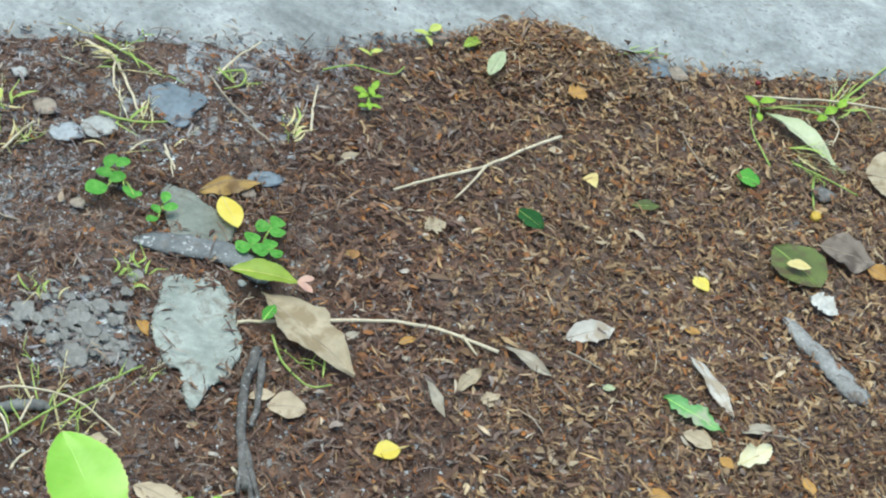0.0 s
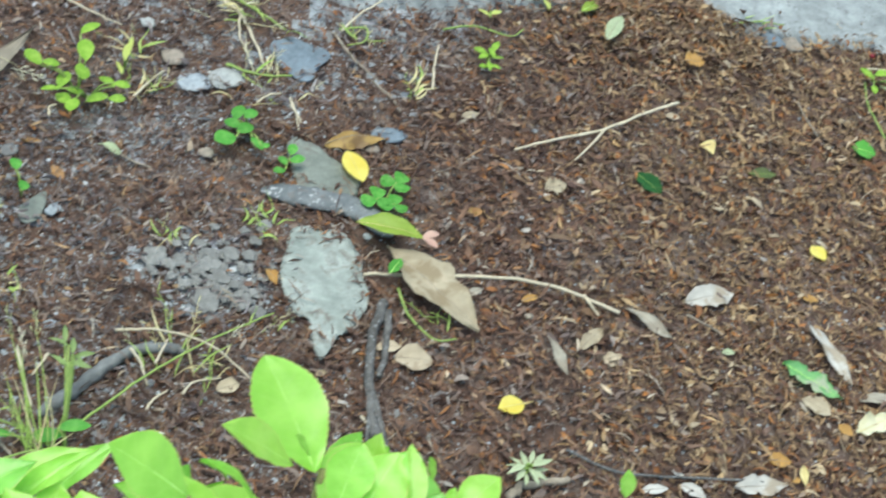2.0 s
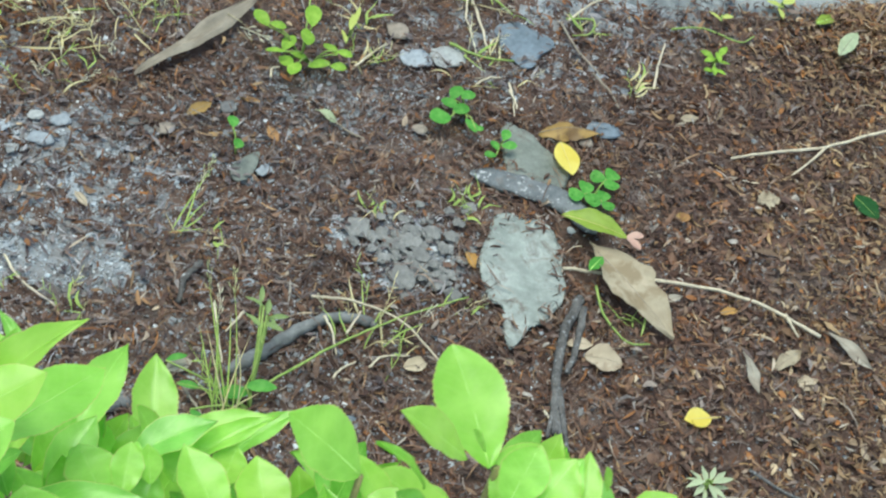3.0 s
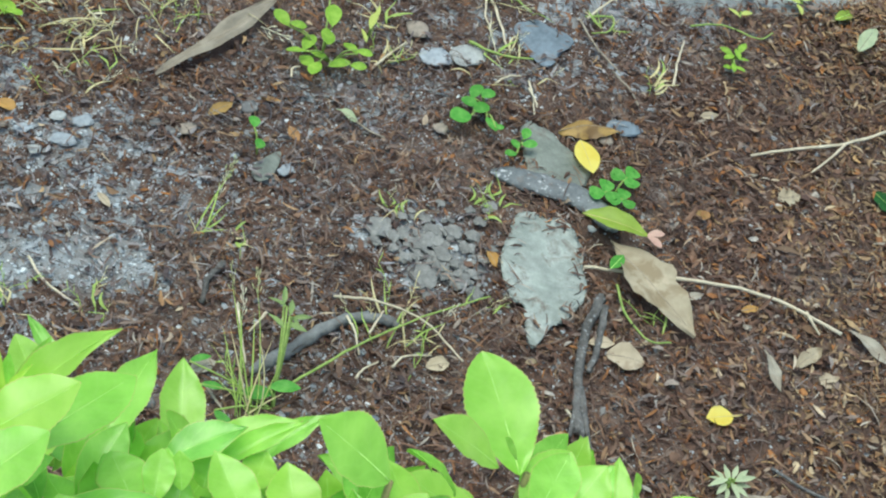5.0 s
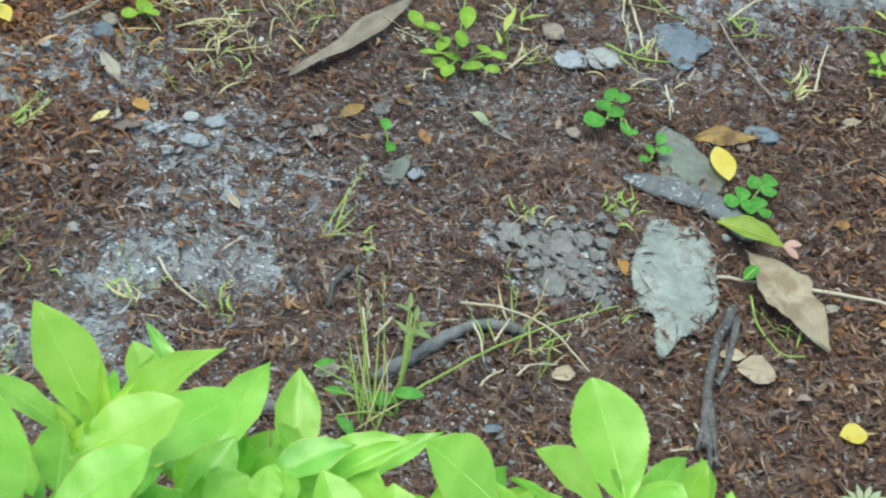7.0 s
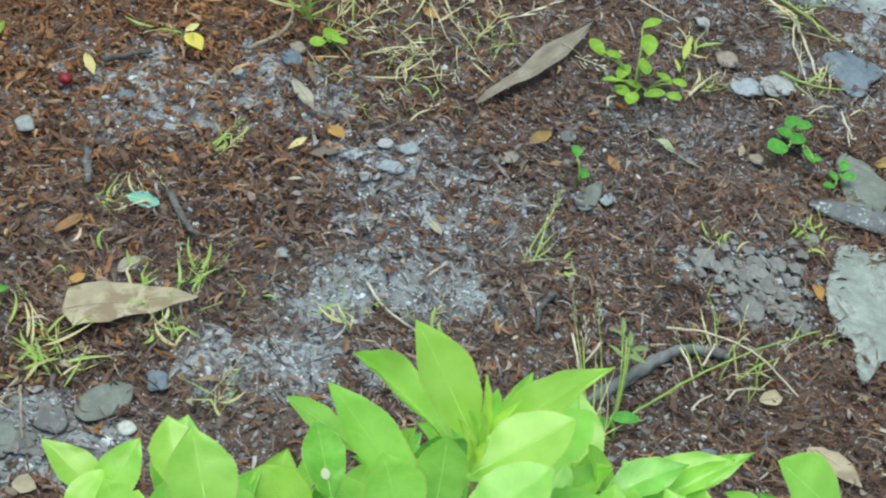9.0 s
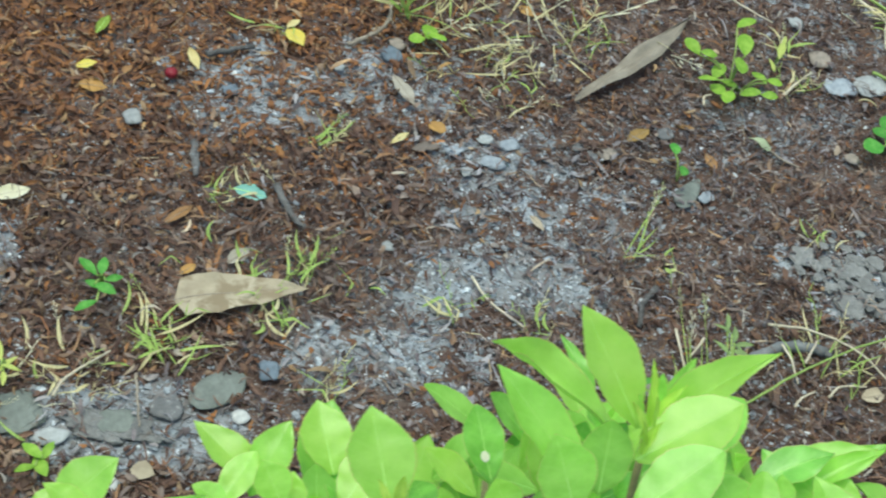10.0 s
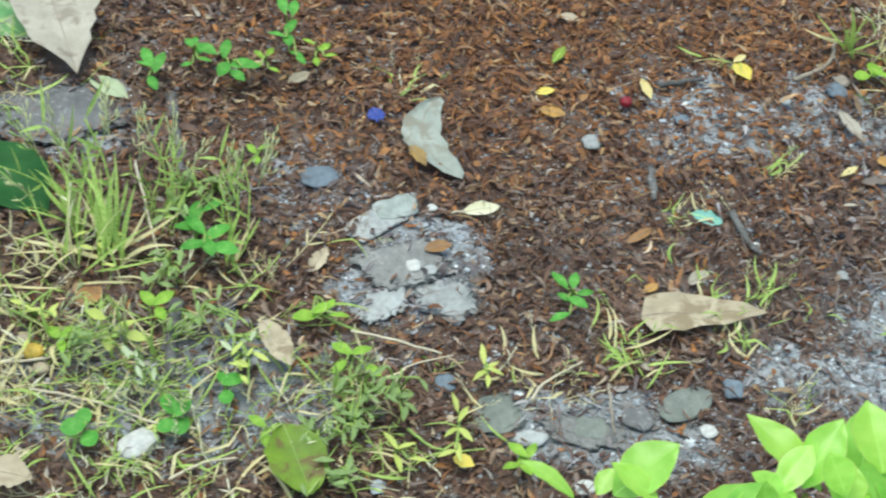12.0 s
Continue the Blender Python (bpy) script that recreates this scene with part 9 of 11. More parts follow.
ground_leaf("fallen_leaf", -0.5689, -0.0549, 0.0198, 0.0096, 11.2, M_DRY_PALE, "narrow pale leaf lying on brown litter", seed=97, rib=M_STRAW_GREY)
ground_leaf("fallen_leaf", -0.4880, -0.4799, 0.0140, 0.0097, -3.0, M_YELLOW, "yellow weed leaf lying on brown litter", seed=100, lift=0.006)
ground_leaf("leaf_scrap", 0.045, -0.119, 0.0165, 0.0085, -54.5, M_OCHRE, "curled orange-brown leaf scrap beside a stone", seed=301, twist=1.2, bend=0.3, fold=0.5, ragged=0.4, rib=M_STRAW_GREY)
ground_leaf("leaf_scrap", 0.201, -0.031, 0.0110, 0.0080, 70.0, M_BROWN, "rust-brown leaf scrap on litter", seed=302, ragged=0.5, bend=0.2, fold=0.4)
ground_leaf("leaf_scrap", 0.196, -0.027, 0.0105, 0.0070, 20.0, M_TAWNY, "tawny leaf scrap on litter", seed=303, ragged=0.5, bend=0.2)
stone("berry", -0.4903, -0.1283, 0.009, 0.009, 0.009, 0, M_RED, "small dark red berry", 3, 0.1, 0.08, "berry")
stone("berry", 0.5950, 0.2731, 0.005, 0.005, 0.005, 0, M_RED, "tiny red bud near the pavement", 4, 0.1, 0.08, "berry")
stone("fruit", -0.7620, -0.5055, 0.010, 0.009, 0.008, 30, M_DRY_PALE, "pale withered fruit in grass", 44, 0.15, 0.1, "fruit")
stone("fruit", -0.7515, -0.5125, 0.014, 0.012, 0.011, 30, M_FRUIT, "small ochre round fruit in grass", 60, 0.15, 0.1, "fruit")
stone("fruit", -0.7408, -0.5212, 0.010, 0.009, 0.008, 30, M_DRY_PALE, "pale withered fruit in grass", 74, 0.15, 0.1, "fruit")
stone("fruit", 0.6087, 0.0935, 0.012, 0.009, 0.009, 60, M_FRUIT, "yellow withered fruit with a thin stalk", 8, 0.15, 0.15, "fruit")
twig("dry_stem", [(0.6227, 0.1529), (0.6159, 0.1294), (0.6100, 0.1008)], 0.00125, 0.00104, M_STALK, "greenish stalk of a withered fruit", [], seed=30, category='stem', sides=5)

# ---- weeds and grass ----
seedling("weed", -0.7060, -0.3900, [(-0.0070, 0.0180, 0.0210, 110), (-0.0040, 0.0020, 0.0190, -150), (0.0130, -0.0080, 0.0180, -10), (0.0040, 0.0230, 0.0170, 60)], "oval", "low green weed among tall grass", 0.02, seed=61)
seedling("weed", 0.0253, 0.0239, [(-0.0090, 0.0049, 0.0156, 77), (-0.0122, -0.0082, 0.0146, 158), (-0.0171, -0.0269, 0.0188, -146), (-0.0030, -0.0109, 0.0156, 45), (0.0066, -0.0250, 0.0156, -58), (-0.0002, 0.0019, 0.0125, 45), (0.0133, -0.0268, 0.0063, 22)], "round", "small fresh green weed with rounded leaves", 0.014, seed=1)
seedling("weed", 0.0573, -0.0038, [(-0.0068, -0.0190, 0.0104, -147), (0.0017, 0.0031, 0.0115, 82), (-0.0046, -0.0075, 0.0104, 121), (0.0055, -0.0080, 0.0115, 8)], "round", "tiny green seedling with round leaves", 0.01, seed=2)
seedling("clover", 0.1319, -0.0288, [(-0.0083, -0.0083, 0.0229, 87), (0.0069, 0.0120, 0.0229, 59), (0.0050, -0.0123, 0.0198, -36)], "heart", "small green clover with three-part leaves", 0.012, seed=3)
seedling("weed", -0.0950, 0.0320, [(-0.0265, -0.0165, 0.0156, -170), (-0.0175, -0.017, 0.0148, -38), (-0.01, -0.009, 0.0149, -14), (-0.0195, 0.002, 0.0168, 74), (-0.0095, -0.0295, 0.0173, -99), (0.007, -0.0145, 0.0175, 35), (0.021, -0.013, 0.0127, 8), (0.012, 0.01, 0.0155, 144), (0.023, 0.0025, 0.0126, 4)], "egg_soft", "spreading light green weed with round paired leaves", 0.014, seed=4)
seedling("weed", -0.1030, 0.0350, [(-0.0355, 0.0075, 0.0167, 144), (-0.0225, 0.0045, 0.0135, 4), (0.001, 0.01, 0.0219, 99), (0.001, -0.0105, 0.0193, -79), (0.001, 0.05, 0.0178, 45)], "egg_soft", "upright stalks of a light green weed with paired leaves", 0.03, seed=44)
seedling("weed", -0.0729, 0.0684, [(0.0009, -0.0033, 0.0209, 86), (0.0027, 0.0123, 0.0136, 89), (-0.0033, -0.0126, 0.0136, 117)], "sprig_yellow", "upright pale shoot beside a weed", 0.02, seed=45)
seedling("weed", 0.2204, 0.1645, [(-0.0082, -0.0019, 0.0125, 162), (0.0045, 0.0034, 0.0136, 69), (-0.0056, -0.0083, 0.0114, -142), (0.0071, -0.0049, 0.0114, 13), (0.0010, -0.0040, 0.0120, 110), (-0.0012, -0.0200, 0.0110, -86), (0.0045, -0.0180, 0.0100, -20), (-0.0060, -0.0195, 0.0100, -150)], "oval_soft", "small light green weed near the pavement", 0.012, seed=5)
seedling("weed", -0.4651, -0.3244, [(-0.0103, -0.0004, 0.0162, 154), (-0.0012, 0.0024, 0.0135, 101), (0.0071, -0.0151, 0.0153, -14), (0.0004, -0.0315, 0.0153, -130), (-0.0030, -0.0104, 0.0108, 179), (0.0086, -0.0048, 0.0117, 38)], "oval", "green seedling with oval leaves", 0.016, seed=6)
seedling("weed", -0.6343, -0.4817, [(-0.0017, -0.0039, 0.0117, 141), (0.0049, -0.0042, 0.0153, 50), (0.0061, -0.0156, 0.0126, -56)], "round", "small green weed among grass", 0.012, seed=7)
seedling("weed", -0.6958, -0.5483, [(0.0010, -0.0012, 0.0135, 112), (-0.0002, -0.0109, 0.0153, -142), (0.0107, -0.0117, 0.0144, -37)], "round", "small green weed by a white stone", 0.014, seed=8)
seedling("weed", -0.6526, -0.5165, [(-0.0009, -0.0044, 0.0153, 142), (0.0069, -0.0036, 0.0144, 73), (0.0081, -0.0109, 0.0162, -46), (0.0031, -0.0155, 0.0126, -130)], "round", "small green weed among runners", 0.014, seed=9)
seedling("weed", -0.8122, -0.2438, [(-0.0047, -0.0027, 0.0180, 139), (0.0090, -0.0095, 0.0198, 97), (0.0119, -0.0250, 0.0171, -41), (-0.0021, -0.0117, 0.0135, 178)], "oval", "green weed beside a broad dry leaf", 0.016, seed=10)
seedling("weed", -0.7684, -0.2182, [(-0.0100, -0.0110, 0.0198, 165), (0.0012, -0.0018, 0.0180, 110), (0.0175, -0.0075, 0.0198, 42), (0.0104, -0.0247, 0.0198, -84), (0.0193, -0.0202, 0.0162, -25), (0.0269, -0.0130, 0.0135, 12)], "oval", "leafy green weed on rust litter", 0.018, seed=11)
seedling("weed", -0.7403, -0.1720, [(-0.0046, -0.0006, 0.0180, 128), (0.0077, -0.0123, 0.0198, 95), (0.0140, -0.0303, 0.0180, -58), (0.0246, -0.0388, 0.0135, -15), (0.0054, -0.0311, 0.0135, -168), (-0.0000, 0.0091, 0.0153, 109), (0.0336, -0.0514, 0.0126, -36)], "oval", "upright green weed on rust litter", 0.03, seed=12)
seedling("weed", -0.4952, -0.4038, [(-0.0029, -0.0011, 0.0153, 119), (0.0043, -0.0052, 0.0135, 60), (0.0016, -0.0177, 0.0153, -110), (0.0090, -0.0128, 0.0126, -0), (0.0073, -0.0209, 0.0126, -69)], "sprig_yellow", "pale yellow-green weed growing in bare soil", 0.016, seed=13)
seedling("weed", -0.4960, -0.4456, [(-0.0050, 0.0003, 0.0135, 128), (0.0035, -0.0075, 0.0153, 87), (0.0012, -0.0202, 0.0135, -111), (0.0104, -0.0205, 0.0153, -33), (0.0109, -0.0339, 0.0162, -60), (0.0050, -0.0389, 0.0126, -132)], "sprig_yellow", "yellowing weed by a flat stone", 0.016, seed=14)
seedling("weed", -0.4506, -0.4593, [(-0.0034, -0.0043, 0.0153, 157), (0.0035, 0.0012, 0.0135, 77), (0.0046, -0.0118, 0.0162, -44), (-0.0023, -0.0173, 0.0126, -132)], "oval_soft", "pale green weed near the shrub", 0.014, seed=15)
seedling("weed", 0.5875, 0.2385, [(-0.0110, -0.0067, 0.0156, 143), (0.0049, -0.0046, 0.0188, 25), (-0.0069, -0.0257, 0.0125, -96), (0.0679, -0.0029, 0.0177, 34), (0.0829, 0.0111, 0.0146, 48), (0.0564, -0.0152, 0.0146, -146)], "oval_soft", "green runner weed by the pavement", 0.012, seed=16)
seedling("weed", 0.2811, 0.2737, [(-0.0091, -0.0135, 0.0156, 161), (0.0025, -0.0080, 0.0177, 48), (-0.0037, -0.0243, 0.0136, -72)], "oval_yellow", "pale weed at the pavement edge", 0.01, seed=17)
seedling("weed", 0.2254, 0.2295, [(-0.0073, -0.0127, 0.0136, 145), (0.0042, -0.0082, 0.0136, 39)], "oval_yellow", "tiny pale weed at the pavement edge", 0.01, seed=18)
seedling("weed", -0.1275, -0.0833, [(-0.0075, 0.0151, 0.0115, 102), (0.0010, -0.0090, 0.0104, 81)], "round", "small green seedling growing in bare soil", 0.016, seed=19)
seedling("weed", -0.0700, -0.2980, [(-0.0130, 0.0025, 0.0215, -165), (0.0030, 0.0080, 0.0205, 10), (-0.0400, -0.0040, 0.0150, 6), (-0.0280, -0.0270, 0.0180, -40), (-0.0520, 0.0160, 0.0140, 30)], "oval", "low green weed with paired oval leaves", 0.012, seed=20)
seedling("weed", -0.0720, -0.2960, [(-0.0105, 0.0400, 0.0150, 150), (0.0030, 0.0400, 0.0140, -15), (0.0045, 0.0520, 0.0130, 15), (-0.0040, 0.0530, 0.0140, 95), (-0.0100, 0.0600, 0.0130, 100), (-0.0130, 0.0500, 0.0130, 170), (0.0010, 0.0470, 0.0110, -60)], "sprig", "slender green weed with small pointed leaves", 0.036, seed=22)
seedling("weed", -0.3296, -0.0074, [(-0.0077, -0.0172, 0.0125, -156), (-0.0007, -0.0060, 0.0177, 98), (0.0063, -0.0130, 0.0156, -20)], "round_soft", "small light green weed", 0.012, seed=21)
seedling("weed", -0.7028, -0.3778, [(-0.0035, -0.0083, 0.0198, 157), (0.0119, -0.0064, 0.0207, 53), (0.0138, -0.0222, 0.0198, -48), (0.0041, -0.0269, 0.0171, -127), (0.0246, -0.0197, 0.0198, -1)], "oval", "leafy green weed among grass", 0.02, seed=23)
seedling("weed", -0.7019, -0.4456, [(-0.0029, -0.0067, 0.0153, 159), (0.0071, -0.0045, 0.0162, 64), (0.0114, -0.0164, 0.0153, -39)], "oval_soft", "light green weed in grass", 0.016, seed=24)
seedling("weed", -0.7081, -0.2907, [(-0.0015, -0.0056, 0.0099, 156), (0.0064, -0.0017, 0.0099, 66), (0.0063, -0.0129, 0.0090, -64)], "oval_soft", "tiny green seedling growing in bare soil", 0.01, seed=25)
seedling("weed", -0.5754, -0.4316, [(-0.0039, -0.0052, 0.0162, 168), (0.0075, -0.0008, 0.0153, 50), (0.0196, -0.0113, 0.0153, -23), (0.0009, -0.0202, 0.0135, -108)], "oval_soft", "pale green weed on soil", 0.014, seed=26)
twig("trailing_grass", [(0.6695, 0.2559), (0.7029, 0.2905), (0.7487, 0.3381)], 0.00167, 0.00104, M_STALK, "green grass blade by the pavement", [], seed=60, category='stem', sides=5, lift=0.004)
twig("trailing_grass", [(0.6027, 0.1600), (0.6269, 0.1478), (0.6572, 0.1289)], 0.00125, 0.00063, M_STALK, "trailing green grass stem", [], seed=61, category='stem', sides=5, lift=0.004)
twig("dry_stem", [(0.6448, 0.2436), (0.6624, 0.2234), (0.6490, 0.1929)], 0.00104, 0.00063, M_STRAW, "thin pale runner stem", [], seed=62, category='stem', sides=5, lift=0.004)
twig("trailing_grass", [(0.5793, 0.1513), (0.5727, 0.1955), (0.5769, 0.2280)], 0.00104, 0.00063, M_STALK, "thin green weed stem", [], seed=63, category='stem', sides=5, lift=0.004)
twig("trailing_grass", [(0.4558, 0.2775), (0.4806, 0.2887), (0.5101, 0.2927)], 0.00125, 0.00063, M_STALK, "thin green blade on concrete", [], seed=64, category='stem', sides=5, lift=0.004)
twig("dry_stem", [(-0.0134, 0.1797), (0.0104, 0.1619), (0.0220, 0.1357), (0.0344, 0.0999)], 0.00167, 0.00104, M_STRAW, "pale straggly grass straw", [], seed=65, category='stem', sides=5, lift=0.004)
twig("trailing_grass", [(-0.0072, 0.1873), (0.0236, 0.1689), (0.0496, 0.1496)], 0.00146, 0.00083, M_STALK, "greenish straggly grass stem", [], seed=66, category='stem', sides=5, lift=0.004)
twig("trailing_grass", [(0.0043, 0.0930), (0.0307, 0.0874), (0.0568, 0.0933)], 0.00146, 0.00083, M_STALK, "green runner across stones", [], seed=67, category='stem', sides=5, lift=0.004)
twig("dry_stem", [(0.0124, 0.1661), (0.0124, 0.1334), (0.0220, 0.1075)], 0.00125, 0.00063, M_STRAW, "thin dry grass straw", [], seed=68, category='stem', sides=5, lift=0.004)
twig("dry_stem", [(-0.0638, 0.0317), (-0.0538, 0.0532), (-0.0422, 0.0710)], 0.00125, 0.00063, M_STRAW, "pale dry straw on soil", [], seed=69, category='stem', sides=5, lift=0.004)
twig("dry_stem", [(0.0293, 0.0603), (0.0407, 0.0654), (0.0492, 0.0686)], 0.00104, 0.00063, M_STRAW_GREY, "short grey stem bit", [], seed=70, category='stem', sides=5, lift=0.004)
twig("dry_stem", [(0.0558, 0.0660), (0.0610, 0.0487), (0.0639, 0.0299)], 0.00104, 0.00063, M_STRAW, "thin bent straw lying on brown litter", [], seed=71, category='stem', sides=5, lift=0.004)
twig("trailing_grass", [(0.1825, 0.1893), (0.2096, 0.2021), (0.2414, 0.1975), (0.2545, 0.2108)], 0.00104, 0.00063, M_STALK, "thin green runner by the pavement", [], seed=72, category='stem', sides=5, lift=0.004)
twig("dry_stem", [(0.3602, -0.1018), (0.3746, -0.1092), (0.3872, -0.1168)], 0.00104, 0.00063, M_STRAW_GREY, "thin brown stalk on litter", [], seed=73, category='stem', sides=5, lift=0.004)
twig("trailing_grass", [(0.1401, -0.1212), (0.1481, -0.1467), (0.1658, -0.1649), (0.1818, -0.1615)], 0.00104, 0.00063, M_STALK, "thin green trailing stem under a leaf", [], seed=74, category='stem', sides=5, lift=0.004)
twig("dry_stem", [(0.5131, 0.1374), (0.5049, 0.1638), (0.5026, 0.1800)], 0.00083, 0.00063, M_STRAW_GREY, "thin curved brown stem", [], seed=75, category='stem', sides=5, lift=0.004)
twig("dry_stem", [(-0.7745, -0.3421), (-0.7342, -0.3931), (-0.7011, -0.4320)], 0.00104, 0.00063, M_STRAW, "long pale grass stem in the weeds", [], seed=90, category='stem', sides=5, lift=0.006)
twig("trailing_grass", [(-0.7804, -0.4909), (-0.7398, -0.4920), (-0.6961, -0.4712)], 0.00125, 0.00063, M_STALK, "green prostrate grass stem", [], seed=91, category='stem', sides=5, lift=0.006)
twig("dry_stem", [(-0.7640, -0.5307), (-0.7369, -0.5105), (-0.7149, -0.4801)], 0.00104, 0.00063, M_STRAW, "dry prostrate straw lying on brown litter", [], seed=92, category='stem', sides=5, lift=0.006)
twig("trailing_grass", [(-0.6393, -0.4442), (-0.6061, -0.4487), (-0.5762, -0.4640)], 0.00104, 0.00063, M_STALK, "thin green runner on soil", [], seed=93, category='stem', sides=5, lift=0.006)
twig("dry_stem", [(-0.7357, -0.5389), (-0.7011, -0.5322), (-0.6568, -0.5301), (-0.6337, -0.5239)], 0.00104, 0.00063, M_STRAW, "dry runner stem among weeds", [], seed=94, category='stem', sides=5, lift=0.006)
twig("dry_stem", [(-0.5403, -0.4423), (-0.5391, -0.4270), (-0.5169, -0.4065)], 0.00083, 0.00063, M_STRAW, "thin dry runner stem", [], seed=95, category='stem', sides=5, lift=0.006)
twig("trailing_grass", [(-0.6121, -0.4106), (-0.5754, -0.4139), (-0.5539, -0.4098)], 0.00104, 0.00063, M_STALK, "green runner over pale soil", [], seed=96, category='stem', sides=5, lift=0.006)
twig("trailing_grass", [(-0.6501, -0.4695), (-0.6488, -0.4488), (-0.6539, -0.4306)], 0.00104, 0.00063, M_STALK, "thin upright weed stem", [], seed=97, category='stem', sides=5, lift=0.006)
twig("trailing_grass", [(-0.5208, -0.4712), (-0.5037, -0.4771), (-0.4898, -0.4753), (-0.4721, -0.4647)], 0.00104, 0.00063, M_STALK, "yellow-green runner by stones", [], seed=98, category='stem', sides=5, lift=0.006)
twig("dry_stem", [(-0.6317, -0.5633), (-0.6195, -0.5444), (-0.6030, -0.5332)], 0.00104, 0.00063, M_STRAW, "dry straw by an olive leaf", [], seed=99, category='stem', sides=5, lift=0.006)
twig("dry_stem", [(-0.4596, -0.4190), (-0.4577, -0.4034), (-0.4409, -0.3757)], 0.00125, 0.00063, M_STRAW, "yellowish dry stem on soil", [], seed=100, category='stem', sides=5, lift=0.006)
twig("dry_stem", [(-0.4207, -0.3861), (-0.4123, -0.4064), (-0.4054, -0.4221)], 0.00104, 0.00063, M_STRAW_GREY, "thin dry stem over stones", [], seed=101, category='stem', sides=5, lift=0.006)
seedling("weed", -0.7926, -0.2199, [(0.0017, -0.0109, 0.0117, 138), (0.0069, -0.0062, 0.0108, 97), (0.0170, -0.0170, 0.0108, 12), (0.0064, -0.0244, 0.0099, -124), (-0.0005, 0.0020, 0.0099, 117)], "oval", "small leafy weed on rust litter", 0.02, seed=41)
seedling("weed", -0.7442, -0.2025, [(-0.0016, -0.0079, 0.0099, 165), (0.0048, -0.0025, 0.0099, 87), (0.0135, -0.0141, 0.0090, -2), (0.0032, -0.0207, 0.0090, -112)], "oval_soft", "tiny pale weed on rust litter", 0.014, seed=42)
seedling("weed", -0.7163, -0.1742, [(-0.0018, -0.0117, 0.0108, 164), (0.0097, -0.0073, 0.0108, 67), (0.0102, -0.0231, 0.0099, -59), (0.0181, -0.0157, 0.0090, 27)], "oval_soft", "small leafy weed on litter", 0.016, seed=43)
grass_clump(-0.1480, -0.1720, [(0.008, 0.048, 0.020, 0.0013, "spike"), (0.006, 0.036, 0.016, 0.0013, "spike"), (0.012, 0.026, 0.012, 0.0012, "green"), (0.016, 0.016, 0.008, 0.0012, "green"), (-0.012, 0.010, 0.006, 0.0012, "dry"), (0.018, 0.004, 0.004, 0.0014, "green")], "thin leaning grass stems with a pale seed tip", seed=1)
grass_tuft(-0.1230, -0.1710, 0.0130, 7, "low green grass bits on litter", spread=120, heads=0, upright=0.3, seed=31, dry=0.3, jointed=0.2, lean=10.0)
grass_tuft(-0.0199, -0.1017, 0.0142, 8, "tiny yellow-green grass tuft", spread=140, heads=0, seed=2, dry=0.5, jointed=0.3, lean=99.0)
grass_tuft(0.0422, -0.0785, 0.0160, 16, "small green grass tuft", spread=260, heads=0, seed=3, dry=0.05, jointed=0.3, lean=97.0)
grass_clump(-0.0860, -0.3140, [(-0.030, 0.070, 0.050, 0.0011, "spike"), (-0.020, 0.056, 0.046, 0.0011, "spike"), (-0.014, 0.072, 0.048, 0.0011, "spike"), (-0.021, 0.034, 0.046, 0.0011, "dry"), (-0.005, 0.036, 0.046, 0.0011, "dry"), (-0.018, 0.050, 0.044, 0.0012, "green"), (-0.010, 0.054, 0.040, 0.0012, "green"), (0.004, 0.042, 0.038, 0.0011, "dry"), (-0.026, 0.042, 0.036, 0.0011, "green"), (-0.034, 0.034, 0.024, 0.0012, "green"), (0.012, 0.030, 0.026, 0.0012, "green"), (-0.028, 0.018, 0.014, 0.0014, "green"), (-0.006, 0.026, 0.026, 0.0012, "jointed"), (0.020, 0.022, 0.012, 0.0012, "dry"), (-0.016, 0.022, 0.018, 0.0012, "jointed")], "tall green grass tuft with pale seed stems", seed=4)
grass_tuft(-0.0046, -0.2179, 0.0319, 16, "green grass tuft beside a root", spread=130, heads=4, upright=0.7, seed=5, dry=0.3, foot=0.012, width=0.0014, jointed=0.5, lean=82.3)
twig("trailing_grass", [(-0.0665, -0.2887), (-0.0489, -0.2666), (-0.0211, -0.2333), (0.0157, -0.1984), (0.0515, -0.1706)], 0.00104, 0.00063, M_STALK, "long leaning green grass stem", [], seed=140, category='stem', sides=5, lift=0.012)
grass_tuft(0.0498, -0.1728, 0.0142, 6, "seed spray of a leaning grass stem", spread=70, heads=6, upright=0.2, seed=6, dry=0.3, width=0.0012, jointed=0.3, lean=45.3)
ground_leaf("fallen_leaf", -0.1269, -0.2868, 0.0187, 0.0117, 40.7, M_DRY_GREY, "small grey leaf beside tall grass", seed=141, bend=0.15, rib=M_STRAW_GREY)
twig("dry_stem", [(-0.0033, -0.2444), (0.0036, -0.2329), (0.0206, -0.2262)], 0.00104, 0.00063, M_STRAW, "thin white dry straw on litter", [], seed=150, category='stem', sides=5, lift=0.003)
twig("dry_stem", [(-0.0246, -0.2609), (-0.0215, -0.2528), (-0.0127, -0.2427)], 0.00104, 0.00063, M_STRAW, "short pale dry straw", [], seed=151, category='stem', sides=5, lift=0.003)
twig("dry_stem", [(-0.0399, -0.2180), (-0.0326, -0.2284), (-0.0263, -0.2472)], 0.00104, 0.00063, M_STRAW, "pale withered seed spike", [], seed=152, category='stem', sides=5, lift=0.01)
twig("dry_stem", [(-0.0228, -0.2280), (-0.0201, -0.2172), (-0.0165, -0.2059)], 0.00104, 0.00063, M_STRAW, "short cream seed spike", [], seed=153, category='stem', sides=5, lift=0.01)
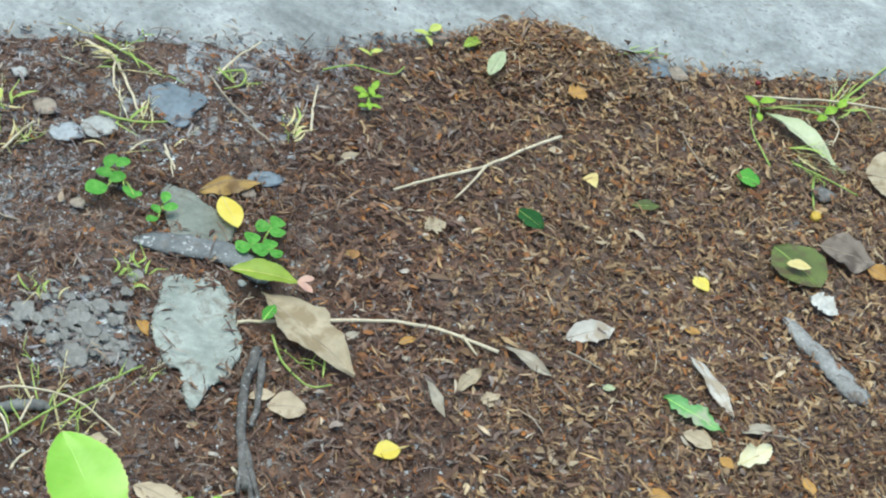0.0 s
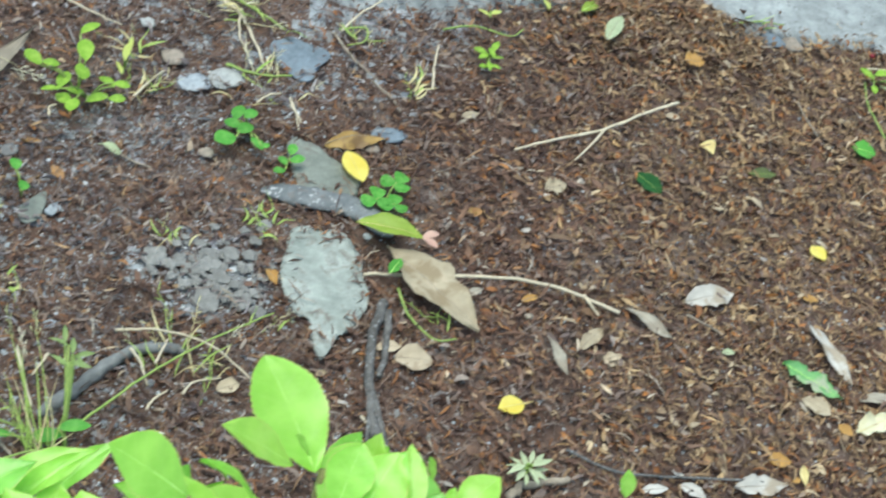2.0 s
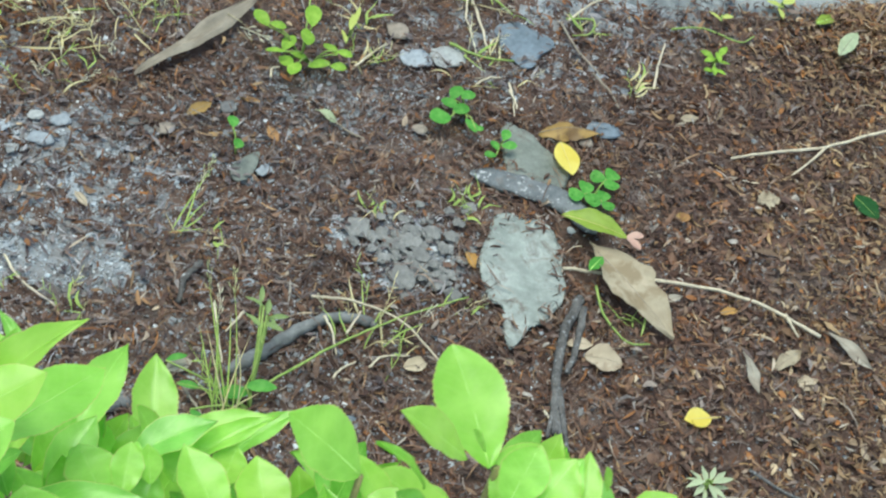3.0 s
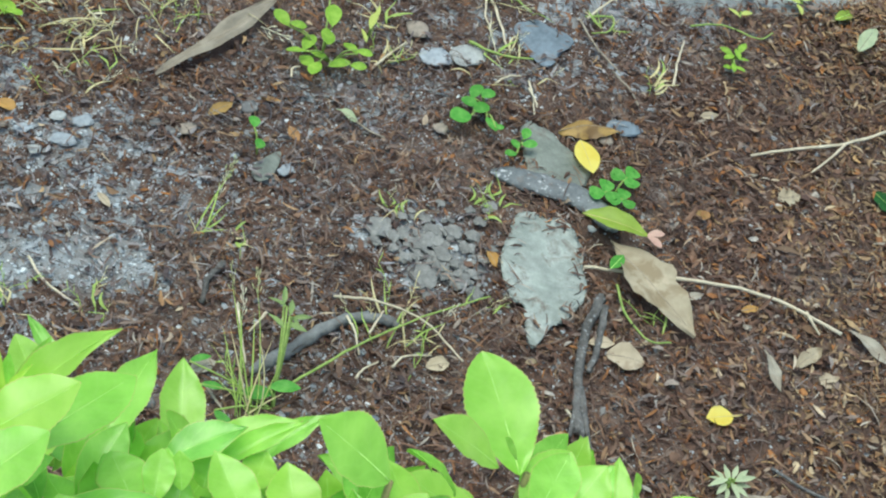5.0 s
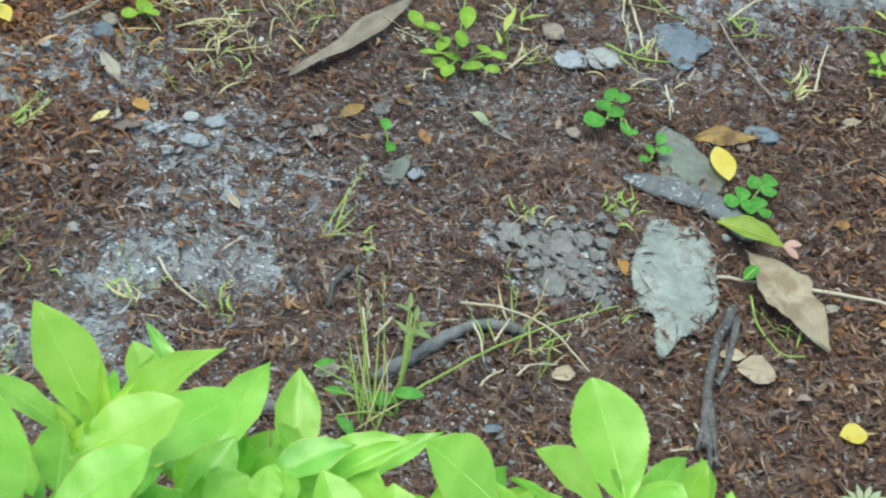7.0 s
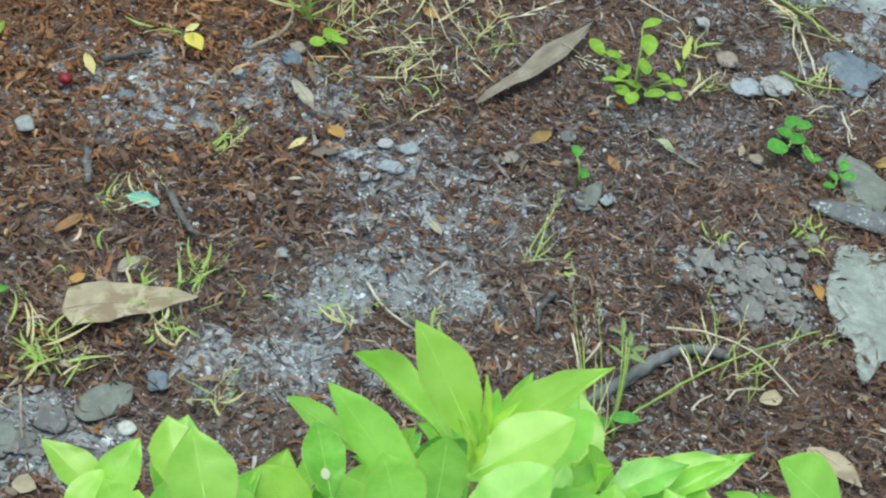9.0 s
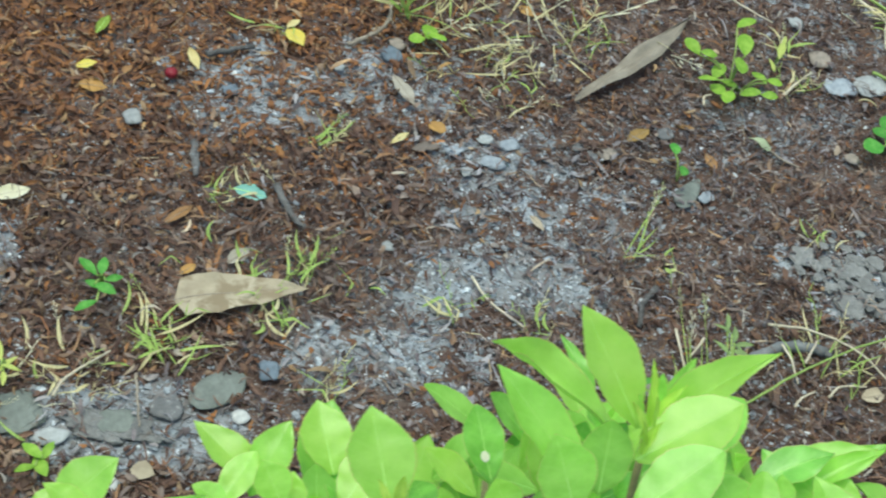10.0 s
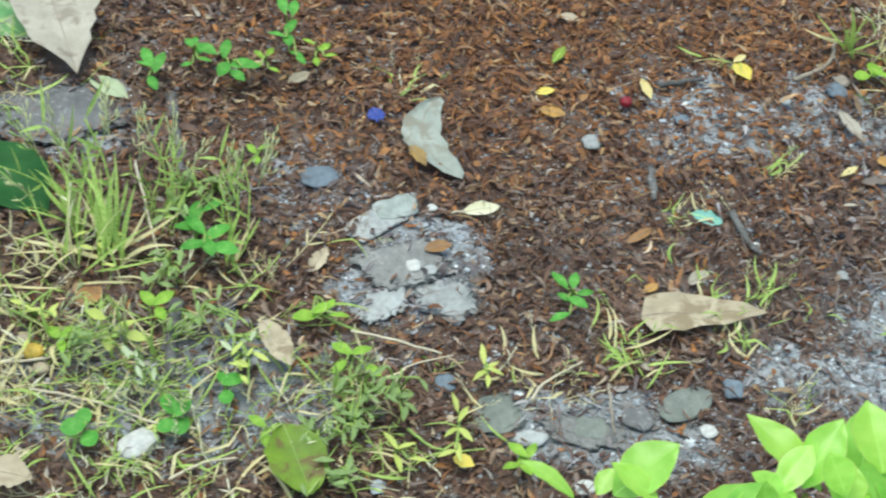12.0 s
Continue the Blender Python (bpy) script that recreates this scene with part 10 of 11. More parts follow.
twig("dry_stem", [(-0.1100, -0.2317), (-0.1033, -0.2514), (-0.0946, -0.2770)], 0.00104, 0.00063, M_STRAW, "upright cream seed spike in tall grass", [], seed=154, category='stem', sides=5, lift=0.01)
twig("dry_stem", [(-0.0903, -0.2323), (-0.0946, -0.2436), (-0.0979, -0.2520)], 0.00104, 0.00063, M_STRAW, "slanting cream seed spike in tall grass", [], seed=155, category='stem', sides=5, lift=0.01)
twig("dry_stem", [(-0.1136, -0.2972), (-0.1039, -0.3076), (-0.0968, -0.3152)], 0.00104, 0.00063, M_STRAW_GREY, "thin grey stem beside tall grass", [], seed=156, category='stem', sides=5, lift=0.003)
twig("dry_stem", [(0.1140, -0.2418), (0.1227, -0.2532), (0.1270, -0.2588)], 0.00104, 0.00063, M_STRAW, "short pale straw beside a branch", [], seed=157, category='stem', sides=5, lift=0.003)
twig("dry_stem", [(0.1013, -0.2683), (0.1159, -0.2623)], 0.00104, 0.00063, M_STRAW, "tiny white straw by the shrub", [], seed=158, category='stem', sides=5, lift=0.003)
grass_tuft(0.1624, 0.1045, 0.0230, 9, "pale yellow-green grass tuft", spread=150, heads=1, seed=7, dry=0.6, jointed=0.3, lean=82.2)
grass_tuft(0.0371, 0.0902, 0.0284, 14, "straggly dry grass on stones", spread=300, heads=3, seed=8, dry=0.7, foot=0.015, jointed=0.3, lean=121.1)
grass_tuft(0.0052, 0.1717, 0.0461, 16, "tangled dry grass by the pavement", spread=140, heads=3, seed=9, dry=0.7, foot=0.012, jointed=0.3, lean=-73.9)
grass_tuft(-0.0575, 0.0491, 0.0248, 9, "dry grass stems on soil", spread=160, heads=1, seed=10, dry=0.7, jointed=0.3, lean=75.8)
grass_tuft(0.1160, 0.1583, 0.0213, 8, "curved grass by the pavement", spread=300, heads=0, seed=11, dry=0.4, jointed=0.3, lean=52.7)
grass_tuft(0.6701, 0.2535, 0.0390, 12, "green grass by the pavement", spread=120, heads=1, seed=12, dry=0.3, jointed=0.3, lean=47.6)
grass_tuft(0.6074, 0.1800, 0.0425, 10, "trailing grass under a pale leaf", spread=120, heads=3, seed=13, dry=0.5, jointed=0.3, lean=-60.5)
grass_tuft(0.4803, 0.2870, 0.0213, 5, "thin green grass blade at the pavement", spread=40, heads=0, seed=14, dry=0.4, jointed=0.3, lean=14.1)
grass_tuft(0.1721, -0.1430, 0.0284, 6, "thin green moss-like grass under a leaf", spread=160, heads=0, seed=15, dry=0.1, upright=0.15, jointed=0.3, lean=143.6)
grass_tuft(-0.4180, -0.3610, 0.0337, 28, "light green grass tuft", spread=240, heads=4, seed=16, dry=0.25, foot=0.012, jointed=0.3, lean=110.9)
grass_tuft(-0.3690, -0.2729, 0.0213, 23, "low green grass behind a large leaf", spread=220, heads=0, seed=17, dry=0.05, foot=0.025, jointed=0.3, lean=108.2)
grass_tuft(-0.3544, -0.3116, 0.0177, 12, "small grass below a large leaf", spread=240, heads=0, seed=18, dry=0.25, jointed=0.3, lean=108.2)
grass_tuft(-0.4205, -0.2224, 0.0195, 10, "star-shaped yellow-green grass growing in bare soil", spread=340, heads=0, seed=19, dry=0.5, upright=0.2, jointed=0.3, lean=109.3)
grass_tuft(-0.3990, -0.2055, 0.0248, 6, "pale grass round a teal leaf", spread=160, heads=1, seed=20, dry=0.8, upright=0.3, jointed=0.3, lean=166.3)
grass_tuft(-0.3760, -0.1534, 0.0319, 7, "low grass sprig on litter", spread=60, heads=4, seed=21, dry=0.3, upright=0.15, jointed=0.3, lean=60.4)
grass_tuft(-0.2534, -0.2711, 0.0248, 9, "green grass on gravel", spread=200, heads=0, seed=22, dry=0.3, upright=0.2, jointed=0.3, lean=83.8)
grass_tuft(-0.1962, -0.2594, 0.0213, 7, "small grass sprig by the shrub", spread=120, heads=0, seed=23, dry=0.4, jointed=0.3, lean=91.4)
grass_tuft(-0.3487, -0.2776, 0.0319, 6, "grass sprig beyond a large leaf", spread=60, heads=3, seed=24, dry=0.4, jointed=0.3, lean=81.3)
grass_tuft(-0.2635, 0.0287, 0.0638, 25, "mat of dry yellowish grass", spread=330, width=0.0013, jointed=0.6, heads=11, seed=25, dry=0.75, upright=0.25, foot=0.03, lean=-177.2)
grass_tuft(-0.2734, -0.0426, 0.0372, 17, "yellow-green grass on litter", spread=300, width=0.0013, jointed=0.6, heads=7, seed=26, dry=0.6, upright=0.3, foot=0.02, lean=103.2)
grass_tuft(-0.2148, 0.0295, 0.0390, 14, "dry grass stems beside a long leaf", spread=240, width=0.0013, jointed=0.6, heads=4, seed=27, dry=0.6, foot=0.02, lean=121.1)
grass_tuft(-0.3265, 0.0146, 0.0425, 16, "dry grass at the edge of rust litter", spread=200, width=0.0013, jointed=0.6, heads=4, seed=28, dry=0.6, foot=0.02, lean=48.3)
grass_tuft(-0.0629, 0.0963, 0.0213, 10, "light green grass beside a weed", spread=260, heads=3, seed=29, dry=0.3, jointed=0.3, lean=96.3)
grass_tuft(-0.3049, -0.3601, 0.0284, 7, "grass sprig by the river stone", spread=200, heads=0, seed=31, dry=0.3, jointed=0.3, lean=107.0)
grass_tuft(-0.4441, -0.0447, 0.0248, 9, "low grass on rust litter", spread=200, heads=0, seed=32, dry=0.3, upright=0.2, jointed=0.3, lean=-71.8)
grass_tuft(-0.7826, -0.4604, 0.0496, 21, "yellowing grass tuft in bare soil", spread=300, heads=6, upright=0.4, seed=58, dry=0.62, foot=0.02, width=0.002, jointed=0.5, lean=145.7)
grass_tuft(-0.7538, -0.5086, 0.0480, 38, "mat of dry yellow grass", spread=350, heads=6, upright=0.16, seed=43, dry=0.62, foot=0.035, width=0.002, jointed=0.5, lean=120.9)
grass_tuft(-0.7127, -0.4841, 0.0480, 34, "tangled yellow-green grass in the soil", spread=350, heads=7, upright=0.16, seed=44, dry=0.55, foot=0.035, width=0.002, jointed=0.5, lean=80.6)
grass_tuft(-0.6741, -0.4608, 0.0450, 26, "pale green tangled grass in the soil", spread=350, heads=6, upright=0.16, seed=60, dry=0.5, foot=0.03, width=0.0019, jointed=0.5, lean=79.5)
grass_tuft(-0.6549, -0.4205, 0.0425, 18, "grass runners on bare soil", spread=340, heads=4, upright=0.3, seed=45, dry=0.52, foot=0.022, width=0.0018, jointed=0.5, lean=67.5)
grass_tuft(-0.7209, -0.5508, 0.0425, 30, "dry grass at the soil edge", spread=350, heads=5, upright=0.25, seed=47, dry=0.6, foot=0.035, width=0.0018, jointed=0.5, lean=120.6)
grass_tuft(-0.7146, -0.5929, 0.0390, 32, "short yellow-green grass by a tan leaf", spread=350, heads=6, upright=0.3, seed=61, dry=0.52, foot=0.03, width=0.0018, jointed=0.5, lean=121.2)
grass_tuft(-0.5916, -0.4468, 0.0354, 24, "fine green grass on soil", spread=340, heads=5, upright=0.3, seed=48, dry=0.37, foot=0.025, width=0.0018, jointed=0.5, lean=114.6)
grass_tuft(-0.5553, -0.4686, 0.0390, 32, "fine green weedy grass on soil", spread=340, heads=5, upright=0.3, seed=49, dry=0.37, foot=0.028, width=0.0018, jointed=0.5, lean=113.7)
grass_tuft(-0.6224, -0.5458, 0.0390, 60, "green grass beside an olive leaf", spread=330, heads=8, upright=0.4, seed=50, dry=0.37, foot=0.035, width=0.0018, jointed=0.5, lean=117.3)
grass_tuft(-0.6541, -0.5693, 0.0354, 45, "green grass near a white stone", spread=330, heads=6, upright=0.35, seed=62, dry=0.42, foot=0.03, width=0.0018, jointed=0.5, lean=118.8)
grass_tuft(-0.5203, -0.4985, 0.0354, 30, "green grass by yellow weeds", spread=320, heads=10, upright=0.4, seed=51, dry=0.42, foot=0.025, width=0.0018, jointed=0.5, lean=112.9)
grass_tuft(-0.6658, -0.5343, 0.0354, 22, "short dry grass round a white stone", spread=340, heads=6, upright=0.3, seed=52, dry=0.62, foot=0.025, jointed=0.5, lean=118.5)
grass_tuft(-0.4577, -0.4034, 0.0284, 18, "dry yellow grass on bare soil", spread=280, heads=5, upright=0.3, seed=54, dry=0.92, foot=0.02, jointed=0.5, lean=138.4)
seedling("weed", -0.7194, -0.4721, [(-0.0057, -0.0086, 0.0153, 169), (0.0120, -0.0052, 0.0162, 52), (0.0093, -0.0215, 0.0135, -53), (0.0246, -0.0142, 0.0153, 0), (-0.0051, -0.0234, 0.0126, -141)], "oval_yellow", "pale weed tangled in grass", 0.02, seed=31)
seedling("weed", -0.6168, -0.3917, [(0.0040, -0.0264, 0.0180, -141), (0.0123, -0.0188, 0.0153, 63), (0.0242, -0.0194, 0.0135, 12), (0.0146, -0.0109, 0.0117, 91)], "oval_soft", "low olive weed on soil", 0.012, seed=32)
seedling("weed", -0.5992, -0.5032, [(-0.0034, -0.0045, 0.0135, 169), (0.0085, -0.0023, 0.0135, 50), (0.0074, -0.0155, 0.0126, -56), (0.0177, -0.0062, 0.0117, 25)], "oval_soft", "small pale weed by grass", 0.014, seed=33)
seedling("weed", -0.7429, -0.4934, [(-0.0012, -0.0057, 0.0135, 160), (0.0091, -0.0033, 0.0153, 52), (0.0102, -0.0152, 0.0135, -52)], "oval_soft", "light weed among dry grass", 0.016, seed=34)
seedling("weed", -0.5221, -0.4857, [(-0.0027, -0.0040, 0.0153, 148), (0.0075, -0.0025, 0.0135, 49), (0.0066, -0.0132, 0.0153, -51), (0.0179, -0.0102, 0.0126, 13)], "sprig_yellow", "yellow-green weed by stones", 0.014, seed=35)
grass_tuft(-0.6373, -0.1902, 0.0248, 9, "thin grass by a green weed", spread=160, heads=3, upright=0.3, seed=56, dry=0.52, jointed=0.5, lean=69.3)
grass_tuft(-0.8999, -0.2949, 0.0425, 21, "green grass by a broad dry leaf", spread=300, heads=3, upright=0.4, seed=57, dry=0.42, foot=0.02, jointed=0.5, lean=87.2)
seedling("weed", 0.2279, -0.2666, [(0.0048, -0.0062, 0.0115, 9), (0.0031, -0.0106, 0.0136, -31), (-0.0008, -0.0141, 0.0156, -69), (-0.0058, -0.0158, 0.0115, -97), (-0.0104, -0.0150, 0.0136, -121), (-0.0133, -0.0122, 0.0156, -147), (-0.0136, -0.0080, 0.0115, 178), (-0.0113, -0.0038, 0.0136, 137), (-0.0069, -0.0007, 0.0156, 102), (-0.0018, 0.0004, 0.0115, 76), (0.0025, -0.0010, 0.0136, 52), (0.0047, -0.0044, 0.0156, 24)], "sprig_pale", "pale whitish-green rosette on brown litter", 0.016, seed=71)
ground_leaf("fallen_leaf", 0.3731, -0.2588, 0.0421, 0.0168, 11.6, M_DRY_WHITE, "cream-white crumpled leaf on litter", seed=181, wave=0.12, ragged=0.4, rib=M_STRAW_GREY)
ground_leaf("fallen_leaf", 0.3348, -0.2611, 0.0191, 0.0115, -26.9, M_DRY_WHITE, "small white curled leaf", seed=182, bend=0.2, rib=M_STRAW_GREY)
ground_leaf("fallen_leaf", 0.3303, -0.2494, 0.0119, 0.0053, -36.2, M_DRY_WHITE, "narrow white leaf sliver", seed=183)
ground_leaf("fallen_leaf", 0.3055, -0.2710, 0.0209, 0.0081, 14.1, M_DRY_WHITE, "pale leaf half under a twig", seed=184, rib=M_STRAW_GREY)
ground_leaf("fallen_leaf", 0.4301, -0.2291, 0.0184, 0.0061, -94.4, M_YELLOW_PALE, "small cream upright leaf bit", seed=185, tilt=0.4, rib=M_YELLOW_PALE)
ground_leaf("fallen_leaf", 0.4195, -0.2451, 0.0074, 0.0051, 28.1, M_OCHRE, "tiny ochre leaf bit", seed=186)
ground_leaf("fallen_leaf", 0.2897, -0.1583, 0.0173, 0.0087, 25.0, M_DRY_PALE, "pale tan crumpled leaf bit", seed=187, wave=0.15, ragged=0.6, rib=M_STRAW_GREY)
ground_leaf("fallen_leaf", 0.4041, -0.2280, 0.0179, 0.0133, 1.6, M_OCHRE, "dull orange-brown leaf bit", seed=188, ragged=0.4, rib=M_STRAW_GREY)
twig("twig", [(0.2550, -0.2456), (0.2780, -0.2561), (0.3016, -0.2593), (0.3550, -0.2540), (0.4096, -0.2491)], 0.00125, 0.00083, M_BARK, "long thin dark curved twig", [], seed=190, lift=0.003)
twig("twig", [(0.2109, -0.2919), (0.2250, -0.2805), (0.2549, -0.2711)], 0.00334, 0.00250, M_STRAW_GREY, "grey stick near the shrub", [], seed=191)
twig("dry_stem", [(-0.1287, 0.1379), (-0.1021, 0.1247), (-0.0791, 0.1156)], 0.00104, 0.00063, M_STRAW, "thin white straw through a weed", [], seed=195, category='stem', sides=5, lift=0.006)
twig("dry_stem", [(-0.0621, 0.0331), (-0.0539, 0.0499), (-0.0436, 0.0696)], 0.00104, 0.00063, M_STRAW, "pale straw beside a weed", [], seed=196, category='stem', sides=5, lift=0.006)
twig("dry_stem", [(0.0895, 0.1538), (0.1039, 0.1285), (0.1264, 0.1024)], 0.00104, 0.00063, M_STRAW_GREY, "thin grey stem on soil", [], seed=197, category='stem', sides=5, lift=0.006)
twig("trailing_grass", [(0.0932, 0.1609), (0.1155, 0.1689), (0.1141, 0.1505), (0.1000, 0.1420)], 0.00104, 0.00063, M_STALK, "small looped green grass stem", [], seed=198, category='stem', sides=5, lift=0.006)
twig("dry_stem", [(-0.1196, -0.0039), (-0.1209, 0.0059), (-0.1157, 0.0098)], 0.00104, 0.00063, M_STRAW, "tiny curled cream straw", [], seed=199, category='stem', sides=5, lift=0.006)
twig("dry_stem", [(0.0301, 0.0510), (0.0397, 0.0630), (0.0489, 0.0668)], 0.00104, 0.00063, M_STRAW, "short white straw beside a clover", [], seed=200, category='stem', sides=5, lift=0.006)
twig("dry_stem", [(0.0564, 0.0553), (0.0625, 0.0442), (0.0650, 0.0362)], 0.00104, 0.00063, M_STRAW, "withered cream stem bit", [], seed=201, category='stem', sides=5, lift=0.006)
seedling("weed", -0.7679, -0.4849, [(-0.0056, -0.0064, 0.0122, -0), (0.0162, -0.0025, 0.0129, 78), (0.0139, -0.0093, 0.0090, -11), (0.0041, -0.0099, 0.0072, -26), (0.0155, -0.0326, 0.0106, -80), (0.0110, -0.0048, 0.0095, 97), (0.0198, -0.0063, 0.0093, 136), (0.0063, -0.0090, 0.0134, 37)], "sprig_yellow", "bushy yellow-green weed in the grass", 0.019, seed=200)
seedling("weed", -0.7367, -0.4905, [(0.0097, -0.0152, 0.0075, 100), (0.0147, -0.0117, 0.0120, -5), (0.0157, -0.0098, 0.0094, -143), (0.0093, -0.0114, 0.0119, -47), (0.0112, -0.0131, 0.0132, 68), (0.0106, -0.0267, 0.0130, 145), (0.0164, -0.0070, 0.0092, 138), (0.0138, -0.0175, 0.0081, -77), (0.0151, -0.0132, 0.0075, 19), (0.0027, -0.0171, 0.0087, -111), (0.0102, -0.0060, 0.0099, 52), (0.0119, -0.0135, 0.0103, -36), (0.0241, -0.0206, 0.0132, -97), (0.0096, -0.0114, 0.0099, 90)], "sprig", "bushy light green weed in the grass", 0.026, seed=201)
seedling("weed", -0.7313, -0.3510, [(0.0125, -0.0284, 0.0135, -35), (0.0177, -0.0118, 0.0103, -68), (0.0039, -0.0217, 0.0098, 89), (0.0031, -0.0447, 0.0133, -97), (0.0027, -0.0211, 0.0078, 123), (0.0035, 0.0024, 0.0095, -54), (0.0044, -0.0025, 0.0114, -60), (0.0075, -0.0323, 0.0090, -161), (0.0040, -0.0027, 0.0091, -1), (-0.0014, -0.0107, 0.0073, -130), (0.0169, -0.0312, 0.0101, -45), (-0.0056, -0.0085, 0.0094, -91), (-0.0004, -0.0007, 0.0094, -38), (0.0128, -0.0031, 0.0134, 4), (-0.0004, -0.0210, 0.0083, -39), (0.0161, -0.0094, 0.0116, -71)], "sprig", "leafy light weed under seed heads", 0.024, seed=202)
seedling("weed", -0.7163, -0.3347, [(0.0225, -0.0276, 0.0109, -86), (0.0021, -0.0275, 0.0121, -94), (0.0073, -0.0145, 0.0082, 177), (0.0027, -0.0127, 0.0115, -96), (0.0188, -0.0150, 0.0086, 53), (0.0165, -0.0203, 0.0084, 102), (0.0186, -0.0145, 0.0096, -103), (0.0019, -0.0152, 0.0129, 26), (0.0055, -0.0233, 0.0098, 78), (0.0085, -0.0066, 0.0074, -102), (0.0203, -0.0190, 0.0093, -116), (0.0208, -0.0049, 0.0098, -47), (0.0003, -0.0118, 0.0081, -109), (-0.0145, -0.0163, 0.0133, -104), (0.0068, -0.0372, 0.0072, 75)], "sprig", "leafy light weed beside a stick", 0.022, seed=203)
seedling("weed", -0.6313, -0.4606, [(0.0030, -0.0134, 0.0112, -21), (0.0139, -0.0102, 0.0133, -12), (0.0036, -0.0210, 0.0134, -159), (0.0028, -0.0199, 0.0121, -42), (0.0057, -0.0085, 0.0089, 88), (-0.0029, -0.0093, 0.0119, 76), (0.0093, -0.0253, 0.0101, 149)], "sprig_yellow", "small yellowing weed on soil", 0.024, seed=204)
seedling("weed", -0.5567, -0.4740, [(0.0013, -0.0087, 0.0088, -175), (0.0132, 0.0053, 0.0106, 32), (0.0013, -0.0004, 0.0108, -78), (-0.0051, -0.0052, 0.0130, 157), (-0.0034, -0.0236, 0.0084, 128), (0.0037, -0.0060, 0.0125, -82), (-0.0008, -0.0142, 0.0121, -13), (0.0117, -0.0135, 0.0107, -156), (0.0032, -0.0139, 0.0109, -48), (0.0093, -0.0092, 0.0124, -54), (0.0020, -0.0080, 0.0118, 15), (0.0148, -0.0036, 0.0075, -39), (0.0103, -0.0190, 0.0132, -77), (0.0096, -0.0120, 0.0130, 84), (-0.0046, -0.0067, 0.0082, -105)], "sprig", "low leafy weed on soil", 0.015, seed=205)
seedling("weed", -0.5592, -0.4512, [(0.0131, -0.0167, 0.0077, 50), (-0.0080, -0.0136, 0.0127, 80), (0.0009, -0.0200, 0.0110, -160), (0.0108, -0.0085, 0.0076, -82), (0.0153, -0.0206, 0.0104, -14), (-0.0059, -0.0153, 0.0089, -132), (0.0108, -0.0276, 0.0105, 79), (0.0094, -0.0217, 0.0119, 93), (-0.0020, -0.0044, 0.0077, -90), (0.0096, -0.0152, 0.0110, 110), (0.0087, -0.0053, 0.0092, -53), (0.0180, -0.0113, 0.0075, 84), (0.0145, -0.0059, 0.0086, 73), (0.0153, -0.0074, 0.0124, 81)], "sprig", "low leafy weed beside runners", 0.023, seed=206)
seedling("weed", -0.5699, -0.4942, [(0.0027, -0.0152, 0.0093, -108), (0.0026, -0.0173, 0.0081, -41), (-0.0089, -0.0021, 0.0099, -34), (-0.0062, -0.0127, 0.0108, -68), (0.0023, -0.0126, 0.0074, 101), (0.0204, -0.0064, 0.0102, -63), (0.0121, -0.0056, 0.0128, -106), (-0.0017, -0.0164, 0.0078, 86), (0.0105, -0.0137, 0.0096, -25), (0.0093, -0.0126, 0.0090, 88), (0.0052, -0.0153, 0.0102, 39), (0.0086, -0.0032, 0.0131, -84), (-0.0033, -0.0036, 0.0132, 74), (-0.0015, -0.0053, 0.0115, -71)], "sprig", "low leafy weed beside an olive leaf", 0.016, seed=207)
seedling("weed", -0.5489, -0.5162, [(0.0054, -0.0120, 0.0087, 58), (-0.0060, -0.0290, 0.0095, 134), (-0.0009, -0.0145, 0.0118, -75), (0.0090, -0.0140, 0.0114, -1), (-0.0031, -0.0067, 0.0134, 28), (0.0178, -0.0101, 0.0098, 44), (-0.0192, -0.0136, 0.0105, 146), (0.0072, -0.0112, 0.0129, -159), (0.0060, -0.0087, 0.0087, 47), (0.0030, -0.0131, 0.0088, 166), (0.0045, -0.0133, 0.0074, 12), (0.0113, -0.0168, 0.0097, -142), (0.0110, -0.0114, 0.0079, -137), (0.0106, -0.0021, 0.0126, 103), (0.0135, -0.0076, 0.0103, -125)], "sprig", "low leafy weed near the shrub", 0.019, seed=208)
seedling("weed", -0.6885, -0.4925, [(-0.0050, -0.0081, 0.0130, 135), (0.0086, -0.0165, 0.0121, -42), (0.0169, -0.0139, 0.0108, 117), (0.0104, -0.0208, 0.0078, 171), (-0.0047, -0.0055, 0.0108, 180), (0.0032, -0.0079, 0.0123, 157), (0.0024, -0.0085, 0.0076, -58)], "sprig_pale", "small pale weed in dry grass", 0.022, seed=209)
seedling("weed", -0.6763, -0.4412, [(0.0097, -0.0121, 0.0080, 148), (0.0109, 0.0084, 0.0111, 112), (0.0024, -0.0192, 0.0093, 31), (-0.0091, -0.0108, 0.0118, 69), (0.0021, -0.0140, 0.0117, -179), (0.0167, -0.0013, 0.0080, 135), (0.0119, -0.0047, 0.0099, 179), (-0.0009, 0.0075, 0.0106, 11), (0.0031, -0.0120, 0.0123, 170), (0.0304, -0.0107, 0.0074, -119), (-0.0073, -0.0220, 0.0097, 108), (0.0090, -0.0186, 0.0108, 148), (0.0040, -0.0067, 0.0094, 117), (0.0205, -0.0042, 0.0126, -103)], "sprig", "light green weed in tangled grass", 0.02, seed=210)
seedling("weed", -0.6457, -0.4473, [(0.0204, -0.0191, 0.0103, 43), (0.0167, -0.0230, 0.0092, -83), (0.0151, -0.0078, 0.0109, 98), (0.0026, -0.0205, 0.0116, 162), (-0.0030, -0.0047, 0.0122, 149), (0.0095, -0.0117, 0.0094, -118)], "sprig_pale", "pale weed beside runners", 0.018, seed=211)
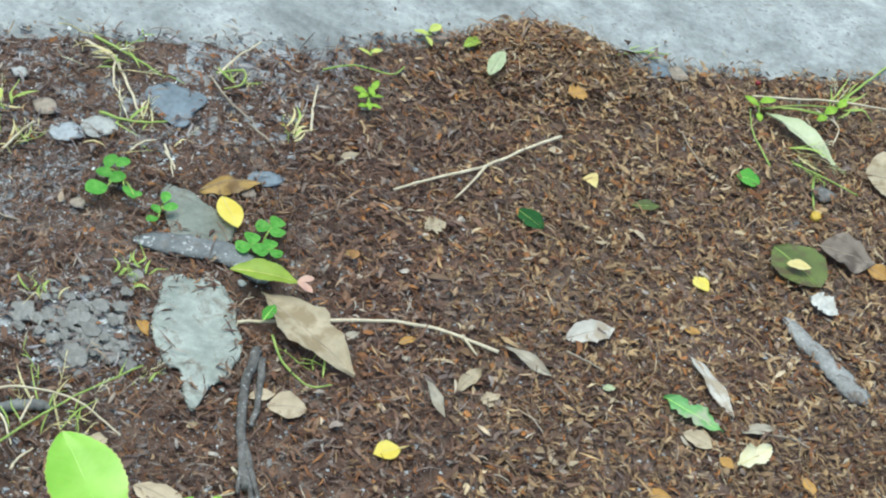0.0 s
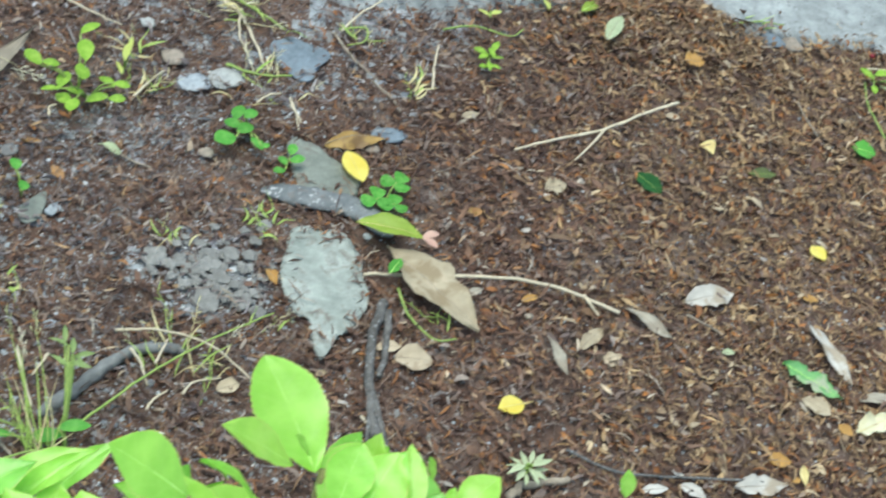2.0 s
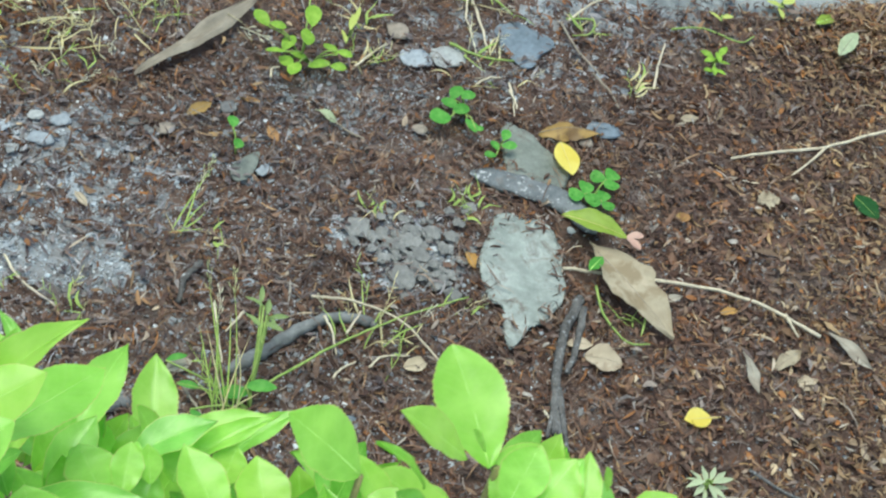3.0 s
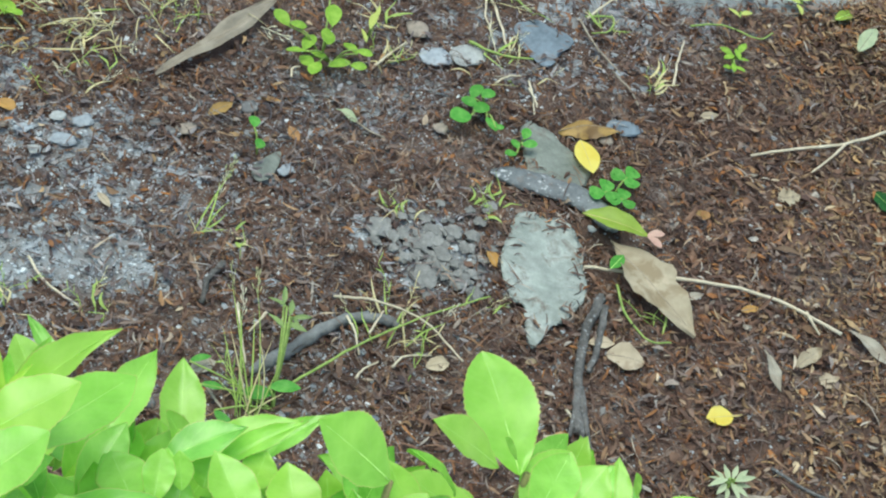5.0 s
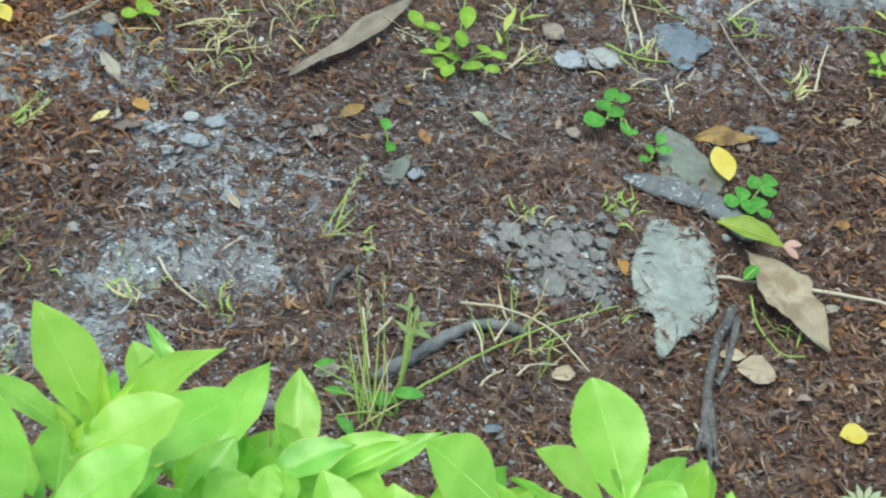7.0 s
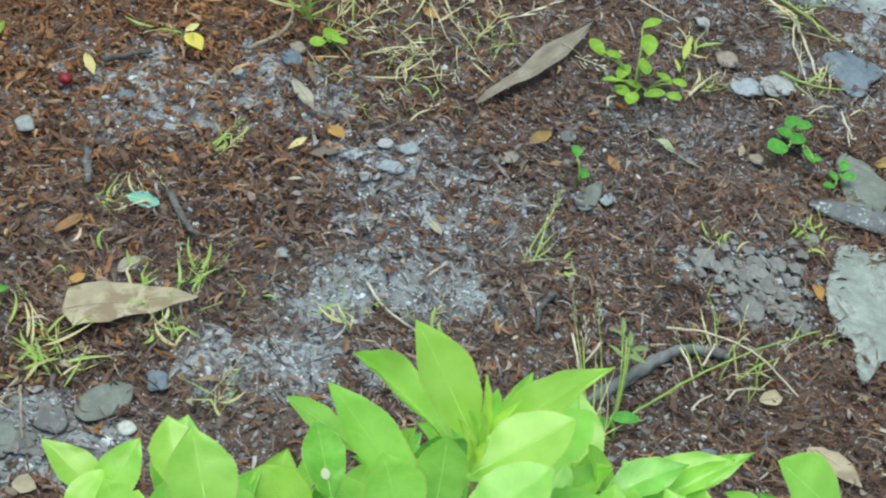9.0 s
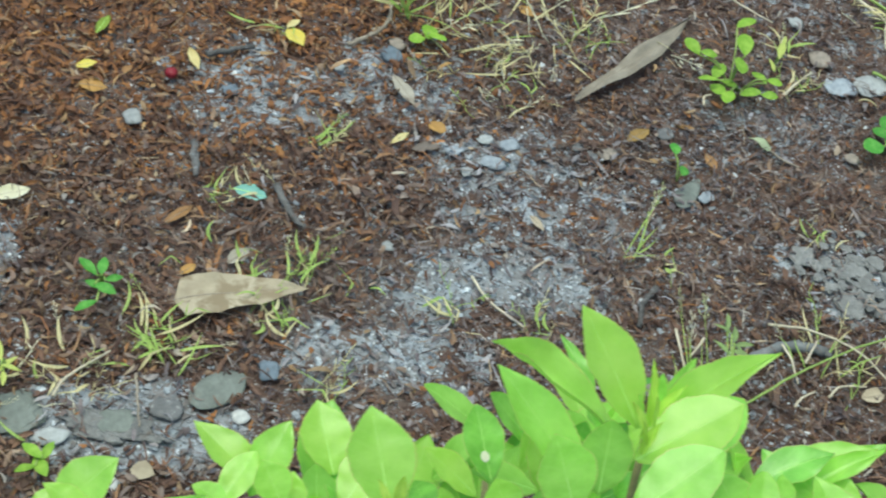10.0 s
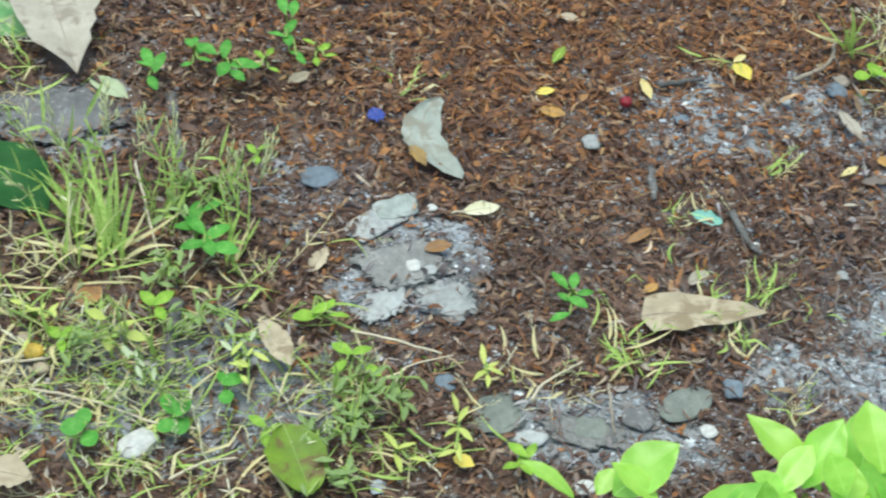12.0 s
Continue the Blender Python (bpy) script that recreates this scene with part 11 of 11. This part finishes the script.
seedling("weed", -0.5386, -0.4464, [(0.0039, -0.0144, 0.0120, -90), (0.0190, -0.0055, 0.0115, -41), (0.0005, -0.0066, 0.0085, -147), (0.0086, -0.0116, 0.0134, -135), (0.0055, -0.0177, 0.0097, 92), (-0.0092, -0.0074, 0.0129, -108), (0.0042, -0.0208, 0.0115, -131), (0.0011, -0.0104, 0.0128, 102), (0.0062, -0.0239, 0.0111, -19), (0.0149, -0.0243, 0.0120, 105), (0.0161, -0.0169, 0.0124, -27), (0.0013, -0.0095, 0.0099, -142)], "sprig", "thin light green weed on soil", 0.027, seed=212)
seedling("weed", -0.7102, -0.4148, [(0.0100, -0.0221, 0.0110, 10), (0.0103, -0.0163, 0.0079, -124), (0.0030, -0.0132, 0.0084, -110), (-0.0041, -0.0077, 0.0118, 56), (-0.0050, -0.0231, 0.0132, 137), (0.0098, -0.0016, 0.0130, 112), (-0.0045, -0.0014, 0.0102, 72), (0.0126, -0.0186, 0.0078, 90), (0.0045, -0.0133, 0.0120, -66), (0.0067, 0.0022, 0.0117, -9), (0.0172, -0.0065, 0.0133, 73), (0.0118, -0.0155, 0.0085, 153), (-0.0008, -0.0233, 0.0119, 65), (0.0040, -0.0245, 0.0096, 78)], "sprig", "leafy green weed in tall grass", 0.022, seed=213)
seedling("weed", -0.7638, -0.4074, [(0.0037, -0.0234, 0.0103, 8), (0.0079, -0.0148, 0.0102, 147), (-0.0052, -0.0160, 0.0122, -117), (0.0160, -0.0092, 0.0087, -84), (0.0157, -0.0044, 0.0096, -5), (0.0028, -0.0015, 0.0073, 120), (0.0236, -0.0310, 0.0100, -168)], "sprig_yellow", "yellowing leaves among tall grass", 0.015, seed=214)
grass_clump(-0.7500, -0.4200, [(-0.0380, 0.0660, 0.055, 0.0034, "headed"), (-0.0320, 0.0620, 0.055, 0.0030, "headed"), (-0.0020, 0.0150, 0.050, 0.0046, "green"), (-0.0390, 0.0470, 0.050, 0.0046, "green"), (-0.0220, 0.0280, 0.045, 0.0050, "green"), (-0.0170, 0.0300, 0.050, 0.0042, "green"), (-0.0200, 0.0180, 0.040, 0.0042, "green"), (-0.0330, 0.0280, 0.040, 0.0030, "headed"), (0.0010, 0.0320, 0.040, 0.0034, "green"), (-0.0170, 0.0470, 0.050, 0.0030, "green"), (-0.0440, -0.0180, 0.015, 0.0035, "dry"), (-0.0590, -0.0280, 0.012, 0.0035, "dry"), (-0.0600, -0.0350, 0.010, 0.0030, "dry"), (-0.0440, 0.0100, 0.020, 0.0040, "dry"), (-0.0290, 0.0030, 0.020, 0.0042, "dry"), (0.0260, -0.0030, 0.010, 0.0032, "dry"), (0.0370, 0.0190, 0.015, 0.0030, "dry"), (0.0370, 0.0360, 0.020, 0.0030, "dry"), (0.0200, 0.0230, 0.030, 0.0032, "dry"), (-0.0330, 0.0220, 0.030, 0.0030, "dry"), (-0.0110, 0.0130, 0.040, 0.0048, "green"), (-0.0060, 0.0110, 0.030, 0.0050, "green")], "tall bright green grass clump with yellow bases", 1)
grass_clump(-0.7610, -0.4400, [(-0.060, 0.048, 0.045, 0.0020, "green"), (-0.047, 0.061, 0.045, 0.0018, "spike"), (-0.021, 0.025, 0.045, 0.0018, "dry"), (-0.028, 0.045, 0.045, 0.0018, "green"), (-0.026, 0.086, 0.048, 0.0016, "spike"), (-0.024, 0.065, 0.045, 0.0022, "green"), (0.064, 0.008, 0.035, 0.0018, "green"), (0.041, 0.028, 0.040, 0.0018, "green"), (0.020, 0.031, 0.045, 0.0018, "dry"), (-0.040, -0.012, 0.030, 0.0018, "dry"), (-0.041, 0.006, 0.035, 0.0020, "green"), (0.050, -0.010, 0.025, 0.0016, "dry"), (-0.052, 0.026, 0.035, 0.0018, "green"), (-0.012, 0.056, 0.045, 0.0018, "green")], "spreading clump of pale green and straw grass", seed=57)
grass_clump(-0.7830, -0.4070, [(-0.0440, 0.0240, 0.040, 0.0030, "headed"), (-0.0240, 0.0320, 0.050, 0.0036, "headed"), (-0.0270, 0.0070, 0.040, 0.0045, "green"), (-0.0180, 0.0180, 0.045, 0.0042, "green"), (-0.0260, -0.0040, 0.030, 0.0044, "green"), (-0.0320, -0.0070, 0.030, 0.0030, "headed"), (-0.0230, 0.0090, 0.030, 0.0044, "green"), (-0.0250, -0.0270, 0.030, 0.0032, "green"), (-0.0180, -0.0460, 0.020, 0.0030, "green"), (-0.0040, -0.0130, 0.030, 0.0042, "green"), (-0.0150, 0.0190, 0.030, 0.0030, "dry")], "leaning green grass shoots with cream tips", 2)
grass_clump(-0.6780, -0.3950, [(-0.0040, 0.0260, 0.030, 0.0042, "green"), (0.0020, 0.0550, 0.045, 0.0030, "headed"), (0.0020, 0.0470, 0.045, 0.0030, "headed"), (0.0000, 0.0090, 0.030, 0.0042, "green"), (-0.0230, 0.0440, 0.030, 0.0020, "headed"), (-0.0150, 0.0400, 0.030, 0.0020, "headed"), (0.0030, 0.0320, 0.020, 0.0024, "dry"), (0.0030, 0.0150, 0.010, 0.0024, "dry"), (-0.0170, 0.0140, 0.020, 0.0024, "dry")], "single upright grass shoot with a cream head", 8)
grass_clump(-0.7340, -0.3830, [(-0.0350, 0.0340, 0.030, 0.0020, "headed"), (-0.0190, 0.0360, 0.040, 0.0020, "headed"), (-0.0100, 0.0400, 0.040, 0.0020, "headed"), (-0.0020, 0.0360, 0.030, 0.0020, "headed"), (-0.0180, 0.0180, 0.030, 0.0030, "jointed"), (0.0000, 0.0150, 0.030, 0.0030, "jointed"), (-0.0070, 0.0050, 0.030, 0.0030, "jointed"), (-0.0010, 0.0260, 0.030, 0.0020, "dry"), (-0.0110, -0.0020, 0.030, 0.0030, "jointed"), (0.0070, 0.0300, 0.030, 0.0020, "headed"), (-0.0070, 0.0230, 0.035, 0.0030, "jointed"), (-0.0090, 0.0160, 0.035, 0.0030, "jointed")], "fine branching weed grass with pale seed heads", 3)
grass_clump(-0.7530, -0.5032, [(-0.0165, -0.0015, 0.02, 0.0033, "headed"), (0.0110, 0.0116, 0.02, 0.0033, "headed"), (0.0298, 0.0053, 0.015, 0.0029, "headed"), (-0.0062, -0.0268, 0.01, 0.0033, "dry"), (0.0213, -0.0211, 0.01, 0.0033, "dry"), (-0.0037, 0.0051, 0.03, 0.0033, "green"), (0.0325, -0.0130, 0.015, 0.0029, "headed"), (-0.0219, -0.0193, 0.015, 0.0033, "dry")], "low sprawling grass with cream heads", 4)
grass_clump(-0.6844, -0.4857, [(-0.0173, -0.0017, 0.02, 0.0029, "headed"), (0.0104, 0.0114, 0.02, 0.0029, "headed"), (0.0248, -0.0018, 0.015, 0.0029, "dry"), (0.0005, -0.0277, 0.015, 0.0029, "headed"), (0.0227, -0.0267, 0.015, 0.0029, "headed"), (-0.0027, 0.0008, 0.03, 0.0033, "green")], "low sprawling grass on grey soil", 5)
grass_clump(-0.5699, -0.4611, [(-0.0135, -0.0046, 0.02, 0.0029, "headed"), (0.0131, 0.0014, 0.03, 0.0029, "headed"), (0.0241, -0.0060, 0.02, 0.0029, "green"), (0.0022, -0.0307, 0.015, 0.0029, "headed"), (0.0204, -0.0222, 0.015, 0.0029, "green"), (-0.0018, 0.0016, 0.03, 0.0033, "green")], "low leafy grass on bare soil", 6)
grass_clump(-0.3532, 0.0061, [(-0.0321, -0.0082, 0.03, 0.0038, "green"), (-0.0218, -0.0082, 0.05, 0.0046, "green"), (-0.0068, -0.0079, 0.05, 0.0046, "green"), (0.0080, 0.0061, 0.04, 0.0042, "green"), (0.0075, -0.0101, 0.03, 0.0038, "green"), (-0.0227, -0.0195, 0.02, 0.0033, "green"), (-0.0098, -0.0215, 0.04, 0.0042, "green"), (-0.0360, -0.0189, 0.02, 0.0033, "dry"), (0.0213, -0.0140, 0.03, 0.0038, "green")], "bright green grass clump on litter", 7)
ground_leaf("fallen_leaf", -0.9616, -0.2447, 0.0551, 0.0381, -13.0, M_GREEN_TORN, "broad bluish green leaf under a dry leaf", seed=171, rib=M_RIB)

# ---- the hanging green leaf, at rest ----
lime = ground_leaf("green_leaf", 0.1072, -0.0710, 0.0517, 0.0197, -6.0, M_LIME, "yellow-green leaf with a pinkish tail and pale midrib", bend=0.2, fold=0.35, seed=77, lift=0.012, rib=M_YELLOW_PALE)
for side in (-1, 1):
    tail = leaf_bm(0.0145, 0.0067, 0.6, 0.6, 0.2, 0.2, 0.03, 0.0, 0.0, 5 + side, 8, 4)
    bmesh.ops.rotate(tail, verts=tail.verts, cent=(0, 0, 0), matrix=Matrix.Rotation(0.55 * side, 3, "Z"))
    bmesh.ops.translate(tail, verts=tail.verts, vec=(0.0491, 0, 0.0145))
    part("tail_lobe", tail, M_PINK, lime, "pinkish papery lobe")

# ---- loose litter and grit between the things ----
COVER, RIM = cover_map()
build_litter()
build_grit()
